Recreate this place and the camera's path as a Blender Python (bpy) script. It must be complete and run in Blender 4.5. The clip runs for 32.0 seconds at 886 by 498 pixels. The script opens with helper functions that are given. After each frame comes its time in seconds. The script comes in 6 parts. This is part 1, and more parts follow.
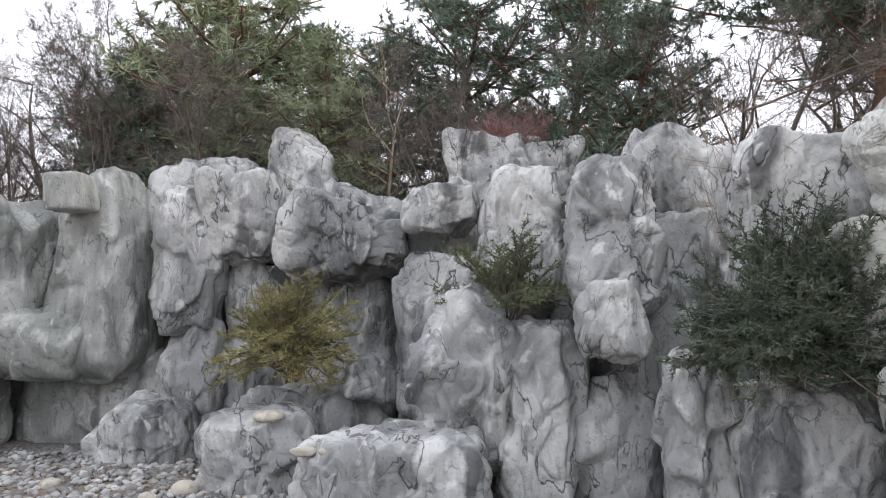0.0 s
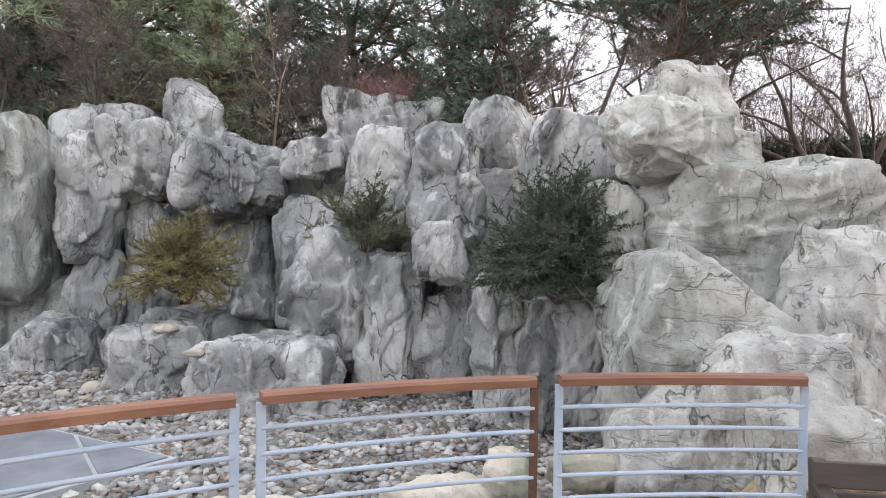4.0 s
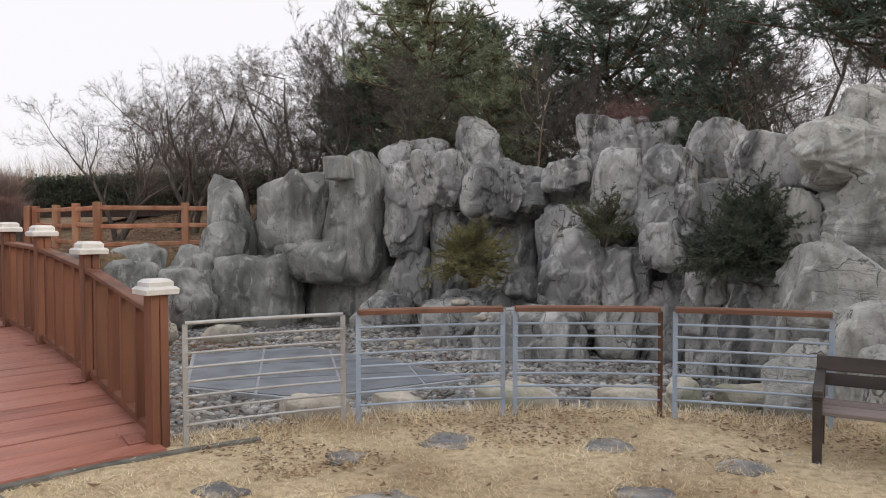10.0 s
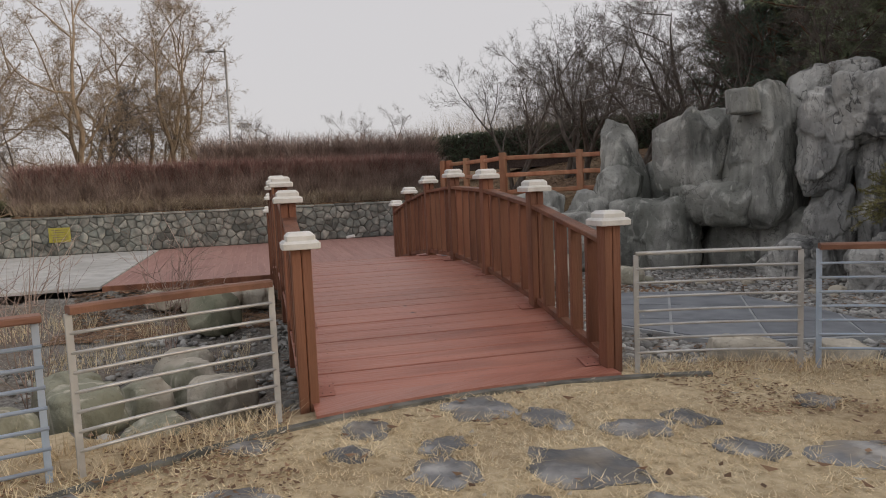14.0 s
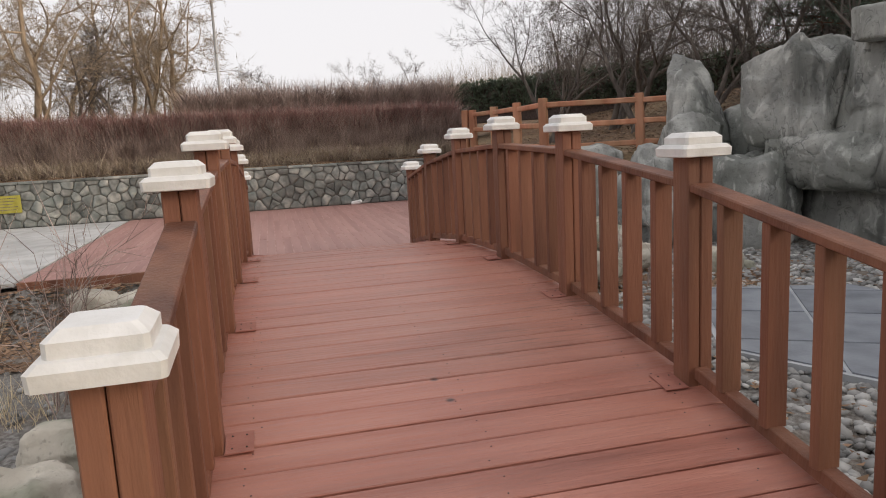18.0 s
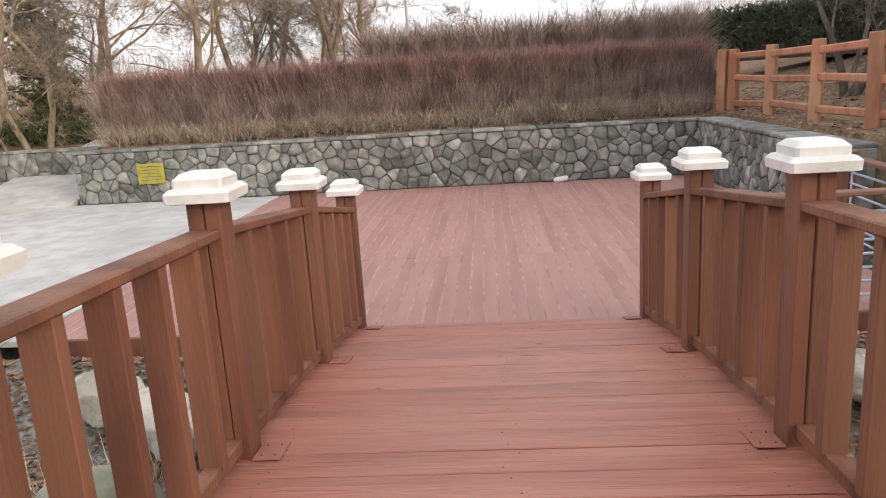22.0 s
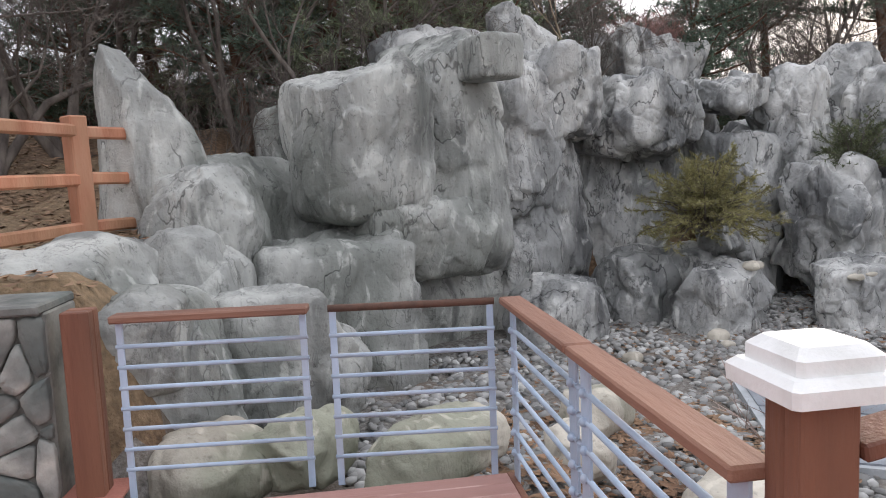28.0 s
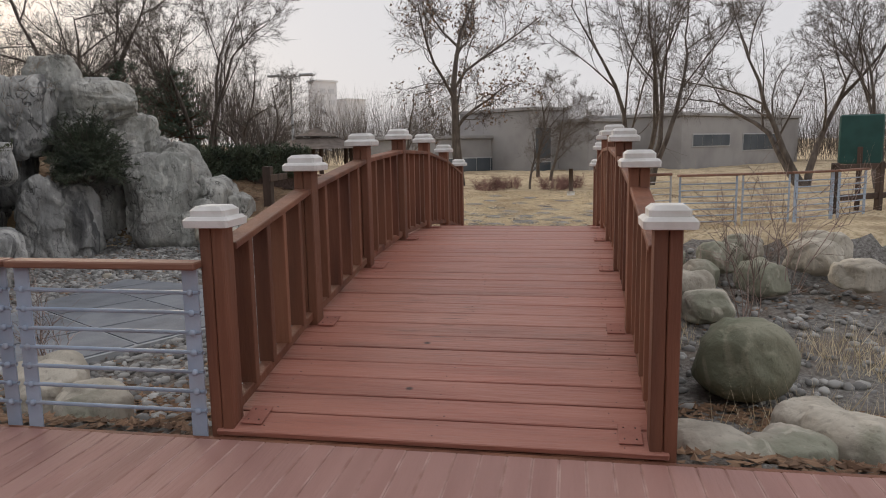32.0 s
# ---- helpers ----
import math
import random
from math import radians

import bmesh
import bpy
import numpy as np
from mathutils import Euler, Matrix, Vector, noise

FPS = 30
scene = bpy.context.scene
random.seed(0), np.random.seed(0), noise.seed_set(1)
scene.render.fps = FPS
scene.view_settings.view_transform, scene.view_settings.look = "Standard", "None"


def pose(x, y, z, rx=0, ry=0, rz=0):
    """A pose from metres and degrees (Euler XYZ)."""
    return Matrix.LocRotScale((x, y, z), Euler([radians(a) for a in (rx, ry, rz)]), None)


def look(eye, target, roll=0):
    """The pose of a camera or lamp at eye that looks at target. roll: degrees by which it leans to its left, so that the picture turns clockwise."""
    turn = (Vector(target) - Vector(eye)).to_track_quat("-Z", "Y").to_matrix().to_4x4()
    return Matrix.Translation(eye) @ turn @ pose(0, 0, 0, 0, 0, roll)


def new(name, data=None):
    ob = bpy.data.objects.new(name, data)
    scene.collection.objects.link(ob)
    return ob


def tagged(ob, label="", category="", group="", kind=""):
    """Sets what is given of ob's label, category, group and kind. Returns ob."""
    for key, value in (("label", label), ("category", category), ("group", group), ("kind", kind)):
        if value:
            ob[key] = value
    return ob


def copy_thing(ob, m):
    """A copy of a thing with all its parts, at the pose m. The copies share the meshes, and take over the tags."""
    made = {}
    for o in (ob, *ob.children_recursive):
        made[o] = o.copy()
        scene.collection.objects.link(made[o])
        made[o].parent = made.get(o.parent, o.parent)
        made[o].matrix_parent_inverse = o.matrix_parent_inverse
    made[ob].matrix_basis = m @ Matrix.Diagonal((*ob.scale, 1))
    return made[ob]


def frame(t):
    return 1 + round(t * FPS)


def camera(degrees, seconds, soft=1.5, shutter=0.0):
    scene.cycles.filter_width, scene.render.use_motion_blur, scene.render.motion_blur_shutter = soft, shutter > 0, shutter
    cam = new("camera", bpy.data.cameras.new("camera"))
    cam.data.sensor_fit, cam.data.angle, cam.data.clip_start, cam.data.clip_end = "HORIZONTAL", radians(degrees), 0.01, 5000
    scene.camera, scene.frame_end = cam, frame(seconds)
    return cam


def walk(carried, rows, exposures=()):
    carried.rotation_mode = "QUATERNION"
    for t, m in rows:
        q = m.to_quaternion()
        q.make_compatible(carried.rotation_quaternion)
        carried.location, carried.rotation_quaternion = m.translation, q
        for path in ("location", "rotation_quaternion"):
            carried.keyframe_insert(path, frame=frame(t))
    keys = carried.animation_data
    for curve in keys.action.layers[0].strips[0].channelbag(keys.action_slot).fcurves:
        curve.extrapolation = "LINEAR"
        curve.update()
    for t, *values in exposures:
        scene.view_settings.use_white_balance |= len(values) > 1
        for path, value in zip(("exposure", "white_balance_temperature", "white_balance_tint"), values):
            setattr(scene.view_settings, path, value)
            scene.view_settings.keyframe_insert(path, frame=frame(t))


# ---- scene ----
cam = camera(63.5, 32.0, soft=1.0)
PATH = [
    (0, (0.362, 0.126, 1.629), (0.127, 2.11, 1.727), -0.2),
    (0.5, (0.421, -0.033, 1.665), (0.168, 1.948, 1.782), 0.1),
    (1, (0.554, -0.239, 1.651), (0.282, 1.742, 1.717), 0.1),
    (1.5, (0.583, -0.449, 1.642), (0.358, 1.537, 1.717), -0.4),
    (2, (0.598, -0.732, 1.658), (0.411, 1.26, 1.655), -0.3),
    (2.5, (0.759, -0.975, 1.64), (0.52, 1.011, 1.646), 0.4),
    (3, (0.921, -1.208, 1.657), (0.733, 0.783, 1.616), -0.6),
    (3.5, (0.97, -1.515, 1.631), (0.86, 0.482, 1.562), -0.5),
    (4, (1.059, -1.745, 1.632), (1.089, 0.254, 1.562), 0.8),
    (4.5, (1.258, -2.019, 1.614), (1.347, -0.024, 1.494), 1.9),
    (6.5, (1.581, -2.984, 1.613), (1.666, -0.987, 1.541), 0.4),
    (7, (1.456, -3.162, 1.515), (1.42, -1.163, 1.46), -1.5),
    (7.5, (1.493, -3.395, 1.539), (1.282, -1.407, 1.481), -2.7),
    (8, (1.745, -3.76, 1.6), (1.343, -1.804, 1.489), 0.4),
    (8.5, (1.751, -4.005, 1.615), (1.332, -2.049, 1.59), -0.3),
    (9, (1.777, -4.326, 1.612), (1.308, -2.382, 1.61), -0.2),
    (9.5, (1.897, -4.515, 1.613), (1.307, -2.604, 1.624), -0.4),
    (10, (1.961, -4.753, 1.631), (1.25, -2.885, 1.564), -0.1),
    (10.5, (1.992, -4.946, 1.612), (1.219, -3.104, 1.518), -0.8),
    (11, (2.064, -5.098, 1.554), (1.109, -3.345, 1.429), -1.5),
    (11.5, (2.216, -5.24, 1.485), (0.942, -3.705, 1.352), -1.1),
    (12, (2.266, -5.337, 1.463), (0.941, -3.847, 1.303), -0.3),
    (12.5, (2.165, -5.404, 1.448), (0.759, -3.996, 1.252), 0.2),
    (13, (1.955, -5.342, 1.478), (0.524, -3.968, 1.23), -0.3),
    (13.5, (1.797, -5.293, 1.503), (0.36, -3.932, 1.214), 0.2),
    (14, (1.462, -5.072, 1.506), (-0.059, -3.787, 1.32), -2.4),
    (14.5, (1.112, -4.885, 1.554), (-0.239, -3.416, 1.42), 1.4),
    (15, (0.862, -4.685, 1.587), (-0.328, -3.086, 1.417), 0.3),
    (15.5, (0.399, -4.4, 1.573), (-0.614, -2.677, 1.51), -0.7),
    (17.5, (-0.93, -3.4, 1.561), (-2.118, -1.803, 1.361), 0.3),
    (18, (-1.292, -3.054, 1.537), (-2.829, -1.813, 1.225), -3.0),
    (18.5, (-1.667, -2.694, 1.56), (-3.334, -1.622, 1.294), -0.4),
    (19, (-2.134, -2.359, 1.567), (-3.778, -1.24, 1.358), -0.2),
    (19.5, (-2.649, -1.926, 1.561), (-4.392, -0.965, 1.363), -4.6),
    (20, (-3.028, -1.556, 1.614), (-4.815, -0.697, 1.35), -1.9),
    (20.5, (-3.561, -1.325, 1.732), (-5.323, -0.433, 1.418), -2.2),
    (21, (-4.05, -0.911, 1.823), (-5.844, -0.111, 1.448), -3.3),
    (22, (-5.093, -0.386, 1.89), (-6.905, 0.33, 1.438), -3.5),
    (22.5, (-5.591, -0.234, 1.981), (-7.373, 0.531, 1.491), -1.0),
    (23, (-6.124, 0.043, 1.965), (-7.916, 0.71, 1.38), -3.7),
    (23.5, (-6.589, 0.36, 1.996), (-8.398, 0.99, 1.42), -3.9),
    (24, (-7.204, 0.609, 1.956), (-8.966, 1.403, 1.443), -2.8),
    (24.5, (-7.761, 0.867, 1.909), (-9.47, 1.797, 1.444), -6.9),
    (26.5, (-9.678, 1.87, 1.621), (-10.023, 3.837, 1.511), -5.6),
    (27, (-10.157, 1.967, 1.526), (-9.992, 3.959, 1.459), -4.9),
    (27.5, (-10.587, 2.197, 1.572), (-9.896, 4.07, 1.458), -3.1),
    (28, (-10.946, 2.294, 1.573), (-9.837, 3.944, 1.359), -2.3),
    (28.5, (-11.305, 2.243, 1.596), (-9.879, 3.632, 1.402), -2.7),
    (29, (-11.712, 2.356, 1.564), (-10.05, 3.44, 1.319), -2.4),
    (29.5, (-12.03, 2.477, 1.53), (-10.296, 3.455, 1.333), -0.5),
    (29.8, (-12.251, 2.513, 1.576), (-10.469, 3.404, 1.396), -1.4),
    (30, (-12.41, 2.535, 1.568), (-10.593, 3.362, 1.444), -0.7),
    (30.4, (-12.712, 2.643, 1.576), (-10.857, 3.384, 1.482), -2.7),
    (30.5, (-12.796, 2.661, 1.579), (-10.925, 3.363, 1.502), -1.3),
    (31, (-13.134, 2.74, 1.55), (-11.194, 3.208, 1.416), -1.5),
    (31.5, (-13.362, 2.859, 1.541), (-11.376, 2.858, 1.303), -2.8),
    (31.7, (-13.419, 2.938, 1.533), (-11.454, 2.712, 1.228), -2.7),
    (32, (-13.524, 2.927, 1.506), (-11.617, 2.397, 1.215), -1.0),
]
EXPOSURES = [
    (0.0, 1.35, 6050, 10), (3.0, 1.5, 6100, 10), (4.0, 1.35, 6150, 10), (7.0, 1.1, 6150, 10), (9.0, 0.65, 6200, 10), (10.0, 0.4, 6400, 10), (11.0, 0.25, 6400, 10), (12.0, -0.2, 6500, 10), (13.0, -0.2, 6500, 10), (15.5, -0.22, 6500, 10),
    (17.3, 0.3, 6500, 10), (18.0, 0.3, 6500, 10), (18.6, 0.0, 6500, 10), (19.0, -0.2, 6500, 10), (20.0, 0.2, 6500, 10), (21.0, 0.3, 6500, 10), (22.0, 0.8, 6350, 10), (23.0, 0.95, 6250, 10), (24.0, 0.8, 6200, 10), (26.5, 0.9, 6200, 10), (28.0, 1.05, 6100, 10), (30.0, 0.65, 6200, 10), (31.0, 0.0, 6200, 10), (32.0, -0.05, 6400, 10),
]
walk(cam, [(t, look(eye, target, roll)) for t, eye, target, roll in PATH], EXPOSURES)


# ---------- world, sun, exposure ----------
world = bpy.data.worlds.new("overcast_sky")
scene.world = world
world.use_nodes = True
wn, wl = world.node_tree.nodes, world.node_tree.links
wn.clear()
w_out = wn.new("ShaderNodeOutputWorld")
w_bg = wn.new("ShaderNodeBackground")
w_sky = wn.new("ShaderNodeTexSky")
w_sky.sky_type = "NISHITA"
w_sky.sun_disc = False
w_sky.sun_elevation = radians(14)
w_sky.sun_rotation = radians(68)
w_sky.air_density, w_sky.dust_density, w_sky.ozone_density = 1.0, 3.0, 1.0
w_scale = wn.new("ShaderNodeVectorMath")
w_scale.operation = "SCALE"
w_scale.inputs["Scale"].default_value = 0.09
w_mix = wn.new("ShaderNodeMix")
w_mix.data_type = "RGBA"
w_mix.inputs["Factor"].default_value = 0.9
w_mix.inputs["B"].default_value = (0.86, 0.835, 0.85, 1)
wl.new(w_sky.outputs["Color"], w_scale.inputs[0])
wl.new(w_scale.outputs["Vector"], w_mix.inputs["A"])
wl.new(w_mix.outputs["Result"], w_bg.inputs["Color"])
w_bg.inputs["Strength"].default_value = 0.93
wl.new(w_bg.outputs["Background"], w_out.inputs["Surface"])

sun = new("sun", bpy.data.lights.new("sun", "SUN"))
sun.data.energy, sun.data.angle, sun.data.color = 1.7, radians(24), (1.0, 0.82, 0.62)
sun.matrix_world = look((0, 0, 30), (-83, -34, 0))


# ---------- materials ----------
def shade(name, stops, scale=4.0, detail=6.0, rough=0.8, bump=0.3, bump_scale=30.0, stretch=(1, 1, 1), space="world",
          vary=0.0, metal=0.0, second=None, second_scale=0.6, second_amount=0.5, island=False, bump_dist=0.02):
    """A two-scale noise material: stops are (place, colour) for the grain; second is a stain colour on broad patches."""
    m = bpy.data.materials.new(name)
    m.use_nodes = True
    n, l = m.node_tree.nodes, m.node_tree.links
    b = n["Principled BSDF"]
    b.inputs["Roughness"].default_value, b.inputs["Metallic"].default_value = rough, metal
    if space == "world":
        src = n.new("ShaderNodeNewGeometry").outputs["Position"]
    else:
        src = n.new("ShaderNodeTexCoord").outputs["Object"]
    info = n.new("ShaderNodeObjectInfo")
    rnd = n.new("ShaderNodeNewGeometry").outputs["Random Per Island"] if island else info.outputs["Random"]
    mp = n.new("ShaderNodeMapping")
    mp.inputs["Scale"].default_value = stretch
    l.new(src, mp.inputs["Vector"])
    vec = mp.outputs["Vector"]
    if space != "world":
        shift = n.new("ShaderNodeVectorMath")
        shift.operation = "MULTIPLY_ADD"
        comb = n.new("ShaderNodeCombineXYZ")
        for k in "XYZ":
            l.new(rnd, comb.inputs[k])
        l.new(comb.outputs[0], shift.inputs[0])
        shift.inputs[1].default_value = (37, 53, 71)
        l.new(vec, shift.inputs[2])
        vec = shift.outputs[0]
    t1 = n.new("ShaderNodeTexNoise")
    t1.inputs["Scale"].default_value, t1.inputs["Detail"].default_value = scale, detail
    l.new(vec, t1.inputs["Vector"])
    ramp = n.new("ShaderNodeValToRGB")
    e = ramp.color_ramp.elements
    while len(e) < len(stops):
        e.new(0.5)
    for el, (p, c) in zip(e, stops):
        el.position, el.color = p, (*c, 1)
    l.new(t1.outputs["Fac"], ramp.inputs["Fac"])
    col = ramp.outputs["Color"]
    if second:
        t2 = n.new("ShaderNodeTexNoise")
        t2.inputs["Scale"].default_value, t2.inputs["Detail"].default_value = second_scale, 4
        l.new(vec, t2.inputs["Vector"])
        r2 = n.new("ShaderNodeMapRange")
        r2.inputs["From Min"].default_value, r2.inputs["From Max"].default_value = 0.45, 0.68
        r2.inputs["To Max"].default_value = second_amount
        l.new(t2.outputs["Fac"], r2.inputs["Value"])
        mx = n.new("ShaderNodeMix")
        mx.data_type = "RGBA"
        mx.inputs["B"].default_value = (*second, 1)
        l.new(r2.outputs[0], mx.inputs["Factor"])
        l.new(col, mx.inputs["A"])
        col = mx.outputs["Result"]
    if vary:
        hsv = n.new("ShaderNodeHueSaturation")
        r3 = n.new("ShaderNodeMapRange")
        r3.inputs["To Min"].default_value, r3.inputs["To Max"].default_value = 1 - vary, 1 + vary
        l.new(rnd, r3.inputs["Value"])
        l.new(r3.outputs[0], hsv.inputs["Value"])
        l.new(col, hsv.inputs["Color"])
        col = hsv.outputs["Color"]
    l.new(col, b.inputs["Base Color"])
    if bump:
        t3 = n.new("ShaderNodeTexNoise")
        t3.inputs["Scale"].default_value, t3.inputs["Detail"].default_value = bump_scale, 8
        l.new(vec, t3.inputs["Vector"])
        bp = n.new("ShaderNodeBump")
        bp.inputs["Strength"].default_value, bp.inputs["Distance"].default_value = bump, bump_dist
        l.new(t3.outputs["Fac"], bp.inputs["Height"])
        l.new(bp.outputs["Normal"], b.inputs["Normal"])
    return m


def rock_shade(name, dark, mid, light, streak=1.0, tint=(0.2, 0.22, 0.2), strata=0.0, veins=0.5, relief=0.75):
    """Sculpted cement rock: broad tone, pale dabs, fine ink-dark cracks, water streaks that run down."""
    m = bpy.data.materials.new(name)
    m.use_nodes = True
    n, l = m.node_tree.nodes, m.node_tree.links
    b = n["Principled BSDF"]
    b.inputs["Roughness"].default_value = 0.85
    pos = n.new("ShaderNodeNewGeometry").outputs["Position"]

    def tex(scale, detail, stretch=(1, 1, 1), distort=0.0, rot=(0, 0, 0)):
        mp = n.new("ShaderNodeMapping")
        mp.inputs["Scale"].default_value = stretch
        mp.inputs["Rotation"].default_value = rot
        l.new(pos, mp.inputs["Vector"])
        t = n.new("ShaderNodeTexNoise")
        t.inputs["Scale"].default_value, t.inputs["Detail"].default_value = scale, detail
        t.inputs["Distortion"].default_value = distort
        l.new(mp.outputs[0], t.inputs["Vector"])
        return t.outputs["Fac"]

    def ranged(v, a, c, lo=0.0, hi=1.0):
        r = n.new("ShaderNodeMapRange")
        r.interpolation_type = "SMOOTHSTEP"
        for k, x in zip(("From Min", "From Max", "To Min", "To Max"), (a, c, lo, hi)):
            r.inputs[k].default_value = x
        l.new(v, r.inputs["Value"])
        return r.outputs[0]

    def mixed(fac, a, c):
        x = n.new("ShaderNodeMix")
        x.data_type = "RGBA"
        l.new(fac, x.inputs["Factor"])
        for s, v in (("A", a), ("B", c)):
            if isinstance(v, tuple):
                x.inputs[s].default_value = (*v, 1)
            else:
                l.new(v, x.inputs[s])
        return x.outputs["Result"]

    def op(kind, a, c):
        x = n.new("ShaderNodeMath")
        x.operation = kind
        for i, v in enumerate((a, c)):
            if isinstance(v, float):
                x.inputs[i].default_value = v
            else:
                l.new(v, x.inputs[i])
        return x.outputs[0]

    def lines(scale, detail, stretch, distort, width, rot=(0, 0, 0)):
        """Thin lines where a noise crosses its middle."""
        d = op("ABSOLUTE", op("SUBTRACT", tex(scale, detail, stretch, distort, rot), 0.5), 0.0)
        return ranged(d, 0.0, width, 1.0, 0.0)

    base = mixed(ranged(tex(1.1, 9, (1, 1, 0.6), 0.5), 0.36, 0.64), mid, light)
    base = mixed(ranged(tex(0.7, 5, (1, 1, 0.4), 0.4), 0.5, 0.6, 0, 0.75), base, tint)
    base = mixed(ranged(tex(2.4, 9, (1, 1, 0.16), 0.3), 0.52, 0.66, 0, 0.8 * streak), base, dark)
    base = mixed(ranged(tex(6.5, 8, (1, 1, 0.35), 0.8), 0.55, 0.7, 0, 0.22), base, tuple(0.5 * (c + d) for c, d in zip(dark, mid)))
    base = mixed(ranged(tex(4.2, 9, (1, 1, 0.5), 1.2, (0.4, 0.2, 0)), 0.56, 0.68, 0, 0.5), base, tuple(min(1.0, c * 1.25) for c in light))
    vein = op("MULTIPLY", lines(1.3, 5, (1, 1, 0.55), 0.25, 0.009), ranged(tex(1.4, 3), 0.42, 0.55))
    fine = op("MULTIPLY", lines(5.2, 8, (1, 1, 0.4), 1.4, 0.022, (0.3, 0.5, 0)), ranged(tex(2.1, 3, (1, 1, 1), 0, (1, 0, 0)), 0.46, 0.62))
    crack = op("MAXIMUM", vein, op("MULTIPLY", fine, 0.75))
    if strata:
        bed = op("MULTIPLY", lines(1.6, 6, (0.45, 0.45, 2.6), 0.5, 0.02, (0.2, 0.12, 0)), ranged(tex(1.2, 3), 0.4, 0.55))
        crack = op("MAXIMUM", crack, op("MULTIPLY", bed, strata))
    base = mixed(op("MULTIPLY", crack, veins), base, tuple(c * 0.6 for c in dark))
    base = mixed(ranged(tex(22, 8), 0.58, 0.72, 0, 0.4), base, tuple(c * 0.8 for c in dark))
    l.new(base, b.inputs["Base Color"])
    h = op("ADD", tex(6, 10, (1, 1, 0.5), 0.5), op("MULTIPLY", tex(24, 8), 0.3))
    h = op("SUBTRACT", h, op("MULTIPLY", crack, 0.6 * veins))
    bp = n.new("ShaderNodeBump")
    bp.inputs["Strength"].default_value, bp.inputs["Distance"].default_value = relief, 0.08
    l.new(h, bp.inputs["Height"])
    l.new(bp.outputs["Normal"], b.inputs["Normal"])
    return m


M_ROCK = rock_shade("cliff_rock", (0.068, 0.07, 0.073), (0.29, 0.294, 0.288), (0.57, 0.57, 0.55), 1.0, (0.17, 0.177, 0.177), 0.0, 0.75, 0.65)
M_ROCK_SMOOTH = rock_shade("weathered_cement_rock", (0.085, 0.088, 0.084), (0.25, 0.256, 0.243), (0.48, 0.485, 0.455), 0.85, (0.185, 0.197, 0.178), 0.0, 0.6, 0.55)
M_ROCK_PALE = rock_shade("pale_rock", (0.15, 0.15, 0.142), (0.38, 0.38, 0.36), (0.58, 0.58, 0.54), 0.75, (0.33, 0.34, 0.315), 0.3, 0.8, 0.7)
M_BOULDER = rock_shade("stream_boulder", (0.16, 0.14, 0.11), (0.38, 0.35, 0.29), (0.58, 0.54, 0.46), 0.3, (0.24, 0.26, 0.19), 0.0, 0.06, 0.4)
M_TIMBER = shade("painted_timber", [(0.3, (0.1, 0.038, 0.024)), (0.5, (0.18, 0.072, 0.042)), (0.72, (0.26, 0.11, 0.065))], 5, 8, 0.62, 0.35, 60,
                 (1, 1, 0.12), "object", 0.16, second=(0.3, 0.17, 0.1), second_scale=1.6, second_amount=0.35)
M_PLANK = shade("painted_plank", [(0.26, (0.26, 0.096, 0.07)), (0.5, (0.405, 0.16, 0.117)), (0.75, (0.485, 0.22, 0.165))], 7, 10, 0.42, 0.6, 40,
                (1, 0.1, 1), "object", 0.07, second=(0.5, 0.23, 0.175), second_scale=1.2, second_amount=0.45)


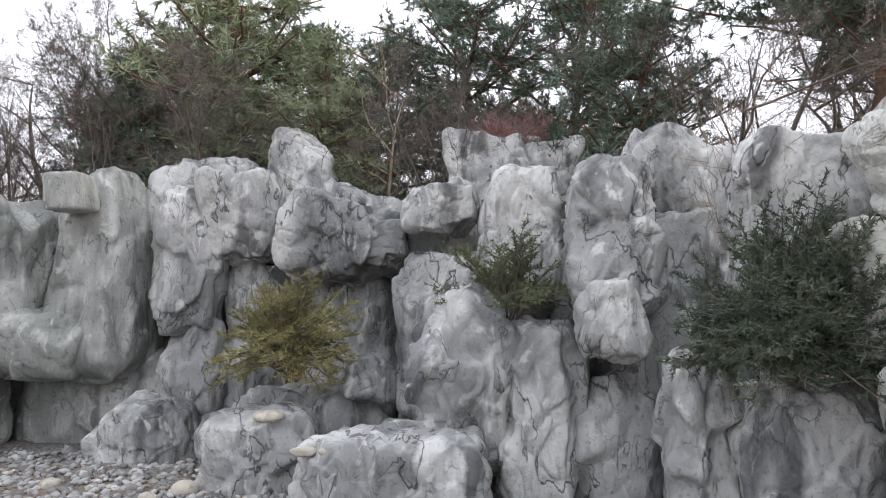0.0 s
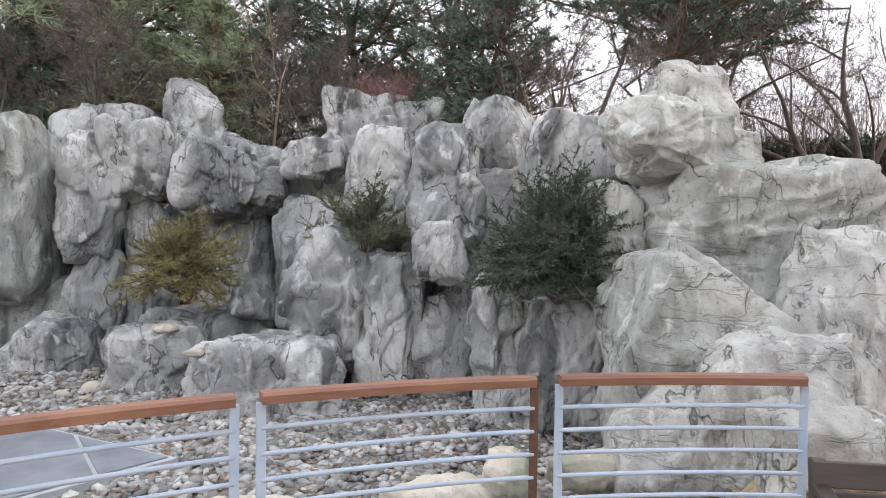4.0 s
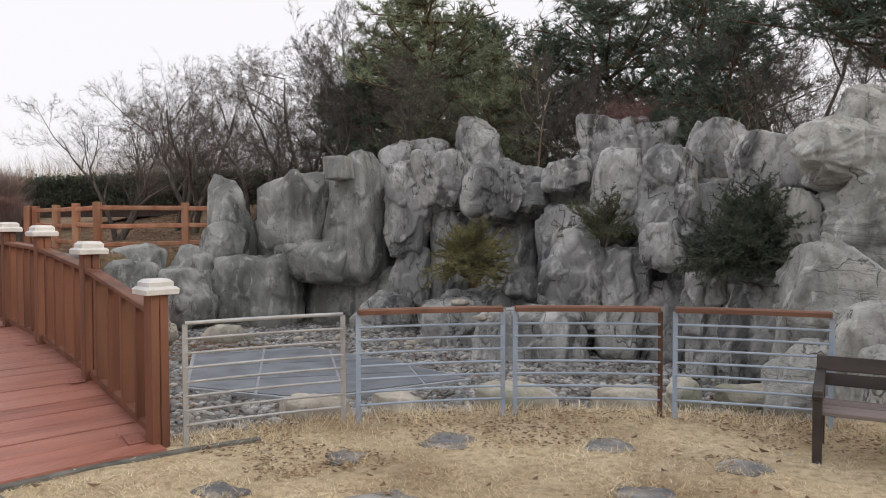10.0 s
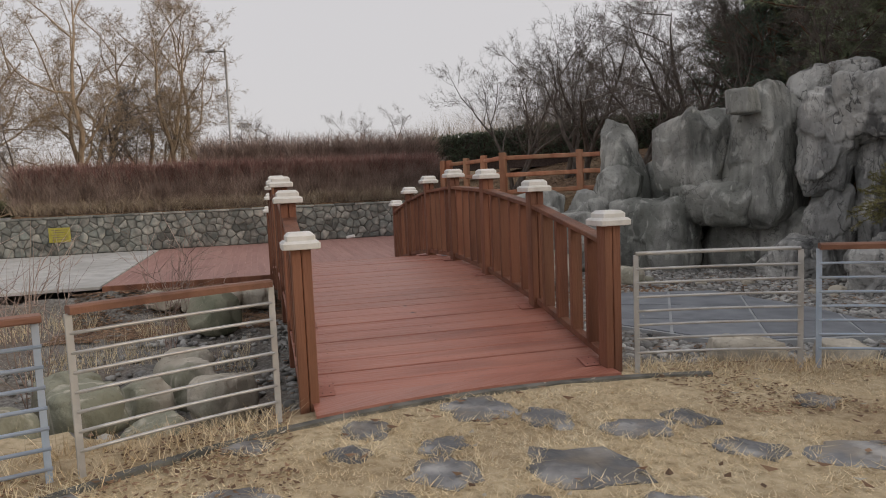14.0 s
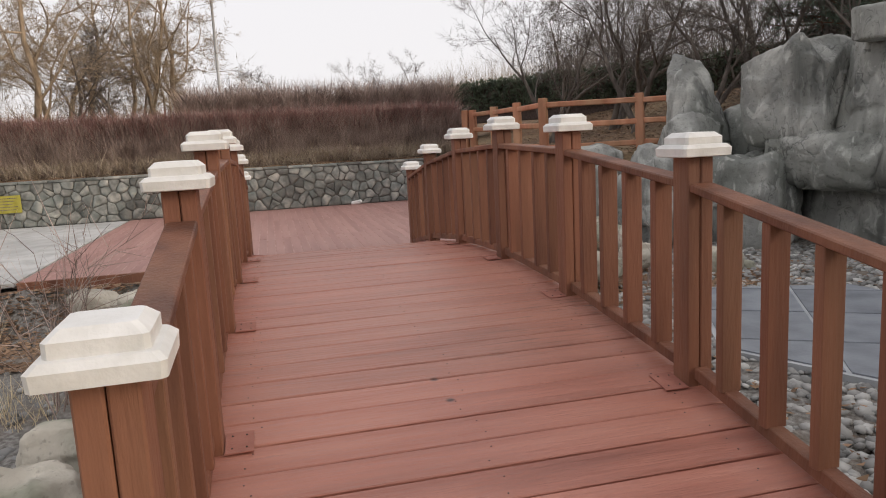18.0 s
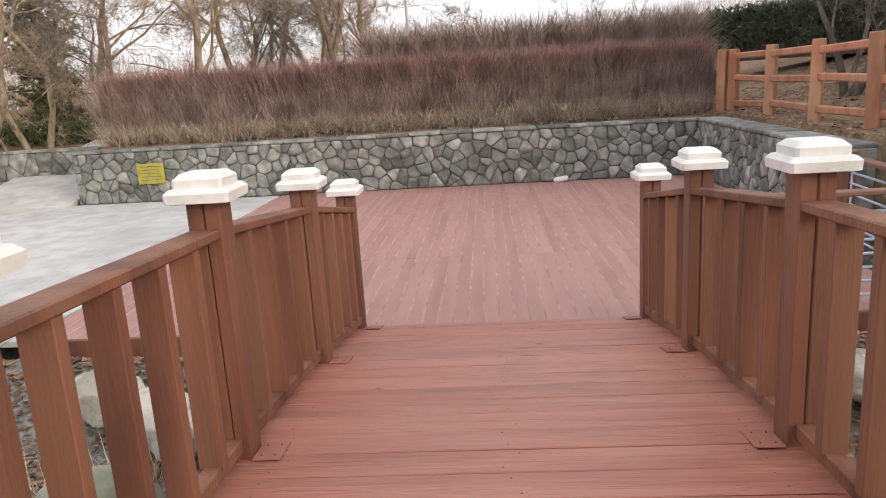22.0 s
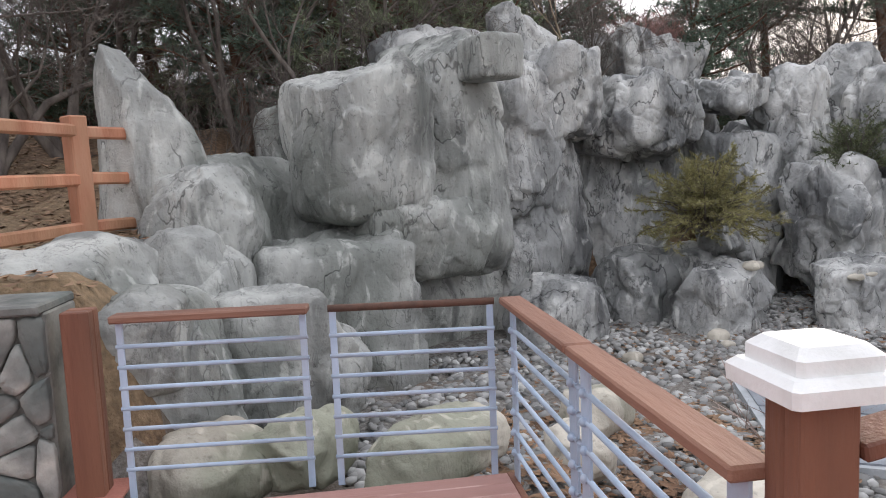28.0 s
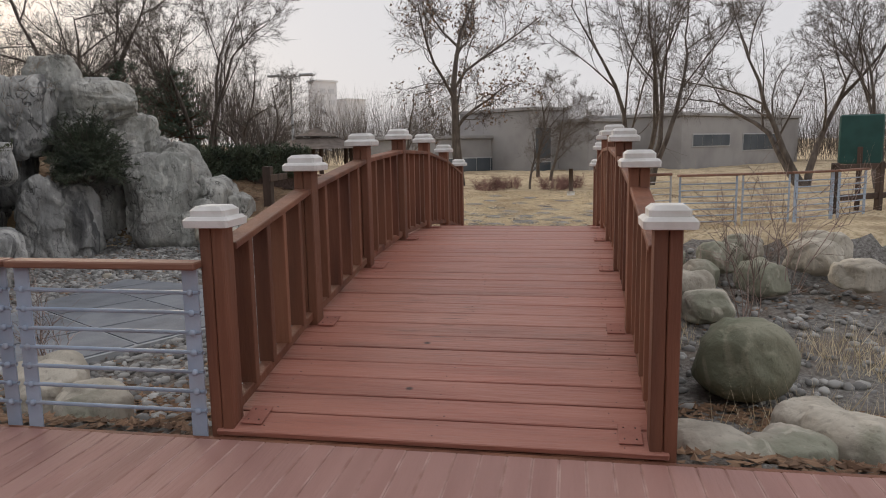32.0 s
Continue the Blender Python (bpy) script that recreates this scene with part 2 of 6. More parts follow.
def knotted(m, across, along, dark):
    """Adds dark knots and long drying cracks that follow the grain to a wood material."""
    n, l = m.node_tree.nodes, m.node_tree.links
    b = n["Principled BSDF"]
    old = b.inputs["Base Color"].links[0].from_socket
    pos = n.new("ShaderNodeNewGeometry").outputs["Position"]
    turn = n.new("ShaderNodeMapping")
    turn.inputs["Rotation"].default_value = (0, 0, radians(25.7))
    l.new(pos, turn.inputs["Vector"])

    def tex(kind, scale, squeeze):
        mp = n.new("ShaderNodeMapping")
        mp.inputs["Scale"].default_value = squeeze
        l.new(turn.outputs[0], mp.inputs["Vector"])
        t = n.new(kind)
        t.inputs["Scale"].default_value = scale
        l.new(mp.outputs[0], t.inputs["Vector"])
        return t

    def span(v, a, c, lo, hi):
        r = n.new("ShaderNodeMapRange")
        for k, x in zip(("From Min", "From Max", "To Min", "To Max"), (a, c, lo, hi)):
            r.inputs[k].default_value = x
        l.new(v, r.inputs["Value"])
        return r.outputs[0]

    def times(kind, a, c):
        x = n.new("ShaderNodeMath")
        x.operation = kind
        l.new(a, x.inputs[0])
        l.new(c, x.inputs[1])
        return x.outputs[0]

    v = tex("ShaderNodeTexVoronoi", 3.4, (across, along, 0.2))
    keep = n.new("ShaderNodeSeparateColor")
    l.new(v.outputs["Color"], keep.inputs[0])
    knot = times("MULTIPLY", span(v.outputs["Distance"], 0.035, 0.08, 1, 0), span(keep.outputs[0], 0.55, 0.56, 0, 1))
    w = tex("ShaderNodeTexNoise", 9.0, (6.0, 0.35, 1.0))
    w.inputs["Detail"].default_value = 5
    where = tex("ShaderNodeTexNoise", 1.1, (1.0, 0.6, 1.0))
    crack = times("MULTIPLY", span(w.outputs["Fac"], 0.58, 0.66, 0, 0.65), span(where.outputs["Fac"], 0.56, 0.7, 0, 1))
    worn = span(where.outputs["Fac"], 0.4, 0.7, 0, 0.35)
    lightly = n.new("ShaderNodeMix")
    lightly.data_type = "RGBA"
    lightly.inputs["B"].default_value = (0.42, 0.24, 0.19, 1)
    l.new(worn, lightly.inputs["Factor"])
    l.new(old, lightly.inputs["A"])
    mx = n.new("ShaderNodeMix")
    mx.data_type = "RGBA"
    mx.inputs["B"].default_value = (*dark, 1)
    l.new(times("MAXIMUM", knot, crack), mx.inputs["Factor"])
    l.new(lightly.outputs["Result"], mx.inputs["A"])
    l.new(mx.outputs["Result"], b.inputs["Base Color"])


knotted(M_PLANK, 1.0, 0.8, (0.06, 0.028, 0.022))
M_DECK = shade("deck_board", [(0.3, (0.31, 0.16, 0.138)), (0.52, (0.38, 0.205, 0.178)), (0.75, (0.44, 0.245, 0.215))], 4, 8, 0.6, 0.3, 50,
               (0.1, 1, 1), "object", 0.035, second=(0.44, 0.26, 0.225), second_scale=0.5, second_amount=0.5)
M_GROOVE = shade("dusty_groove", [(0.35, (0.36, 0.2, 0.17)), (0.7, (0.55, 0.37, 0.33))], 5, 6, 0.8, 0.2, 50)
M_CAP = shade("white_paint", [(0.3, (0.66, 0.66, 0.64)), (0.6, (0.8, 0.8, 0.79))], 9, 6, 0.5, 0.15, 60, (1, 1, 1), "object", 0.04,
              second=(0.5, 0.48, 0.42), second_scale=5, second_amount=0.25)
M_RAILWOOD = shade("handrail_wood", [(0.3, (0.16, 0.075, 0.05)), (0.6, (0.27, 0.135, 0.09))], 6, 8, 0.6, 0.3, 60, (0.15, 1, 1), "object", 0.1)
M_STEEL = shade("blue_grey_paint", [(0.3, (0.34, 0.43, 0.56)), (0.6, (0.44, 0.53, 0.66))], 6, 6, 0.45, 0.1, 40, (1, 1, 1), "object", 0.06,
                second=(0.2, 0.12, 0.07), second_scale=3, second_amount=0.25)
M_GALV = shade("galvanised_steel", [(0.3, (0.42, 0.43, 0.44)), (0.6, (0.6, 0.61, 0.62))], 8, 6, 0.4, 0.08, 40, (1, 1, 1), "object", 0.05, 0.35,
               second=(0.22, 0.13, 0.08), second_scale=4, second_amount=0.3)
M_RUST = shade("rusty_post", [(0.3, (0.05, 0.03, 0.022)), (0.6, (0.12, 0.06, 0.04))], 9, 6, 0.8, 0.2, 60, (1, 1, 1), "object", 0.05)
M_STONE = shade("wall_stone", [(0.28, (0.085, 0.09, 0.085)), (0.5, (0.215, 0.22, 0.205)), (0.75, (0.43, 0.42, 0.38))], 5, 8, 0.85, 0.5, 25, (1, 1, 1), "object", 0.42,
                second=(0.16, 0.2, 0.19), second_scale=2.0, second_amount=0.6)
M_MORTAR = shade("mortar", [(0.3, (0.07, 0.072, 0.066)), (0.6, (0.22, 0.22, 0.2))], 5, 6, 0.9, 0.4, 40)
M_GRASS = shade("dry_lawn_soil", [(0.25, (0.32, 0.24, 0.14)), (0.5, (0.6, 0.49, 0.32)), (0.75, (0.74, 0.63, 0.45))], 14, 8, 0.95, 0.8, 90,
                second=(0.27, 0.19, 0.115), second_scale=0.9, second_amount=0.75)
M_BLADE = shade("dry_grass_blade", [(0.3, (0.66, 0.54, 0.36)), (0.6, (0.84, 0.74, 0.54))], 3, 3, 0.85, 0, vary=0.3, island=True,
                second=(0.4, 0.28, 0.15), second_scale=0.8, second_amount=0.6)
M_STRAW = shade("pale_straw", [(0.3, (0.3, 0.235, 0.17)), (0.6, (0.48, 0.4, 0.31))], 3, 3, 0.9, 0, vary=0.3, island=True)
M_LICHEN = rock_shade("lichen_boulder", (0.1, 0.11, 0.075), (0.2, 0.215, 0.15), (0.34, 0.33, 0.25), 0.3, (0.13, 0.16, 0.09), 0.0, 0.05, 0.4)
M_BED = shade("gravel_soil", [(0.3, (0.1, 0.092, 0.082)), (0.5, (0.2, 0.19, 0.175)), (0.7, (0.33, 0.32, 0.3))], 22, 8, 0.95, 0.9, 60,
              second=(0.16, 0.11, 0.07), second_scale=0.9, second_amount=0.6)
M_LITTER = shade("leaf_litter", [(0.28, (0.075, 0.045, 0.028)), (0.5, (0.17, 0.105, 0.06)), (0.74, (0.31, 0.21, 0.13))], 18, 8, 0.95, 0.9, 50,
                 second=(0.3, 0.24, 0.14), second_scale=0.4, second_amount=0.5)
M_CONC = shade("pale_paving", [(0.3, (0.42, 0.42, 0.41)), (0.6, (0.56, 0.56, 0.55))], 3, 8, 0.8, 0.2, 40,
               second=(0.36, 0.36, 0.35), second_scale=0.7, second_amount=0.5)
M_SLATE = shade("slate_flag", [(0.3, (0.1, 0.105, 0.115)), (0.5, (0.19, 0.195, 0.205)), (0.66, (0.42, 0.42, 0.42))], 4, 10, 0.7, 0.9, 14, (1, 1, 1), "object", 0.2,
                bump_dist=0.01, second=(0.34, 0.28, 0.2), second_scale=5.0, second_amount=0.45)
M_PAVER = shade("pond_paver", [(0.3, (0.16, 0.175, 0.2)), (0.6, (0.25, 0.27, 0.3))], 2.5, 8, 0.6, 0.2, 30, (1, 1, 1), "object", 0.08)
M_PEBBLE = shade("river_pebble", [(0.3, (0.16, 0.16, 0.156)), (0.6, (0.38, 0.378, 0.365))], 2, 4, 0.75, 0.15, 40, vary=0.5, island=True)
M_LEAF = shade("dead_leaf", [(0.3, (0.115, 0.062, 0.036)), (0.6, (0.27, 0.172, 0.105))], 2, 3, 0.85, 0, vary=0.45, island=True)
M_BARK = shade("grey_bark", [(0.3, (0.08, 0.066, 0.058)), (0.55, (0.15, 0.127, 0.11)), (0.78, (0.24, 0.21, 0.18))], 8, 8, 0.9, 0.7, 40, (1, 1, 0.3))
M_BARK_WARM = shade("warm_bark", [(0.3, (0.17, 0.125, 0.085)), (0.6, (0.38, 0.295, 0.205))], 8, 8, 0.9, 0.6, 40, (1, 1, 0.3))
M_BARK_PINE = shade("pine_bark", [(0.3, (0.07, 0.035, 0.022)), (0.6, (0.17, 0.095, 0.06))], 7, 8, 0.9, 0.8, 30, (1, 1, 0.4))
M_NEEDLE = shade("pine_needle", [(0.3, (0.06, 0.09, 0.066)), (0.6, (0.13, 0.175, 0.125))], 1.2, 3, 0.7, 0, vary=0.35, island=True)
M_NEEDLE_LIGHT = shade("pine_needle_light", [(0.3, (0.13, 0.165, 0.09)), (0.6, (0.25, 0.29, 0.17))], 1.2, 3, 0.7, 0, vary=0.35, island=True)
M_YEW_GOLD = shade("golden_yew", [(0.3, (0.13, 0.125, 0.045)), (0.6, (0.3, 0.275, 0.115))], 2, 3, 0.7, 0, vary=0.4, island=True)
M_YEW_DARK = shade("dark_yew", [(0.3, (0.035, 0.052, 0.035)), (0.6, (0.1, 0.125, 0.08))], 2, 3, 0.65, 0, vary=0.4, island=True)
M_YEW_MID = shade("olive_yew", [(0.3, (0.05, 0.065, 0.03)), (0.6, (0.14, 0.16, 0.075))], 2, 3, 0.65, 0, vary=0.4, island=True)
M_TWIG = shade("hedge_twig", [(0.3, (0.21, 0.155, 0.135)), (0.6, (0.44, 0.345, 0.305))], 2, 3, 0.9, 0, vary=0.45, island=True)
M_TWIG_RED = shade("red_twig", [(0.3, (0.17, 0.09, 0.08)), (0.6, (0.33, 0.19, 0.17))], 2, 3, 0.9, 0, vary=0.4, island=True)
# near-black brown: the shade inside the hedges, put into the colour
M_HEDGE_SHADE = shade("hedge_inner_shade", [(0.3, (0.045, 0.03, 0.026)), (0.6, (0.1, 0.07, 0.06))], 14, 6, 0.95, 0.9, 30)
M_FENCEWOOD = shade("orange_rail_wood", [(0.3, (0.3, 0.115, 0.06)), (0.55, (0.46, 0.2, 0.115)), (0.78, (0.55, 0.3, 0.19))], 4, 8, 0.7, 0.4, 40, (1, 1, 0.3), "object", 0.14,
                    second=(0.4, 0.28, 0.16), second_scale=1.5, second_amount=0.5)
M_BENCH = shade("bench_brown", [(0.3, (0.028, 0.022, 0.02)), (0.6, (0.06, 0.048, 0.043))], 5, 6, 0.45, 0.15, 40, (0.2, 1, 1), "object", 0.1)
M_BENCHSEAT = shade("bench_seat_slat", [(0.3, (0.13, 0.1, 0.095)), (0.6, (0.22, 0.18, 0.17))], 5, 6, 0.5, 0.15, 40, (0.2, 1, 1), "object", 0.1)
M_YELLOW = shade("yellow_plate", [(0.3, (0.3, 0.27, 0.03)), (0.6, (0.4, 0.36, 0.06))], 8, 4, 0.6, 0.1, 40)
M_PLASTER = shade("grey_concrete_facade", [(0.3, (0.27, 0.265, 0.265)), (0.6, (0.38, 0.372, 0.37))], 0.6, 6, 0.85, 0.1, 10)
M_GLASSDARK = shade("dark_window", [(0.3, (0.06, 0.075, 0.09)), (0.6, (0.12, 0.14, 0.16))], 0.5, 3, 0.15, 0)
M_ROOF = shade("pavilion_roof", [(0.3, (0.09, 0.07, 0.06)), (0.6, (0.17, 0.14, 0.12))], 3, 6, 0.85, 0.3, 20)
# tower walls and panes: distance haze is mixed into these pale colours
M_HAZE = shade("haze_paled_wall", [(0.3, (0.76, 0.76, 0.78)), (0.6, (0.82, 0.82, 0.84))], 0.2, 4, 0.9, 0)
M_HAZE_PANE = shade("haze_paled_pane", [(0.3, (0.62, 0.63, 0.66)), (0.6, (0.68, 0.69, 0.72))], 0.2, 4, 0.6, 0)
M_JOINT = shade("pale_joint", [(0.3, (0.34, 0.36, 0.38)), (0.6, (0.44, 0.46, 0.48))], 6, 5, 0.8, 0.2, 40)
M_GREEN = shade("green_board", [(0.3, (0.012, 0.06, 0.052)), (0.6, (0.02, 0.085, 0.075))], 3, 4, 0.4, 0.05, 20)
M_DARKWOOD = shade("dark_fence_wood", [(0.3, (0.035, 0.022, 0.016)), (0.6, (0.085, 0.055, 0.042))], 5, 6, 0.7, 0.3, 40, (1, 1, 0.3), "object", 0.1)
M_LAMP = shade("grey_lamp_metal", [(0.3, (0.4, 0.41, 0.42)), (0.6, (0.52, 0.53, 0.54))], 5, 4, 0.45, 0.05, 40)
M_METAL = shade("cast_iron_plate", [(0.3, (0.3, 0.115, 0.085)), (0.6, (0.4, 0.165, 0.125))], 8, 6, 0.6, 0.3, 60, (1, 1, 1), "object")
M_SCREW = shade("dark_screw", [(0.3, (0.02, 0.015, 0.012)), (0.6, (0.06, 0.045, 0.04))], 20, 3, 0.6, 0)


# ---------- building helpers ----------
def mesh_of(name, bm, mat, smooth=False):
    me = bpy.data.meshes.new(name)
    bm.to_mesh(me)
    bm.free()
    me.materials.append(mat)
    if smooth:
        me.shade_smooth()
    return me


def put(name, me, parent=None, m=None, label=""):
    ob = new(name, me)
    if parent:
        ob.parent = parent
    if m is not None:
        ob.matrix_basis = m
    if label:
        ob["label"] = label
    return ob


def part(name, bm, mat, parent, label="", m=None, smooth=False):
    return put(name, mesh_of(name, bm, mat, smooth), parent, m, label)


def thing(name, m, label, category, group="", kind=""):
    ob = new(name)
    ob.empty_display_size = 0.2
    ob.matrix_basis = m
    return tagged(ob, label, category, group, kind)


def box(bm, x0, x1, y0, y1, z0, z1, bevel=0.0, m=None):
    made = bmesh.ops.create_cube(bm, size=1.0)
    t = Matrix.LocRotScale(((x0 + x1) / 2, (y0 + y1) / 2, (z0 + z1) / 2), None, (x1 - x0, y1 - y0, z1 - z0))
    bmesh.ops.transform(bm, matrix=(m @ t) if m else t, verts=made["verts"])
    if bevel:
        edges = list({e for v in made["verts"] for e in v.link_edges})
        bmesh.ops.bevel(bm, geom=edges, offset=bevel, segments=1, affect="EDGES", profile=0.5)
    return bm


def boxed(x0, x1, y0, y1, z0, z1, bevel=0.0, m=None):
    return box(bmesh.new(), x0, x1, y0, y1, z0, z1, bevel, m)


def tube(bm, pts, r, sides=8, cap=True):
    """A round bar through the points; r is one radius or one per point."""
    rings = []
    pts = [Vector(p) for p in pts]
    for i, p in enumerate(pts):
        a, c = pts[max(i - 1, 0)], pts[min(i + 1, len(pts) - 1)]
        d = (c - a).normalized()
        u = d.cross(Vector((0, 0, 1)))
        if u.length < 1e-4:
            u = Vector((1, 0, 0))
        u.normalize()
        w = d.cross(u)
        rr = r[i] if isinstance(r, (list, tuple)) else r
        rings.append([bm.verts.new(p + rr * (math.cos(k * math.tau / sides) * u + math.sin(k * math.tau / sides) * w)) for k in range(sides)])
    for a, c in zip(rings, rings[1:]):
        for k in range(sides):
            bm.faces.new((a[k], a[(k + 1) % sides], c[(k + 1) % sides], c[k]))
    if cap:
        bm.faces.new(rings[0])
        bm.faces.new(rings[-1][::-1])
    return bm


def soup(name, verts, faces, mat, smooth=False):
    me = bpy.data.meshes.new(name)
    me.from_pydata(np.asarray(verts).tolist(), [], np.asarray(faces).tolist() if isinstance(faces, np.ndarray) else faces)
    me.materials.append(mat)
    if smooth:
        me.shade_smooth()
    me.update()
    return me


# ---------- plan: the bridge's own axes ----------
BRIDGE = Matrix.Translation((-2.36, -1.655, 0)) @ Matrix.Rotation(math.atan2(0.4333, -0.9015), 4, "Z")
UX, UY = (-0.9015, 0.4333), (-0.4333, -0.9015)
LENGTH, HALF = 8.58, 1.15
LAWN_C, LAWN_R = (2.5, -3.6), 5.3


def uv(x, y):
    dx, dy = x + 2.36, y + 1.655
    return dx * UX[0] + dy * UX[1], dx * UY[0] + dy * UY[1]


def xy(u, v):
    return -2.36 + u * UX[0] + v * UY[0], -1.655 + u * UX[1] + v * UY[1]


def step(a, b, x):
    t = np.clip((x - a) / (b - a), 0, 1)
    return t * t * (3 - 2 * t)


def height(x, y):
    """The ground: a round lawn, the stream bed beside it, raised banks behind the walls and the cliff."""
    x, y = np.asarray(x, float), np.asarray(y, float)
    u, v = uv(x, y)
    r = np.hypot(x - LAWN_C[0], y - LAWN_C[1])
    south = np.maximum(step(0.5, -0.5, x + 4.3 - 0.38 * (y + 4.4)), step(-4.4, -3.0, y))
    bed = south * step(LAWN_R - 0.05, LAWN_R + 1.5, r) * np.where(v < -3.95, step(11.4, 10.6, u), step(8.6, 7.6, u)) * step(3.6, 2.4, x - 0.15 * (y - 2)) * step(-16, -9, y - 0.3 * x)
    z = -0.62 * bed + 0.03 * np.sin(x * 1.7) * np.sin(y * 1.3) * step(5.6, 7.5, r)
    deck = step(8.2, 8.7, u) * step(18.0, 17.5, v) * step(20.3, 20.0, u) * step(-4.4, -3.95, v)
    z = z * (1 - deck) - 0.45 * deck
    edge = 10.5 - 0.12 * np.clip(x + 6, 0, 20) * 2.4
    north = step(0.0, 1.4, y - edge)
    z = z * (1 - north) + north * (1.4 + 1.0 * step(0, 8, y - edge - 1))
    west = step(16.78, 17.1, u) * step(8.5, 8.0, v) + 0.9 * step(19.0, 23.2, u) * step(8.0, 8.5, v)
    z = z * np.clip(1 - west, 0, 1) + west * 1.0
    side = step(-4.0, -4.35, v) * step(10.2, 11.2, u)
    z = z * (1 - side) + side * (1.02 + 1.5 * step(-5.5, -14, v))
    east = step(4.6, 8.5, x) * step(0.5, 3.5, y)
    z = z * (1 - east) + east * (0.15 + 0.11 * np.clip(x - 5, 0, 9) + 0.11 * np.clip(y - 2.5, 0, 12))
    return z


def hz(x, y):
    return float(height(x, y))


# ---------- ground: one sheet to the horizon ----------
def ground_sheet():
    fine = np.arange(-30, 22.01, 0.22)
    fine_y = np.arange(-26, 32.01, 0.22)
    xs = np.r_[-900, -300, -120, -60, -40, fine, 30, 45, 80, 200, 900]
    ys = np.r_[-900, -300, -120, -60, -36, fine_y, 42, 60, 110, 300, 900]
    gx, gy = np.meshgrid(xs, ys)
    gz = height(gx, gy)
    rng = np.random.default_rng(3)
    u, v = uv(gx, gy)
    r = np.hypot(gx - LAWN_C[0], gy - LAWN_C[1])
    gz = gz + rng.normal(0, 0.006, gz.shape) * (r < 5.3) + rng.normal(0, 0.02, gz.shape) * (r > 5.4)
    nx, ny = len(xs), len(ys)
    verts = np.stack([gx, gy, gz], -1).reshape(-1, 3)
    i = np.arange(nx * ny).reshape(ny, nx)
    faces = np.stack([i[:-1, :-1], i[:-1, 1:], i[1:, 1:], i[1:, :-1]], -1).reshape(-1, 4)
    me = soup("ground", verts, faces, M_GRASS, True)
    me.materials.append(M_BED)
    me.materials.append(M_LITTER)
    c = verts[faces].mean(1)
    cu, cv = uv(c[:, 0], c[:, 1])
    cr = np.hypot(c[:, 0] - LAWN_C[0], c[:, 1] - LAWN_C[1])
    kind = np.zeros(len(faces), int)
    kind[(c[:, 2] < -0.1) & (cr > LAWN_R + 0.3) & (c[:, 0] < 3.3) & (cu < 18) & (c[:, 1] > -12)] = 1
    kind[(c[:, 2] > 0.06) | ((c[:, 0] > 3.4) & (c[:, 1] > 1.6))] = 2
    me.polygons.foreach_set("material_index", kind.astype(np.int32))
    return tagged(new("ground", me), "dry lawn, gravel stream bed and leaf-strewn banks", "ground", kind="structure")


ground = ground_sheet()


# ---------- bridge ----------
def rise(u):
    """The height of the bridge's walking surface."""
    u = min(max(u, 0.0), LENGTH)
    return 0.03 - 0.06 * u / LENGTH + 0.46 * (1 - ((u - LENGTH / 2) / (LENGTH / 2)) ** 2)


def slope(u):
    return math.atan(-0.06 / LENGTH + 0.46 * -2 * (u - LENGTH / 2) / (LENGTH / 2) ** 2)


def post_mesh():
    bm = bmesh.new()
    for s in (-1, 1):
        box(bm, -0.066, 0.066, s * 0.034 - 0.0322, s * 0.034 + 0.0322, -0.35, 1.1, 0.006)
    return mesh_of("post", bm, M_TIMBER)


def cap_mesh():
    bm = bmesh.new()
    profile = [(0.112, 0.0), (0.126, 0.004), (0.128, 0.04), (0.112, 0.056), (0.098, 0.058), (0.098, 0.09), (0.074, 0.112), (0.0, 0.114)]
    rings = []
    for r, z in profile[:-1]:
        k = 0.012
        pts = [(r - k, -r), (r, -r + k), (r, r - k), (r - k, r), (-r + k, r), (-r, r - k), (-r, -r + k), (-r + k, -r)]
        rings.append([bm.verts.new((x, y, z)) for x, y in pts])
    for a, b in zip(rings, rings[1:]):
        for k in range(8):
            bm.faces.new((a[k], a[(k + 1) % 8], b[(k + 1) % 8], b[k]))
    bm.faces.new(rings[0][::-1])
    top = bm.verts.new((0, 0, profile[-1][1]))
    for k in range(8):
        bm.faces.new((rings[-1][k], rings[-1][(k + 1) % 8], top))
    return mesh_of("post_cap", bm, M_CAP)


def plate_mesh():
    bm = boxed(-0.085, 0.085, -0.06, 0.06, 0, 0.008, 0.002)
    return mesh_of("foot_plate", bm, M_METAL)


def screw_mesh():
    bm = bmesh.new()
    bmesh.ops.create_cone(bm, segments=6, radius1=0.0045, radius2=0.0035, depth=0.004, cap_ends=True)
    return mesh_of("screw", bm, M_SCREW)


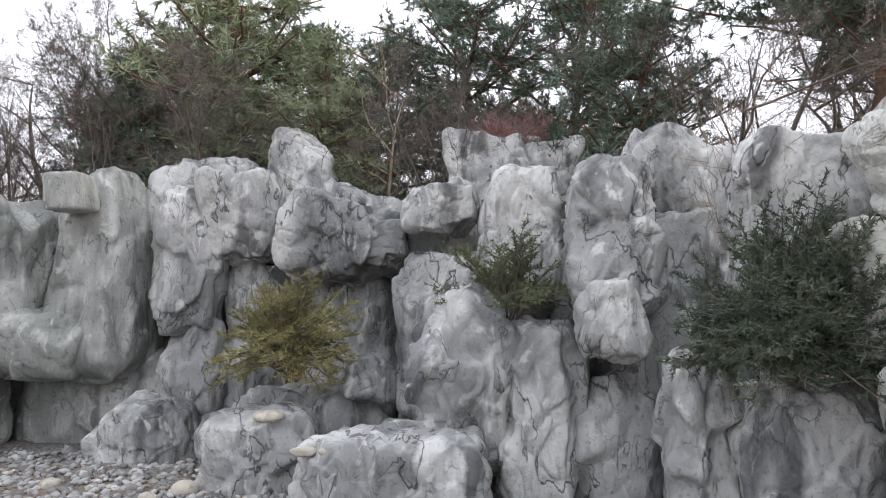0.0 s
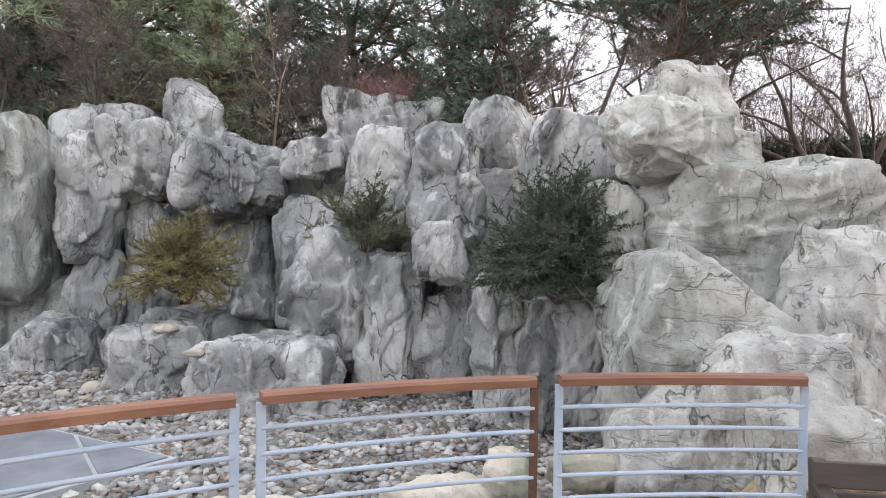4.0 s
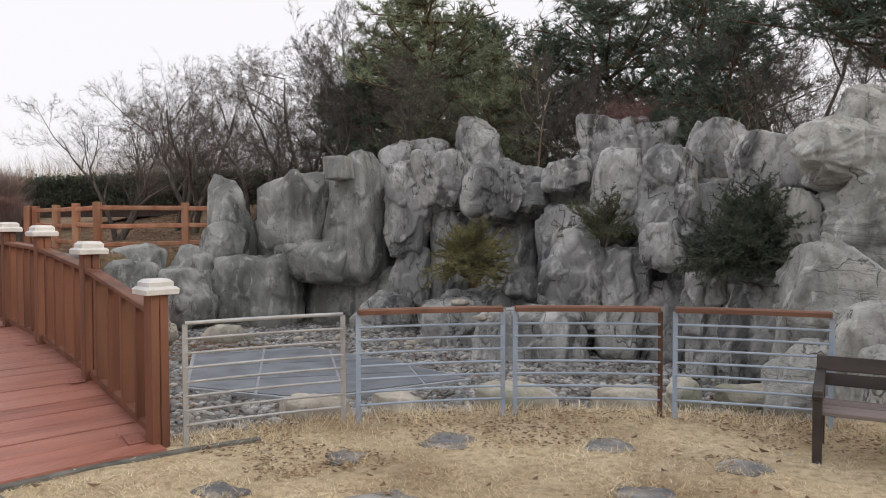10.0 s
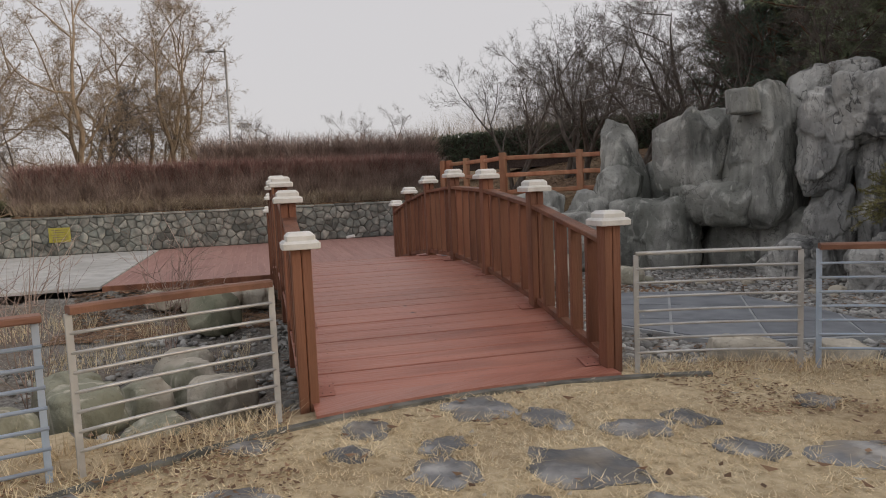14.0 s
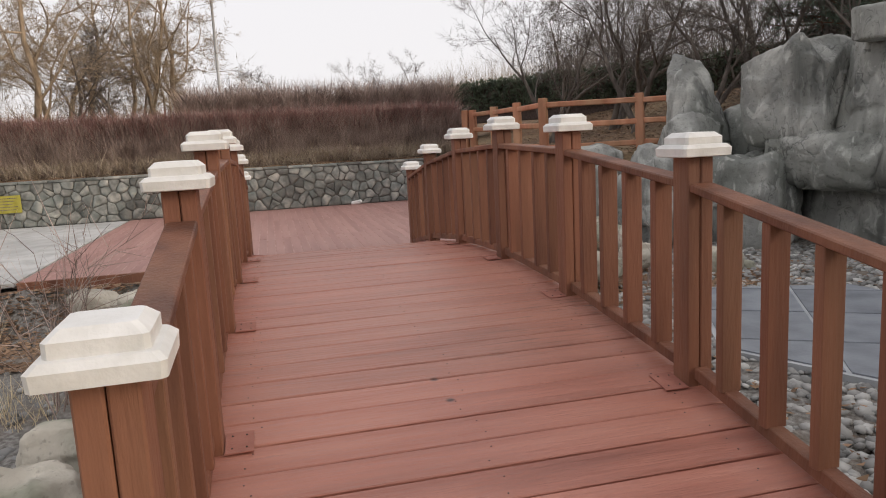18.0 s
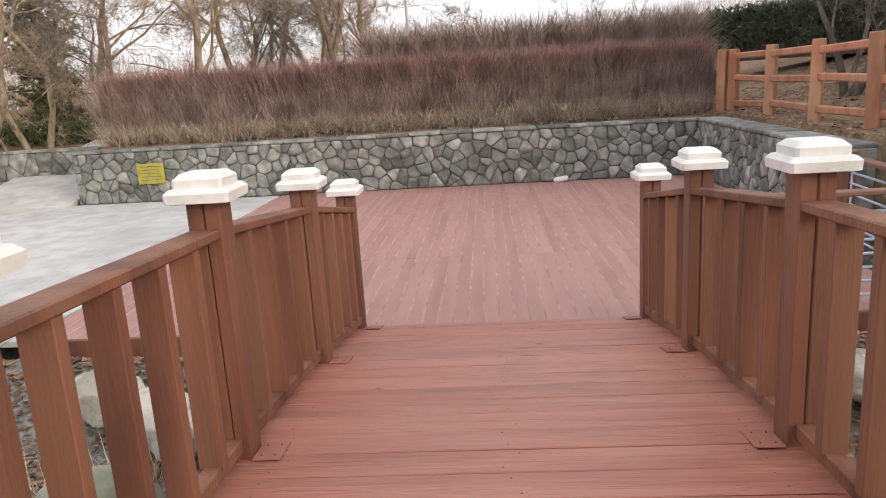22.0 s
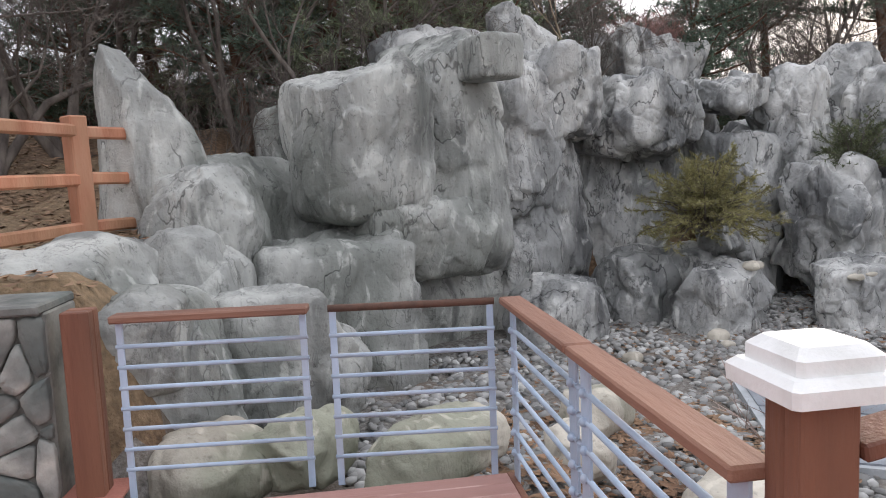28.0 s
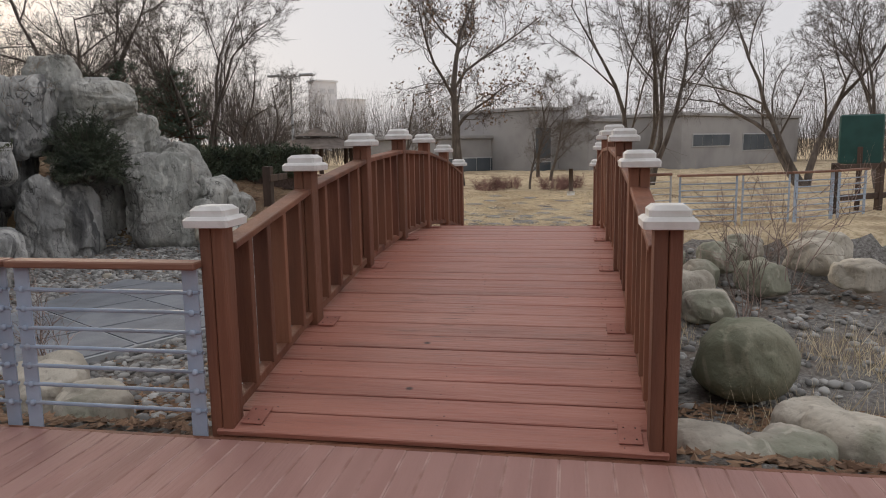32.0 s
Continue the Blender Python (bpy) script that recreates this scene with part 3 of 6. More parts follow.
bridge = thing("arched_footbridge", BRIDGE, "arched red-brown painted timber footbridge with white post caps", "bridge")
POST, CAP, PLATE, SCREW = post_mesh(), cap_mesh(), plate_mesh(), screw_mesh()
BALUSTERS = [mesh_of("baluster", boxed(-0.025, 0.025, -0.05, 0.05, 0.0, h, 0.004), M_TIMBER) for h in (0.86,)]
POST_U = [0.0, 1.465, 2.92, 4.315, 5.74, 7.17, 8.49]
for side in (-1, 1):
    for i, u in enumerate(POST_U):
        sunk = 0.03 if side == 1 and i == 0 else 0.0
        out = HALF + (0.02 if i == 6 else 0.0)
        p = put("post", POST, bridge, pose(u - sunk, side * out, rise(u) - sunk))
        put("post_cap", CAP, p, pose(0, 0, 1.1, 0, 0, random.uniform(-1.5, 1.5)), "white painted stepped cap")
        pu = u + (0.0 if 0 < i < 6 else 0.126 if i == 0 else -0.06)
        q = put("foot_plate", PLATE, bridge, pose(pu, side * (HALF - 0.13), rise(pu) + 0.004, 0, -math.degrees(slope(u)), 0), "flat painted iron foot plate")
        for a in (-0.05, 0.05):
            for b in (-0.03, 0.03):
                put("screw", SCREW, q, pose(a, b, 0.01))
    for i in range(6):
        ua, ub = POST_U[i], POST_U[i + 1]
        bay = ub - ua
        u0, u1 = ua + 0.066, ub - 0.066
        z0, z1 = rise(ua), rise(ub)
        um = (u0 + u1) / 2
        ang = math.atan2(z1 - z0, bay)
        ln = (u1 - u0) / math.cos(ang)
        zm = (z0 + z1) / 2
        rail = boxed(-ln / 2, ln / 2, -0.06, 0.06, -0.02, 0.02, 0.006)
        part("handrail", rail, M_TIMBER, bridge, m=pose(um, side * HALF, zm + 0.97, 0, -math.degrees(ang), 0))
        rail = boxed(-ln / 2, ln / 2, -0.035, 0.035, -0.03, 0.03, 0.005)
        part("bottom_rail", rail, M_TIMBER, bridge, m=pose(um, side * HALF, zm + 0.07, 0, -math.degrees(ang), 0))
        for k in range(4):
            at = bay * (k + 1) / 5 + random.uniform(-0.012, 0.012)
            zb = z0 + (z1 - z0) * at / bay
            put("baluster", BALUSTERS[0], bridge, pose(ua + at, side * HALF, zb + 0.09, 0, 0, random.uniform(-2, 2)))
    for k in range(12):
        a, b = k * LENGTH / 12, (k + 1) * LENGTH / 12
        za, zb = rise(a), rise(b)
        ang = math.atan2(zb - za, b - a)
        ln = math.hypot(zb - za, b - a)
        bm = boxed(-ln / 2, ln / 2, -0.05, 0.05, -0.3, -0.045, 0.005)
        part("side_beam", bm, M_TIMBER, bridge, m=pose((a + b) / 2, side * (HALF - 0.02), (za + zb) / 2, 0, -math.degrees(ang), 0))
PW = 0.2
N_PLANK = int(LENGTH / PW)
random.seed(11)
PLANKS = []
for k in range(6):
    bm = boxed(-PW / 2 + 0.002, PW / 2 - 0.002, -1.2, 1.2, -0.035, 0.0, 0.005)
    PLANKS.append(mesh_of("plank", bm, M_PLANK))
for k in range(N_PLANK):
    u = (k + 0.5) * LENGTH / N_PLANK
    plank = put("plank", PLANKS[k % 6], bridge, pose(u, 0, rise(u) + random.uniform(-0.003, 0.002), random.uniform(-0.12, 0.12), -math.degrees(slope(u)), random.uniform(-0.15, 0.15)))
    for v in (-0.96, 0.0, 0.96):
        for a in (-0.05, 0.05):
            put("screw", SCREW, plank, pose(a + random.uniform(-0.018, 0.018), v + random.uniform(-0.04, 0.04), 0.0))

for k in range(12):
    a, b = k * LENGTH / 12, (k + 1) * LENGTH / 12
    za, zb = rise(a), rise(b)
    ang, ln = math.atan2(zb - za, b - a), math.hypot(zb - za, b - a)
    part("deck_bearer", boxed(-ln / 2, ln / 2, -1.08, 1.08, -0.07, -0.038), M_TIMBER, bridge, m=pose((a + b) / 2, 0, (za + zb) / 2, 0, -math.degrees(ang), 0))
part("end_board", boxed(LENGTH - 0.07, LENGTH - 0.04, -1.08, 1.08, -0.3, -0.075, 0.004), M_TIMBER, bridge)

# curved kerb strip between the bridge and the lawn
bm = bmesh.new()
arc = []
for k in range(25):
    a = radians(138 + k * 60 / 24)
    arc.append([(LAWN_C[0] + r * math.cos(a), LAWN_C[1] + r * math.sin(a)) for r in (LAWN_R - 0.29, LAWN_R - 0.22)])
cols = [[bm.verts.new((x, y, z)) for (x, y) in pr for z in (-0.12, 0.022)] for pr in arc]
for a, b in zip(cols, cols[1:]):
    for i, j in ((1, 3), (3, 2), (0, 1)):
        bm.faces.new((a[i], a[j], b[j], b[i]))
part("kerb", bm, M_MORTAR, None, "grey concrete kerb strip curving round the lawn")["kind"] = "structure"
bm = bmesh.new()
prev = None
for k in range(17):
    v = -1.13 + k * 2.26 / 16
    x, y = xy(0, v)
    # outward edge of the apron follows the kerb
    lo, hi = -0.8, 0.05
    for _ in range(30):
        mid = (lo + hi) / 2
        px, py = xy(mid, v)
        if math.hypot(px - LAWN_C[0], py - LAWN_C[1]) < LAWN_R - 0.22:
            lo = mid
        else:
            hi = mid
    row = [bm.verts.new((*xy(hi, v), 0.04)), bm.verts.new((*xy(0.03, v), 0.045)), bm.verts.new((*xy(hi, v), -0.1))]
    if prev:
        bm.faces.new((prev[0], prev[1], row[1], row[0]))
        bm.faces.new((prev[2], prev[0], row[0], row[2]))
    prev = row
apron = part("bridge_apron", bm, M_PLANK, None, "red-brown apron board between bridge and kerb")
tagged(apron, category="apron", kind="structure")

# ---------- deck terrace ----------
deck = thing("deck_terrace", BRIDGE, "wide terrace of grooved red-brown deck boards", "deck", kind="structure")
BW = 0.13
random.seed(5)
DECKLEN = [(8.62, 11.0), (11.0, 13.9), (13.9, 16.66)]
DMESH = {}
for a, b in DECKLEN:
    for variant in range(2):
        bm = bmesh.new()
        w = BW / 2 - 0.0006
        prof = [(-w, -0.03), (-w, -0.0035), (-w + 0.009, 0.0), (w - 0.009, 0.0), (w, -0.0035), (w, -0.03)]
        ends = [[bm.verts.new((x, y, z)) for y, z in prof] for x in (-(b - a) / 2 + 0.0004, (b - a) / 2 - 0.0004)]
        for k in range(len(prof) - 1):
            bm.faces.new((ends[0][k], ends[0][k + 1], ends[1][k + 1], ends[1][k]))
        bm.faces.new(ends[0])
        bm.faces.new(ends[1][::-1])
        me = mesh_of("deck_board", bm, M_DECK)
        me.materials.append(M_GROOVE)
        for k in (1, 3):
            me.polygons[k].material_index = 1
        DMESH[a, variant] = me
v = -3.82
row = 0
while v < 4.1:
    for n, (a, b) in enumerate(DECKLEN):
        if v < -3.45 and n == 0:
            continue
        put("deck_board", DMESH[a, row % 2], deck, pose((a + b) / 2, v, -0.062 + random.uniform(-0.0012, 0.0012)))
    v += BW
    row += 1
part("joist_bed", boxed(8.7, 16.64, -3.45, 4.1, -0.25, -0.0675), M_DECK, deck)
part("edge_board", boxed(8.58, 8.617, -3.5, 4.1, -0.3, -0.064, 0.004), M_TIMBER, deck)
# pale paved yard beside the deck
yard = thing("paved_yard", BRIDGE, "pale grey paved yard in long slabs", "paving", kind="structure")
random.seed(8)
SLABS = [mesh_of("paving_slab", boxed(-0.664, 0.664, -0.295, 0.295, -0.06, 0.0, 0.006), M_CONC) for _ in range(2)]
for i in range(9):
    for j in range(20):
        if i > 5 and j < 7:
            continue
        put("paving_slab", SLABS[0], yard, pose(9.295 + i * 1.337, 4.44 + j * 0.6, -0.062 + random.uniform(-0.003, 0.003)))

# ---------- stone retaining walls ----------
def clip_cell(pts, p, q):
    """Keep the side of the polygon nearer p than q."""
    mx, my, nx, ny = (p[0] + q[0]) / 2, (p[1] + q[1]) / 2, q[0] - p[0], q[1] - p[1]
    out = []
    for (ax, ay), (bx, by) in zip(pts, pts[1:] + pts[:1]):
        da, db = (ax - mx) * nx + (ay - my) * ny, (bx - mx) * nx + (by - my) * ny
        if da <= 0:
            out.append((ax, ay))
        if (da < 0 < db) or (db < 0 < da):
            t = da / (da - db)
            out.append((ax + t * (bx - ax), ay + t * (by - ay)))
    return out


def stone_cells(length, high, pitch, seed):
    rng = random.Random(seed)
    seeds = []
    nx, ny = int(length / pitch), max(2, round(high / (pitch * 0.86)))
    for j in range(ny):
        for i in range(nx + 1):
            seeds.append(((i + (j % 2) * 0.5 + rng.uniform(-0.45, 0.45)) * length / nx, (j + 0.5 + rng.choice((-0.42, -0.2, 0.0, 0.25, 0.45))) * high / ny))
    cells = []
    for p in seeds:
        poly = [(0, 0), (length, 0), (length, high), (0, high)]
        for q in seeds:
            if q is not p and abs(q[0] - p[0]) < pitch * 3 and len(poly) > 2:
                poly = clip_cell(poly, p, q)
        if len(poly) > 2:
            cells.append(poly)
    return cells


def stone_piece(poly, rng, gap=0.01, proud=0.04):
    cx, cy = sum(p[0] for p in poly) / len(poly), sum(p[1] for p in poly) / len(poly)
    r = max(math.hypot(x - cx, y - cy) for x, y in poly)
    bm = bmesh.new()
    # rounded outline: cut each corner
    pts = []
    n = len(poly)
    for i in range(n):
        a, b, c = poly[i - 1], poly[i], poly[(i + 1) % n]
        bow = rng.uniform(-0.05, 0.04)
        for q, t in ((a, 0.3), (a, 0.12), (c, 0.12), (c, 0.3)):
            k = 1.0 + (bow if t > 0.2 else -0.03)
            pts.append((cx + (b[0] + (q[0] - b[0]) * t - cx) * k, cy + (b[1] + (q[1] - b[1]) * t - cy) * k))
    shrink = max(0.0, 1 - gap / max(r * 0.75, 0.03))
    pr = proud * rng.uniform(0.5, 1.2)
    rings = []
    for s, d in ((shrink, -0.03), (shrink, pr * 0.55), (shrink * 0.92, pr * 0.95), (shrink * 0.5, pr)):
        rings.append([bm.verts.new(((x - cx) * s, -d - rng.uniform(0, 0.012), (y - cy) * s)) for x, y in pts])
    for a, b in zip(rings, rings[1:]):
        for k in range(len(pts)):
            bm.faces.new((a[k], b[k], b[(k + 1) % len(pts)], a[(k + 1) % len(pts)]))
    bm.faces.new(rings[-1][::-1])
    bmesh.ops.recalc_face_normals(bm, faces=bm.faces)
    return bm, cx, cy


def stone_wall(name, m, length, high, seed, label, pitch=0.235, thick=0.4):
    """A wall whose face looks along -y of m, running along x, foot at z = 0."""
    wall = thing(name, m, label, "wall", kind="structure")
    part("mortar_core", boxed(0, length, 0, thick, -0.4, high, 0.01), M_MORTAR, wall)
    rng = random.Random(seed)
    for poly in stone_cells(length, high, pitch, seed):
        bm, cx, cy = stone_piece(poly, rng)
        part("stone", bm, M_STONE, wall, m=pose(cx, 0.0, cy), smooth=True)
    n = int(length / 0.6)
    for k in range(n):
        w = length / n
        bm = boxed(-w / 2 + 0.008, w / 2 - 0.008, -0.06, thick + 0.02, 0, 0.055, 0.012)
        part("coping_stone", bm, M_STONE, wall, m=pose((k + 0.5) * w, 0, high - 0.01 + rng.uniform(0, 0.01)))
    return wall


def bridge_wall(u, v, turn):
    return BRIDGE @ pose(u, v, -0.06, 0, 0, turn)


# ---------- curved lawn fence ----------
def lawn_point(a, r=LAWN_R - 0.1):
    return LAWN_C[0] + r * math.cos(a), LAWN_C[1] + r * math.sin(a)


def lawn_fence(a0, a1, wood, rust=False, top=0.93, steel=None):
    """One bay of the round fence: two flat posts, seven thin curved bars and a top rail, between two bearings."""
    steel = steel or M_GALV
    mid = (a0 + a1) / 2
    cx, cy = lawn_point(mid)
    f = thing("lawn_fence_panel", Matrix.Translation((cx, cy, 0)), "curved steel fence panel with seven thin bars" + (" and brown wooden handrail" if wood else ""), "fence", "fence panels round the lawn")
    for a, mt in ((a0, steel), (a1, M_RUST if rust else steel)):
        x, y = lawn_point(a)
        bm = boxed(-0.02, 0.02, -0.006, 0.006, -0.25, top - 0.03, 0.002)
        part("post", bm, mt, f, m=pose(x - cx, y - cy, 0, 0, 0, math.degrees(a) + 90))
    n = 8
    arc = [lawn_point(a0 + (a1 - a0) * k / n) for k in range(n + 1)]
    for k in range(7):
        z = 0.15 + k * 0.107
        bm = tube(bmesh.new(), [(x - cx, y - cy, z) for x, y in arc], 0.0105, 6)
        part("bar", bm, steel, f, smooth=True)
    if wood:
        bm = bmesh.new()
        rows = []
        for k in range(n + 1):
            a = a0 + (a1 - a0) * k / n
            pr = []
            for r, z in ((-0.035, top - 0.035), (-0.04, top), (-0.03, top + 0.012), (0.03, top + 0.012), (0.04, top), (0.035, top - 0.035)):
                x, y = lawn_point(a, LAWN_R - 0.1 + r)
                pr.append(bm.verts.new((x - cx, y - cy, z)))
            rows.append(pr)
        for p, q in zip(rows, rows[1:]):
            for k in range(6):
                bm.faces.new((p[k], p[(k + 1) % 6], q[(k + 1) % 6], q[k]))
        bm.faces.new(rows[0][::-1])
        bm.faces.new(rows[-1])
        bmesh.ops.recalc_face_normals(bm, faces=bm.faces)
        part("handrail", bm, M_RAILWOOD, f, "brown wooden handrail")
    else:
        bm = tube(bmesh.new(), [(x - cx, y - cy, top - 0.02) for x, y in arc], 0.016, 6)
        part("top_bar", bm, steel, f, smooth=True)
    return f


def bearing(x, y):
    return math.atan2(y - LAWN_C[1], x - LAWN_C[0]) % math.tau


S = [((-1.73, -0.49), (-0.84, 0.344), False, False), ((-0.788, 0.48), (0.267, 1.122), True, False), ((0.358, 1.179), (1.528, 1.555), True, True), ((1.64, 1.62), (2.831, 1.639), True, False)]
for p, q, wood, rust in S:
    lawn_fence(bearing(*p), bearing(*q), wood, rust, steel=M_STEEL if wood else M_GALV)
a = bearing(-2.8, -2.95)
lawn_fence(a + 0.01, a + 0.235, True)

# ---------- deck fence: blue plates with bars and a wooden rail ----------
def deck_fence(p, q, rail=True, wide=True, where="beside the deck", group="fence panels beside the deck"):
    """A straight fence bay on the deck from p to q (bridge axes)."""
    du, dv = q[0] - p[0], q[1] - p[1]
    ln = math.hypot(du, dv)
    f = thing("deck_fence_panel", BRIDGE @ pose(p[0], p[1], -0.08, 0, 0, math.degrees(math.atan2(dv, du))), "blue-grey steel fence panel with brown handrail " + where, "fence", group)
    w = 0.045 if wide else 0.018
    for x in (w + 0.005, ln - w - 0.005):
        part("post", boxed(x - w, x + w, -0.006, 0.006, 0.0, 0.95, 0.002), M_STEEL, f)
    for k in range(7):
        z = 0.16 + k * 0.11
        part("bar", tube(bmesh.new(), [(0.0, 0.0, z), (ln, 0.0, z)], 0.012, 8), M_STEEL, f, smooth=True)
        if wide:
            for x in (0.05, ln - 0.05):
                bm = bmesh.new()
                bmesh.ops.create_uvsphere(bm, u_segments=8, v_segments=5, radius=0.019, matrix=Matrix.Translation((x, -0.012, z)))
                part("stud", bm, M_STEEL, f, smooth=True)
    if rail:
        part("handrail", boxed(-0.01, ln + 0.01, -0.06, 0.06, 0.95, 0.99, 0.008), M_RAILWOOD, f, "brown wooden handrail")
    else:
        part("top_bar", tube(bmesh.new(), [(0, 0, 0.965), (ln, 0, 0.965)], 0.02, 8), M_RUST, f, smooth=True)
    return f


deck_fence((8.58, -2.36), (8.58, -1.24))
deck_fence((8.58, -3.46), (8.58, -2.4))
deck_fence((8.66, -3.5), (9.53, -3.59), False, False)
deck_fence((9.64, -3.6), (10.62, -3.68), True, False)
LAWN_WEST = [(-2.72, -4.27), (-2.88, -5.42), (-2.9, -6.5), (-2.75, -7.6), (-2.4, -8.7)]
for k, (p, q) in enumerate(zip(LAWN_WEST, LAWN_WEST[1:])):
    deck_fence(uv(p[0], p[1] - 0.04), uv(q[0], q[1] + 0.04), True, k > 1, "along the lawn's stream side", "fence panels round the lawn")
gate = thing("timber_post", BRIDGE @ pose(10.8, -3.72, -0.06), "thick red-brown timber post at the wall's end", "post")
for s in (-1, 1):
    part("post_half", boxed(-0.07, 0.07, s * 0.04 - 0.037, s * 0.04 + 0.037, 0, 1.0, 0.006), M_TIMBER, gate)
part("foot_plate", boxed(-0.16, 0.16, -0.16, 0.16, 0, 0.02, 0.004), M_METAL, gate)

# ---------- orange post-and-rail fence on the raised bank ----------
FENCE = [(-10.02, 9.25), (-11.33, 7.85), (-12.81, 8.56), (-14.4, 9.36), (-15.87, 10.0), (-16.08, 9.88)]
random.seed(4)
rail_fence = thing("rail_fence", Matrix.Translation((-12, 8.5, 0)), "weathered orange timber post-and-rail fence with three rails", "fence")


for k, (x, y) in enumerate(FENCE):
    bm = boxed(-0.08, 0.08, -0.08, 0.08, 0.7, 2.18, 0.012)
    part("post", bm, M_FENCEWOOD, rail_fence, m=pose(x + 12, y - 8.5, 0, random.uniform(-1, 1), random.uniform(-1, 1), 25 + random.uniform(-4, 4)))
ends = [(-9.3, 9.75)] + FENCE[:5]
for (ax, ay), (bx, by) in zip(ends, ends[1:]):
    d = math.hypot(bx - ax, by - ay)
    for z in (2.05, 1.63, 1.21):
        bm = boxed(-0.06, d + 0.06, -0.035, 0.035, -0.055, 0.055, 0.018)
        part("rail", bm, M_FENCEWOOD, rail_fence, m=pose(ax + 12, ay - 8.5, z, 0, random.uniform(-1.2, 1.2), math.degrees(math.atan2(by - ay, bx - ax))))


# ---------- sculpted rocks ----------
def cube_sphere(n):
    t = np.tan(np.linspace(-1, 1, n + 1) * math.pi / 4)
    a, b = np.meshgrid(t, t)
    o = np.ones_like(a)
    verts, faces, base = [], [], 0
    for s in ((o, a, b), (-o, b, a), (b, o, a), (a, -o, b), (a, b, o), (b, a, -o)):
        p = np.stack(s, -1).reshape(-1, 3)
        verts.append(p / np.linalg.norm(p, axis=1, keepdims=True))
        i = np.arange((n + 1) ** 2).reshape(n + 1, n + 1) + base
        faces.append(np.stack([i[:-1, :-1], i[:-1, 1:], i[1:, 1:], i[1:, :-1]], -1).reshape(-1, 4))
        base += (n + 1) ** 2
    v, f = np.concatenate(verts), np.concatenate(faces)
    key = np.round(v, 5)
    _, first, back = np.unique(key, axis=0, return_index=True, return_inverse=True)
    return v[first], back.reshape(-1)[f]


SPHERES = {n: cube_sphere(n) for n in (6, 12, 24, 40, 56)}


def chips(p, rng, count, squash, slope, step_size, sharp):
    """Break a surface into flat tilted chips: every patch gets its own offset and tilt, with steep steps between."""
    k = np.array([1, 1, squash])
    s = p[rng.choice(len(p), count, replace=False)]
    d = np.linalg.norm((p * k)[:, None] - (s * k)[None], axis=2)
    two = np.partition(d, 1, axis=1)[:, :2]
    w = np.exp(-sharp * (d - two[:, :1]))
    w /= w.sum(1, keepdims=True)
    off = rng.uniform(-1, 1, count) * step_size
    tilt = rng.normal(0, slope, (count, 3))
    lean_of = np.einsum("kc,nkc->nk", tilt, p[:, None] - s[None])
    return (w * (off[None] + lean_of)).sum(1), two[:, 1] - two[:, 0]


def rock_mesh(size, seed, at=(0, 0, 0), square=4.5, taper=0.0, lean=(0, 0), rough=1.0, groove=0.5, n=24, lump=1.0, mat=None, cuts=13, strata=0.0, planes=()):
    """A crag: a block cut by flat planes, then broken into tilted chips, upright flutes, creases and fine pits."""
    d, faces = SPHERES[n]
    rng = np.random.default_rng(seed)
    half = np.array(size) / 2
    r = (np.abs(d) ** square).sum(1) ** (-1 / square)
    p = d * r[:, None] * half
    q = square / (square - 1)
    cut = []
    for _ in range(cuts):
        nn = rng.normal(0, 1, 3)
        nn[2] = abs(nn[2]) * 0.7 - 0.2
        cut.append((nn / np.linalg.norm(nn), rng.uniform(0.76, 0.95)))
    cut += [(np.array(c[:3]) / np.linalg.norm(c[:3]), c[3]) for c in planes]
    for nn, share in cut:
        reach = (np.abs(nn * half) ** q).sum() ** (1 / q) * share
        proj = p @ nn
        over = proj > reach
        p[over] *= (reach / proj[over])[:, None]
    k = p[:, 2] / half[2]
    p[:, :2] *= (1 - taper * k)[:, None]
    p[:, 0] += lean[0] * k * half[2]
    p[:, 1] += lean[1] * k * half[2]
    small = min(min(size), 1.3)
    amp = small ** 0.8
    off = Vector((seed * 7.31, seed * 3.17, seed * 5.77))
    f1 = 1.25 / max(small, 0.45) ** 0.5
    w = np.empty_like(p)
    extra = np.empty(len(p))
    for i, pt in enumerate(p):
        v = Vector(pt)
        u = v + 0.08 * amp * noise.noise_vector(v * 2.2 * f1 + off)
        w[i] = u
        a = amp * (0.06 * lump * noise.noise(u * f1 * 0.8 + off) + 0.05 * groove * noise.noise(Vector((u.x * 3.6, u.y * 3.6, u.z * 0.6)) + off))
        c2 = abs(noise.noise(Vector((u.x, u.y, u.z * 0.6)) * 4.0 * f1 + off * 2.3))
        a += 0.008 * rough * noise.fractal(u * 7.0 + off, 0.8, 2.2, 3) - amp * 0.02 * rough * math.exp(-((c2 / 0.05) ** 2))
        if strata:
            b = noise.noise(Vector((u.x * 0.6, u.y * 0.6, (u.z - 0.25 * u.x) * 4.6)) + off)
            a += 0.05 * strata * (1 - 3.2 * abs(b))
        extra[i] = a
    area = 2 * (size[0] * size[1] + size[1] * size[2] + size[0] * size[2])
    c1 = int(np.clip(area / (0.4 * max(small, 0.3)), 8, 40))
    big, gap = chips(w, rng, c1, 0.6, 0.13 * rough, 0.036 * amp * rough, 42 / max(small, 0.3))
    extra += big - 0.022 * amp * rough * np.exp(-(gap / 0.03) ** 2)
    if n >= 24:
        fine, gap = chips(w, rng, c1 * 4, 0.75, 0.13 * rough, 0.007 * amp * rough, 90)
        extra += fine - 0.01 * rough * np.exp(-(gap / 0.02) ** 2)
    return soup("rock", p + d * extra[:, None], faces, mat or M_ROCK, True)


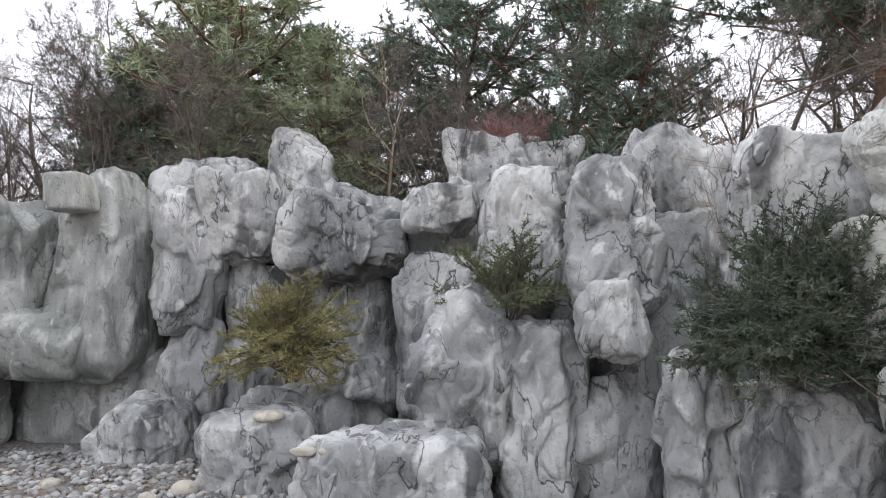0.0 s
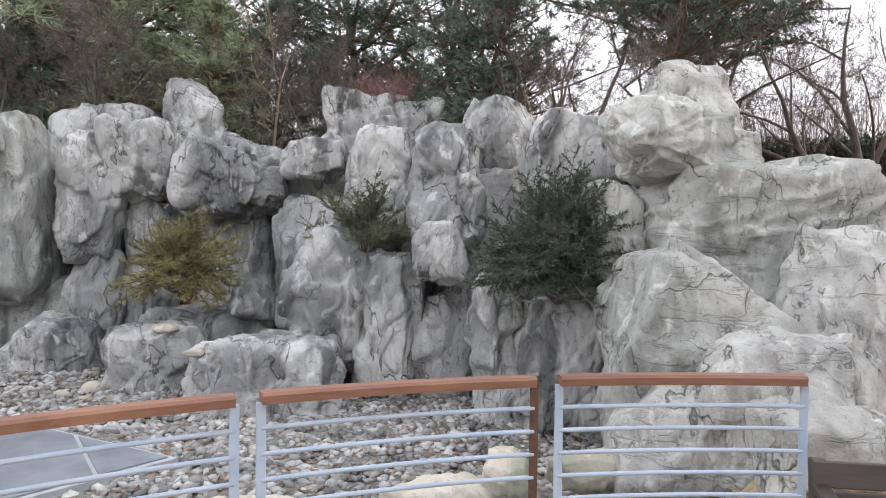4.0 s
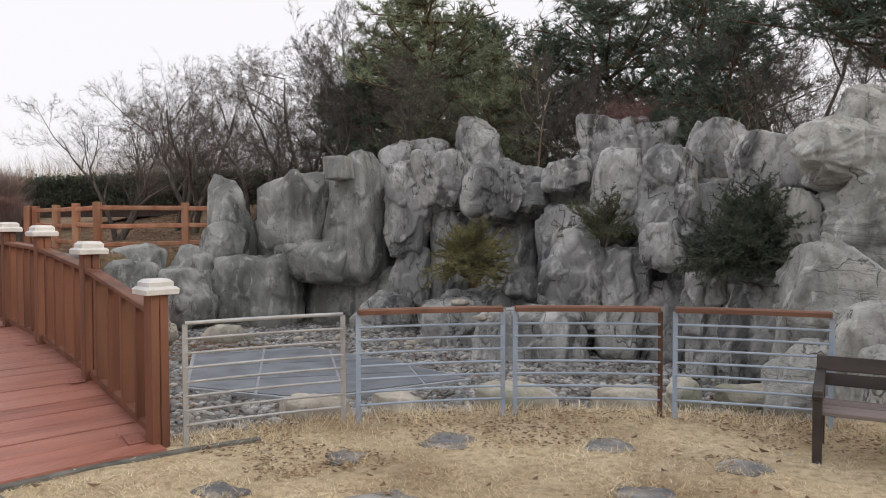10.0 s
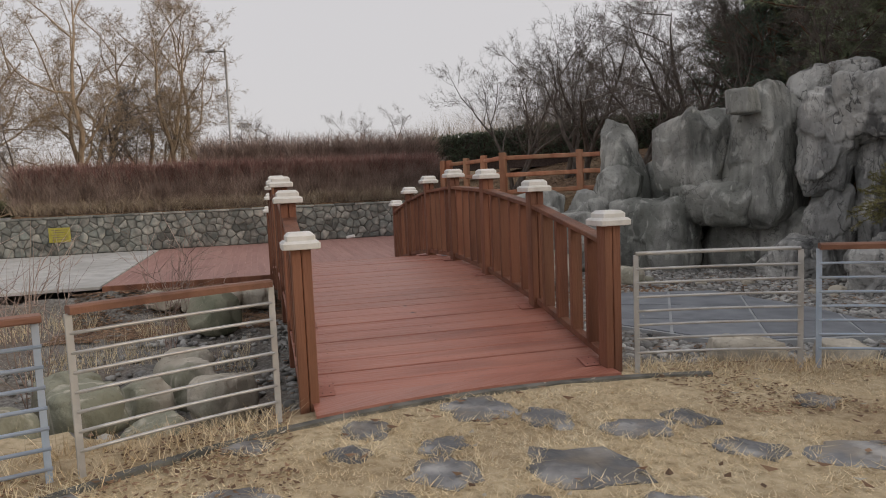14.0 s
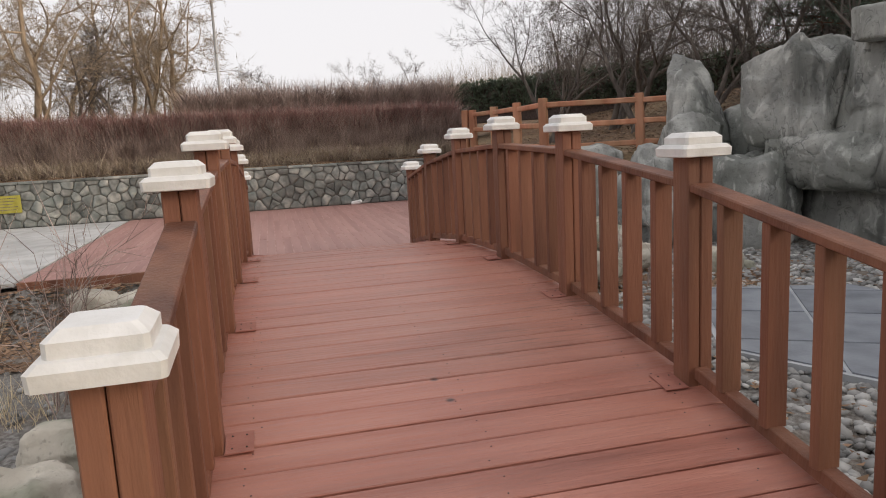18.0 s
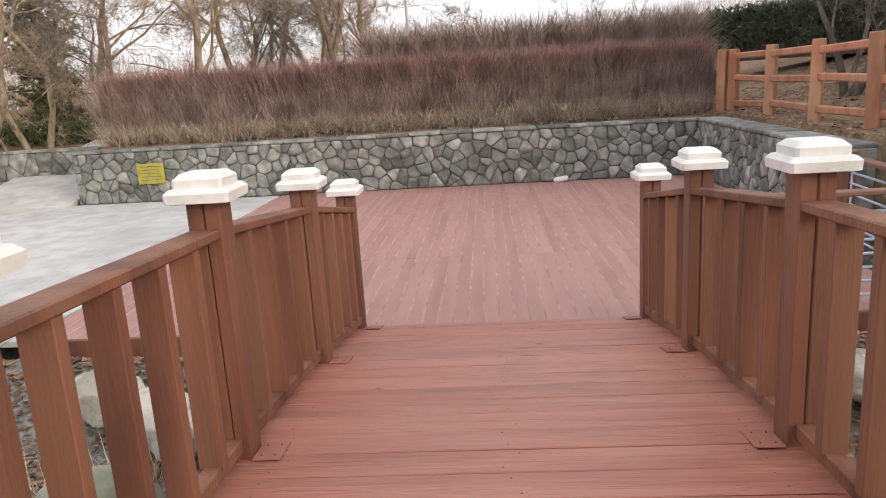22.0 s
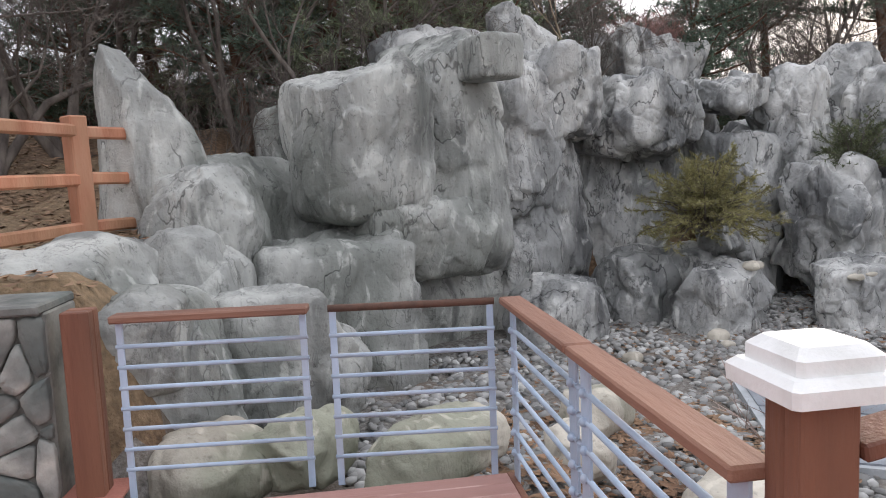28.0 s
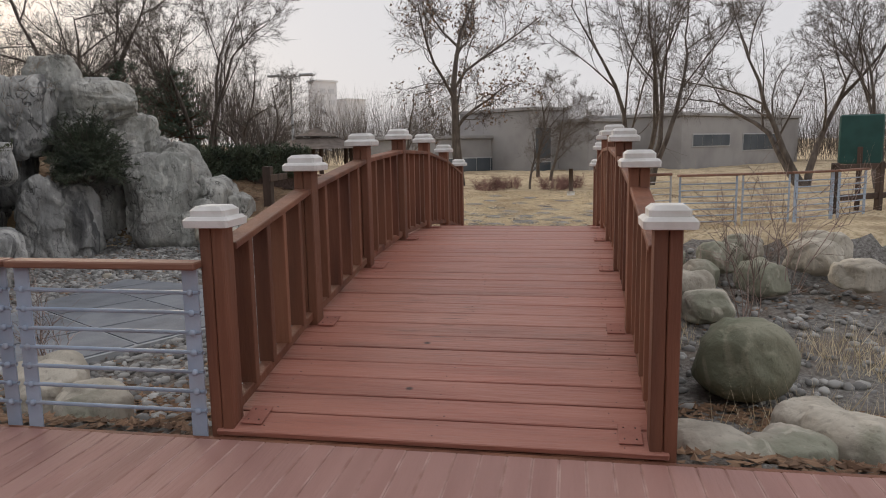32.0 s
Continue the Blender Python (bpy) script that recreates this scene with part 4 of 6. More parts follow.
def rock(name, c, size, seed, label, group="", turn=0.0, category="rock", **kw):
    kw.setdefault("n", 24)
    me = rock_mesh(size, seed, c, **kw)
    ob = new(name, me)
    ob.matrix_basis = pose(*c, 0, 0, turn)
    return tagged(ob, label, category, group)


CLIFF = "crags of the artificial rock cliff"
# name, centre, size, seed, settings
CRAGS = [
    ("rock_spire", (-9.28, 9.95, 1.65), (0.95, 1.1, 2.6), 1, dict(taper=0.3, lean=(-0.14, 0), n=40, rough=0.6, planes=((0.8, -0.2, 0.6, 0.66),))),
    ("rock_infill", (-8.2, 10.75, 0.6), (1.9, 1.1, 2.5), 2, dict(groove=0.6, n=40, rough=0.6)),
    ("rock_big_block", (-7.12, 9.6, 1.94), (1.44, 1.5, 1.78), 3, dict(square=6, rough=0.7, taper=-0.08, n=56, lump=0.6, cuts=7)),
    ("rock_column", (-5.8, 10.1, 1.85), (1.2, 1.8, 3.0), 4, dict(taper=0.16, square=6, rough=0.75, groove=0.8, n=56, cuts=6, lump=0.7)),
    ("rock_small_block", (-5.69, 8.99, 2.86), (0.56, 0.6, 0.5), 5, dict(square=9, rough=0.3, lump=0.3, n=24, cuts=2, groove=0)),
    ("rock_bulge", (-6.5, 9.85, 0.82), (2.3, 1.8, 1.0), 6, dict(square=5, taper=-0.12, rough=0.9, n=56, lump=0.7)),
    ("rock_undercut", (-6.1, 10.5, -0.1), (2.8, 1.4, 1.6), 7, dict(groove=0.4, n=40)),
    ("rock_low_block", (-7.95, 9.2, 0.1), (2.0, 1.4, 1.7), 8, dict(groove=1.0, square=7, n=40, cuts=5)),
    ("rock_low_block", (-9.5, 8.8, 0.2), (1.5, 1.4, 1.6), 9, dict(n=40)),
    ("rock_column", (-4.52, 10.15, 1.95), (1.06, 1.2, 2.1), 10, dict(taper=-0.08, square=5, groove=0.9, n=56)),
    ("rock_low_crag", (-4.4, 10.2, 0.1), (0.95, 1.2, 2.0), 11, dict(square=6, n=40)),
    ("rock_lobe", (-3.63, 10.0, 2.6), (1.0, 1.2, 1.3), 12, dict(taper=-0.12, square=5, n=40)),
    ("rock_pillar", (-3.6, 10.35, 0.7), (0.85, 1.1, 2.7), 13, dict(groove=0.9, n=40)),
    ("rock_overhang", (-2.13, 9.95, 2.3), (1.85, 1.7, 1.2), 14, dict(square=4.5, rough=1.1, n=56, planes=((0.3, -0.3, -0.9, 0.8),))),
    ("rock_pillar", (-2.15, 10.4, 0.6), (1.5, 1.4, 2.8), 15, dict(groove=1.1, n=56)),
    ("rock_peak", (-3.2, 11.4, 3.4), (1.15, 0.9, 1.6), 16, dict(taper=0.25, lean=(-0.15, 0), n=40, planes=((0.7, -0.3, 0.65, 0.7),))),
    ("rock_lying_stone", (-0.72, 9.2, 2.6), (1.0, 1.0, 0.62), 17, dict(square=4, rough=1.1, n=40, planes=((-0.5, -0.2, 0.8, 0.75), (0.4, -0.3, -0.8, 0.8)))),
    ("rock_ledge_pillar", (-0.62, 9.1, 0.65), (1.2, 0.9, 2.75), 18, dict(square=9, groove=1.1, lump=0.5, n=56, cuts=3)),
    ("rock_recess", (-0.7, 10.2, 1.6), (1.7, 0.8, 2.6), 19, dict()),
    ("rock_column", (0.31, 8.8, 2.1), (1.1, 1.2, 1.75), 20, dict(square=4, rough=1.1, n=56)),
    ("rock_mushroom", (0.14, 11.6, 3.28), (2.05, 1.3, 1.45), 21, dict(square=7, taper=-0.14, groove=0.9, n=40, cuts=4, lump=0.7, planes=((0.1, -0.1, 1.0, 0.86),))),
    ("rock_column", (1.22, 7.75, 2.1), (0.88, 1.1, 1.7), 22, dict(square=4, rough=1.1, taper=0.12, n=56)),
    ("rock_small_boulder", (1.13, 7.15, 1.27), (0.68, 0.6, 0.7), 23, dict(square=3.4, n=24)),
    ("rock_upper", (2.0, 8.85, 2.85), (1.1, 1.1, 1.3), 24, dict(square=4, n=40)),
    ("rock_block", (2.86, 7.25, 2.25), (1.4, 1.3, 1.7), 25, dict(square=5, n=56)),
    ("rock_heart", (-0.24, 7.85, 0.58), (1.3, 1.1, 1.9), 26, dict(square=4, rough=1.3, taper=-0.08, n=56, planes=((0.5, -0.3, 0.8, 0.82),))),
    ("rock_buttress", (0.46, 7.72, 0.27), (0.86, 1.1, 1.98), 27, dict(groove=0.9, square=3.6, n=56)),
    ("rock_low_crag", (1.2, 7.9, -0.1), (1.0, 1.0, 1.7), 28, dict(groove=0.9, n=40)),
    ("rock_buttress", (1.82, 6.7, 0.15), (0.62, 0.8, 1.85), 29, dict(groove=1.1, square=4, n=40)),
    ("rock_basin", (2.66, 6.55, 0.0), (1.4, 1.4, 1.56), 30, dict(groove=0.9, square=5, n=56)),
    ("rock_backing", (2.3, 8.2, 1.0), (2.6, 1.2, 2.8), 31, dict(groove=1.0, n=40)),
    ("rock_backing", (0.4, 9.5, 0.6), (2.6, 1.2, 3.2), 32, dict(groove=1.0, n=40)),
    ("rock_backing", (-2.6, 11.2, 0.7), (3.0, 1.0, 3.2), 41, dict(groove=1.0, n=40)),
    ("rock_backing", (1.3, 8.6, 0.9), (1.6, 0.9, 3.0), 42, dict(groove=1.0)),
    ("rock_backing", (3.1, 7.55, 1.1), (1.3, 1.0, 1.6), 48, dict(groove=1.0)),
    ("rock_gravel_boulder", (-4.62, 9.1, -0.36), (1.6, 1.1, 1.1), 33, dict(square=3, rough=0.9, n=40, planes=((-0.6, -0.3, 0.7, 0.72),))),
    ("rock_stump", (-2.66, 8.0, -0.33), (1.3, 0.8, 1.15), 34, dict(square=6, groove=0.9, n=40)),
    ("rock_platform", (-0.95, 7.0, -0.36), (1.92, 1.0, 1.1), 35, dict(square=6, groove=0.6, n=56, cuts=5)),
    ("rock_low_crag", (-2.4, 9.35, -0.3), (2.2, 1.2, 1.2), 36, dict(groove=0.8, n=40)),
    ("rock_shoulder", (-1.6, 8.8, 0.5), (0.62, 0.6, 0.6), 37, dict(square=3.4, taper=0.3, n=24)),
    ("rock_crest", (-6.6, 11.5, 1.9), (2.0, 1.0, 1.4), 38, dict(n=40)),
    ("rock_crest", (-4.9, 11.4, 2.8), (2.2, 1.0, 1.7), 39, dict(n=40)),
    ("rock_slope_stone", (-9.0, 9.3, 1.0), (1.3, 1.1, 1.4), 40, dict(square=3, n=40)),
    ("rock_slope_stone", (-9.4, 8.6, 0.75), (0.75, 0.8, 0.85), 43, dict(square=3, n=24, rough=0.6)),
    ("rock_slope_boulder", (-10.38, 8.05, 0.62), (1.6, 1.2, 1.15), 44, dict(square=2.6, n=40, rough=0.5, groove=0.1)),
    ("rock_slope_stone", (-9.0, 7.9, 0.0), (1.5, 1.1, 1.3), 45, dict(square=4, n=40)),
    ("rock_slope_stone", (-9.85, 7.5, 0.1), (1.0, 0.9, 1.5), 46, dict(square=3.5, n=40, rough=0.8)),
    ("rock_slope_stone", (-10.05, 7.25, 0.55), (0.75, 0.6, 0.75), 47, dict(square=3, n=24, rough=0.6)),
]
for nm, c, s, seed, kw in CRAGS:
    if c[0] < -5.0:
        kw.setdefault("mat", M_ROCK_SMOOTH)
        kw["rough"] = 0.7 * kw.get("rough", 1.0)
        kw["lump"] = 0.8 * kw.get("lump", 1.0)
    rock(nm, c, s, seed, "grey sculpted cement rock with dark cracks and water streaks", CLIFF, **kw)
PALE = [
    ("rock_pale_boulder", (3.5, 4.62, 0.4), (1.75, 1.4, 2.1), 50, dict(square=5, n=56, rough=0.75, cuts=4, lump=0.6, groove=0.2, planes=((0.52, -0.12, 0.85, 0.6), (-0.85, -0.1, 0.4, 0.8)))),
    ("rock_pale_boulder", (3.75, 3.6, 0.25), (1.3, 1.1, 1.25), 51, dict(square=3.2, n=40, rough=0.8)),
    ("rock_pale_boulder", (3.8, 3.1, 0.0), (1.1, 0.9, 0.85), 52, dict(square=3.2, n=40, rough=0.8)),
    ("rock_pale_boulder", (2.95, 3.85, -0.15), (1.0, 0.9, 1.1), 53, dict(square=3.4, n=40, rough=0.8)),
    ("rock_pale_slab", (4.4, 5.85, 1.5), (2.3, 2.1, 1.5), 54, dict(square=8, rough=0.8, groove=0.1, lump=0.4, strata=1.0, cuts=4, n=56, planes=((-0.75, -0.5, 0.1, 0.8),))),
    ("rock_pale_wedge", (3.6, 5.6, 2.48), (1.3, 1.2, 0.85), 55, dict(square=5, n=56, lean=(-0.4, 0), rough=0.8, cuts=3, lump=0.5, strata=0.6, planes=((0.5, -0.2, 0.8, 0.7), (-0.35, -0.35, -0.8, 0.68), (-0.6, -0.5, 0.6, 0.8)))),
    ("rock_pale_top_boulder", (4.02, 6.7, 2.65), (1.25, 1.2, 1.75), 56, dict(taper=0.2, square=4, n=56, rough=0.6, strata=0.4)),
    ("rock_pale_end_boulder", (4.6, 4.4, 0.65), (1.2, 1.5, 1.9), 57, dict(taper=0.15, square=4, n=40)),
    ("rock_pale_end_boulder", (5.4, 5.1, 0.8), (1.0, 1.5, 2.2), 58, dict(groove=0.9, n=40)),
    ("rock_pale_fill", (3.0, 6.0, 1.6), (0.6, 1.0, 1.05), 59, dict(n=24)),
    ("rock_pale_fill", (4.3, 6.1, 0.3), (2.1, 1.8, 1.7), 60, dict(n=40)),
]
for nm, c, s, seed, kw in PALE:
    rock(nm, c, s, seed, "pale cream-grey sculpted cement boulder with fine cracks", CLIFF, mat=M_ROCK_PALE, **kw)

# ---------- loose boulders along the stream ----------
BANK = [
    ((0.0, 2.45, -0.22), (0.95, 0.5, 0.38)), ((1.1, 3.0, -0.24), (0.75, 0.45, 0.34)), ((1.65, 3.6, -0.24), (0.5, 0.4, 0.36)), ((2.3, 3.75, -0.26), (0.75, 0.4, 0.3)),
    ((-1.3, 2.35, -0.34), (0.6, 0.4, 0.28)), ((-2.05, 1.9, -0.34), (0.85, 0.4, 0.28)), ((-9.75, 6.75, -0.22), (0.85, 0.6, 0.5)), ((-9.2, 6.65, -0.22), (0.7, 0.6, 0.48)),
    ((-8.5, 6.1, -0.22), (1.25, 0.6, 0.45)), ((-7.6, 5.7, -0.35), (0.6, 0.45, 0.36)), ((-7.55, 4.45, -0.3), (1.1, 0.55, 0.4)), ((-8.3, 4.0, -0.26), (0.8, 0.5, 0.3)), ((-6.75, 6.4, -0.45), (0.7, 0.5, 0.4)),
    ((-10.15, 0.42, -0.36), (0.75, 0.5, 0.42)), ((-10.3, -0.02, -0.34), (0.6, 0.5, 0.36)), ((-10.2, -0.55, -0.32), (1.0, 0.45, 0.34)), ((-10.9, -0.95, -0.3), (0.8, 0.5, 0.32)),
    ((-6.5, -2.2, -0.42), (0.6, 0.5, 0.4)), ((-5.6, -2.5, -0.4), (0.7, 0.5, 0.5)), ((-5.1, -3.1, -0.34), (0.5, 0.45, 0.4)), ((-4.6, -2.6, -0.34), (0.6, 0.5, 0.5)), ((-5.7, -3.6, -0.3), (0.7, 0.55, 0.45)),
    ((-4.7, -3.7, -0.2), (0.7, 0.55, 0.45)), ((-5.4, -4.7, -0.15), (0.9, 0.6, 0.5)), ((-4.9, -5.3, -0.12), (0.8, 0.6, 0.5)), ((-6.3, -4.6, -0.25), (0.7, 0.6, 0.4)), ((-3.9, -3.4, -0.3), (0.6, 0.45, 0.36)), ((-6.6, -5.8, -0.2), (0.9, 0.6, 0.5)), ((-4.3, -4.4, -0.15), (0.6, 0.5, 0.4)),
]
for k, (c, s) in enumerate(BANK):
    rock("stream_boulder", c, s, 100 + k, "rounded cream-grey boulder on the stream bank", "boulders along the stream", turn=(k * 47) % 360 if s[0] < 0.7 else 14, category="boulder", square=2.9, rough=0.55, groove=0.1, n=24, cuts=6, mat=M_BOULDER)
rock("stream_boulder", (-8.72, -0.9, -0.27), (0.86, 0.75, 0.7), 160, "large round lichen-green boulder beside the bridge", "boulders along the stream", 14, "boulder", square=2.4, rough=0.3, groove=0.0, n=24, cuts=6, lump=1.2, mat=M_LICHEN)


# ---------- trees ----------
class Wood:
    """Collects tapered limbs into one mesh."""

    def __init__(self):
        self.v, self.f, self.tips, self.stem = [], [], [], None
        self.twigs, self.twig_width = 7, 0.0035

    def limb(self, pts, radii, sides):
        base = len(self.v)
        for i, p in enumerate(pts):
            d = (pts[min(i + 1, len(pts) - 1)] - pts[max(i - 1, 0)]).normalized()
            u = d.cross(Vector((0.31, 0.2, 0.93)))
            u = u.normalized() if u.length > 1e-3 else Vector((1, 0, 0))
            w = d.cross(u)
            for k in range(sides):
                a = k * math.tau / sides
                self.v.append(p + radii[i] * (math.cos(a) * u + math.sin(a) * w))
        for i in range(len(pts) - 1):
            for k in range(sides):
                a, b = base + i * sides + k, base + i * sides + (k + 1) % sides
                self.f.append((a, b, b + sides, a + sides))

    def grow(self, rng, p, d, length, radius, level, levels, wander=0.22, up=0.12, kids=(3, 5), shrink=0.62, spread=(25, 55), start=0.3):
        n = 7 if level == 0 else 5 if level < 3 else 3
        wander = wander if level < 2 else wander * 1.25
        pts, dirs = [p.copy()], [d.copy()]
        for _ in range(n):
            d = (d + Vector((rng.gauss(0, wander), rng.gauss(0, wander), rng.gauss(0, wander) + up))).normalized()
            p = p + d * (length / n)
            pts.append(p.copy())
            dirs.append(d.copy())
        tipr = radius * (0.14 if level == 0 else 0.3)
        (self.stem if level == 0 and self.stem else self).limb(pts, [radius + (tipr - radius) * i / n for i in range(n + 1)], 7 if level == 0 else 5 if level == 1 else 3)
        if level >= max(levels - 1, 2):
            for _ in range(self.twigs):
                i = rng.randint(0, n - 1)
                q = pts[i].lerp(pts[i + 1], rng.random())
                a = (dirs[i] * 0.8 + Vector((rng.gauss(0, 0.6), rng.gauss(0, 0.6), rng.gauss(0.1, 0.5)))).normalized() * length * rng.uniform(0.35, 0.9)
                b = a.cross(Vector((rng.gauss(0, 1), rng.gauss(0, 1), rng.gauss(0, 1)))).normalized() * self.twig_width
                k = len(self.v)
                self.v += [q - b, q + b, q + a]
                self.f.append((k, k + 1, k + 2))
        if level >= levels:
            self.tips.append((pts[-1], d))
            return
        m = rng.randint(*kids)
        for k in range(m):
            t = start + (1 - start) * (k + rng.random()) / m
            i = min(int(t * n), n - 1)
            q = pts[i].lerp(pts[i + 1], t * n - i)
            side = dirs[i].cross(Vector((rng.gauss(0, 1), rng.gauss(0, 1), rng.gauss(0, 1)))).normalized()
            ang = radians(rng.uniform(*spread))
            nd = (dirs[i] * math.cos(ang) + side * math.sin(ang)).normalized()
            self.grow(rng, q, nd, length * shrink * rng.uniform(0.6, 1.2) * (1.2 - 0.4 * t), max(radius * (1 - 0.5 * t) * 0.42, 0.0032), level + 1, levels, wander, up, kids, shrink, spread, 0.12)

    def mesh(self, name, mat):
        me = bpy.data.meshes.new(name)
        me.from_pydata([tuple(v) for v in self.v], [], self.f)
        me.materials.append(mat)
        me.shade_smooth()
        return me


def bare_tree(seed, tall, mat, label, levels=4, stems=1, kids=(4, 6), up=0.1, radius=None, leaves=None, spread=(22, 50), wander=0.15, shrink=0.55, start=0.22, twigs=6, twig_width=0.004):
    rng = random.Random(seed)
    tree = thing("bare_tree", Matrix(), label, "tree", "leafless trees")
    w = Wood()
    w.twigs, w.twig_width = twigs, twig_width
    trunk = w.stem = Wood()
    for s in range(stems):
        d = Vector((rng.gauss(0, 0.06 + 0.12 * (stems > 1)), rng.gauss(0, 0.06 + 0.12 * (stems > 1)), 1)).normalized()
        w.grow(rng, Vector((rng.gauss(0, 0.08 * (stems > 1)), rng.gauss(0, 0.08 * (stems > 1)), -0.2)), d, tall * 0.62, radius or tall * 0.0145, 0, levels, wander, up, kids, shrink, spread, start)
    put("trunk", trunk.mesh("trunk", mat), tree)
    put("branch_work", w.mesh("branch_work", mat), tree)
    if leaves:
        vs, fs = [], []
        for p, d in w.tips:
            for _ in range(2):
                if rng.random() < 0.5:
                    continue
                q = p + Vector((rng.gauss(0, 0.08), rng.gauss(0, 0.08), rng.gauss(0, 0.08)))
                a = Vector((rng.gauss(0, 1), rng.gauss(0, 1), rng.gauss(0, 1))).normalized() * 0.045
                b = a.cross(Vector((rng.gauss(0, 1), rng.gauss(0, 1), rng.gauss(0, 1)))).normalized() * 0.022
                i = len(vs)
                vs += [q - a, q + b, q + a, q - b]
                fs.append((i, i + 1, i + 2, i + 3))
        me = bpy.data.meshes.new("leaf_remnant")
        me.from_pydata([tuple(v) for v in vs], [], fs)
        me.materials.append(leaves)
        put("leaf_remnant", me, tree, label="few dry brown leaves on the twigs")
    return tree


def tuft(rng, vs, fs, p, d, size, count, width=0.010):
    for _ in range(count):
        a = (d * 0.75 + Vector((rng.gauss(0, 0.6), rng.gauss(0, 0.6), rng.gauss(0, 0.6)))).normalized()
        b = a.cross(Vector((rng.gauss(0, 1), rng.gauss(0, 1), rng.gauss(0, 1)))).normalized() * width
        ln = size * rng.uniform(0.6, 1.2)
        i = len(vs)
        vs += [p - b, p + b, p + a * ln]
        fs.append((i, i + 1, i + 2))


def pine_tree(seed, tall, needle, label, crown0=0.3, reach=0.34, tiers=13, per=5, needles=9, size=0.2, round_top=True):
    """Trunk, limbs in loose tiers, and many needle tufts along side shoots, so that the crown is clumpy with gaps."""
    rng = random.Random(seed)
    tree = thing("pine_tree", Matrix(), label, "tree", "pines behind the cliff")
    w = Wood()
    pts = [Vector((0, 0, -0.3))]
    d = Vector((0, 0, 1))
    n = 10
    for i in range(n):
        d = (d + Vector((rng.gauss(0, 0.07), rng.gauss(0, 0.07), 0.1))).normalized()
        pts.append(pts[-1] + d * (tall + 0.3) / n)
    w.limb(pts, [tall * 0.02 * (1 - 0.85 * i / n) + 0.01 for i in range(n + 1)], 8)
    vs, fs = [], []
    limbs = Wood()
    for t in range(tiers):
        h = crown0 + (1 - crown0) * (t + rng.random() * 0.7) / tiers
        k = min(int(h * n), n - 1)
        p0 = pts[k].lerp(pts[k + 1], h * n - k)
        s = (h - crown0) / (1 - crown0)
        prof = (0.5 + 0.5 * math.sin(min(1.0, s * 2.2) * math.pi / 2)) * (1 - s ** 3) + 0.12 if round_top else (1 - h) ** 0.6 * 1.15 + 0.12
        for b in range(per):
            az = rng.uniform(0, math.tau)
            ln = tall * reach * prof * rng.uniform(0.6, 1.1)
            dd = Vector((math.cos(az), math.sin(az), rng.uniform(0.0, 0.45))).normalized()
            bp = [p0]
            for i in range(5):
                dd = (dd + Vector((rng.gauss(0, 0.14), rng.gauss(0, 0.14), rng.gauss(0.05, 0.1)))).normalized()
                bp.append(bp[-1] + dd * ln / 5)
            limbs.limb(bp, [0.035 * (1 - 0.8 * i / 5) * prof + 0.007 for i in range(6)], 4)
            for c in range(int(4 + ln * 3.2)):
                q0 = rng.uniform(0.25, 1.0)
                j = min(int(q0 * 5), 4)
                q = bp[j].lerp(bp[j + 1], q0 * 5 - j)
                sd = Vector((rng.gauss(0, 1), rng.gauss(0, 1), rng.gauss(0.35, 0.5))).normalized()
                sl = rng.uniform(0.25, 0.6) * (0.6 + 0.25 * ln)
                limbs.limb([q, q + sd * sl * 0.9], [0.008, 0.003], 3)
                for m in range(5):
                    f = (m + 1) / 5
                    tuft(rng, vs, fs, q + sd * sl * f + Vector((rng.gauss(0, 0.03), rng.gauss(0, 0.03), rng.gauss(0, 0.03))), sd, size * (0.8 + 0.4 * f), needles, 0.012)
    put("trunk", w.mesh("trunk", M_BARK_PINE), tree)
    put("limb_work", limbs.mesh("limb_work", M_BARK_PINE), tree)
    me = bpy.data.meshes.new("needle_crown")
    me.from_pydata([tuple(v) for v in vs], [], fs)
    me.materials.append(needle)
    put("needle_crown", me, tree)
    return tree


def stand(tree, x, y, scale=1.0, turn=0.0, z=None, copy=True):
    m = pose(x, y, hz(x, y) if z is None else z, 0, 0, turn) @ Matrix.Scale(scale, 4)
    if copy:
        c = copy_thing(tree, pose(0, 0, 0))
        c.matrix_basis = m
        return c
    tree.matrix_basis = m
    return tree


PINE_A = pine_tree(1, 6.2, M_NEEDLE_LIGHT, "light green pine with clumpy crown behind the cliff", 0.16, 0.33, 13, 6, 9, 0.2)
PINE_B = pine_tree(2, 6.0, M_NEEDLE, "dark green pine with dense broad crown behind the cliff", 0.12, 0.4, 13, 7, 9, 0.2)
PINE_C = pine_tree(3, 7.0, M_NEEDLE, "tall dark pine with bare reddish trunk", 0.42, 0.42, 9, 7, 10, 0.2)
stand(PINE_A, -5.4, 13.6, 1.2, 0, copy=False)
stand(PINE_B, 0.8, 15.6, 1.1, 40, copy=False)
stand(PINE_C, 4.8, 9.2, 0.95, 0, copy=False)
stand(PINE_B, 9.4, 6.4, 0.5, 60)
stand(PINE_B, 11.2, 4.6, 0.5, 130)
stand(PINE_A, -3.2, 12.4, 0.7, 220)
stand(PINE_B, 1.8, 11.6, 0.75, 100)
stand(PINE_B, -2.6, 14.2, 0.82, 150)
stand(PINE_A, -7.6, 16.5, 1.1, 100)
stand(PINE_B, -0.8, 16.5, 1.1, 300)
stand(PINE_C, 7.2, 13.6, 1.05, 120)
stand(PINE_B, -4.4, 17.0, 1.0, 200)
stand(PINE_B, -6.9, 13.9, 0.72, 250)
stand(PINE_A, -4.9, 12.6, 0.6, 15)
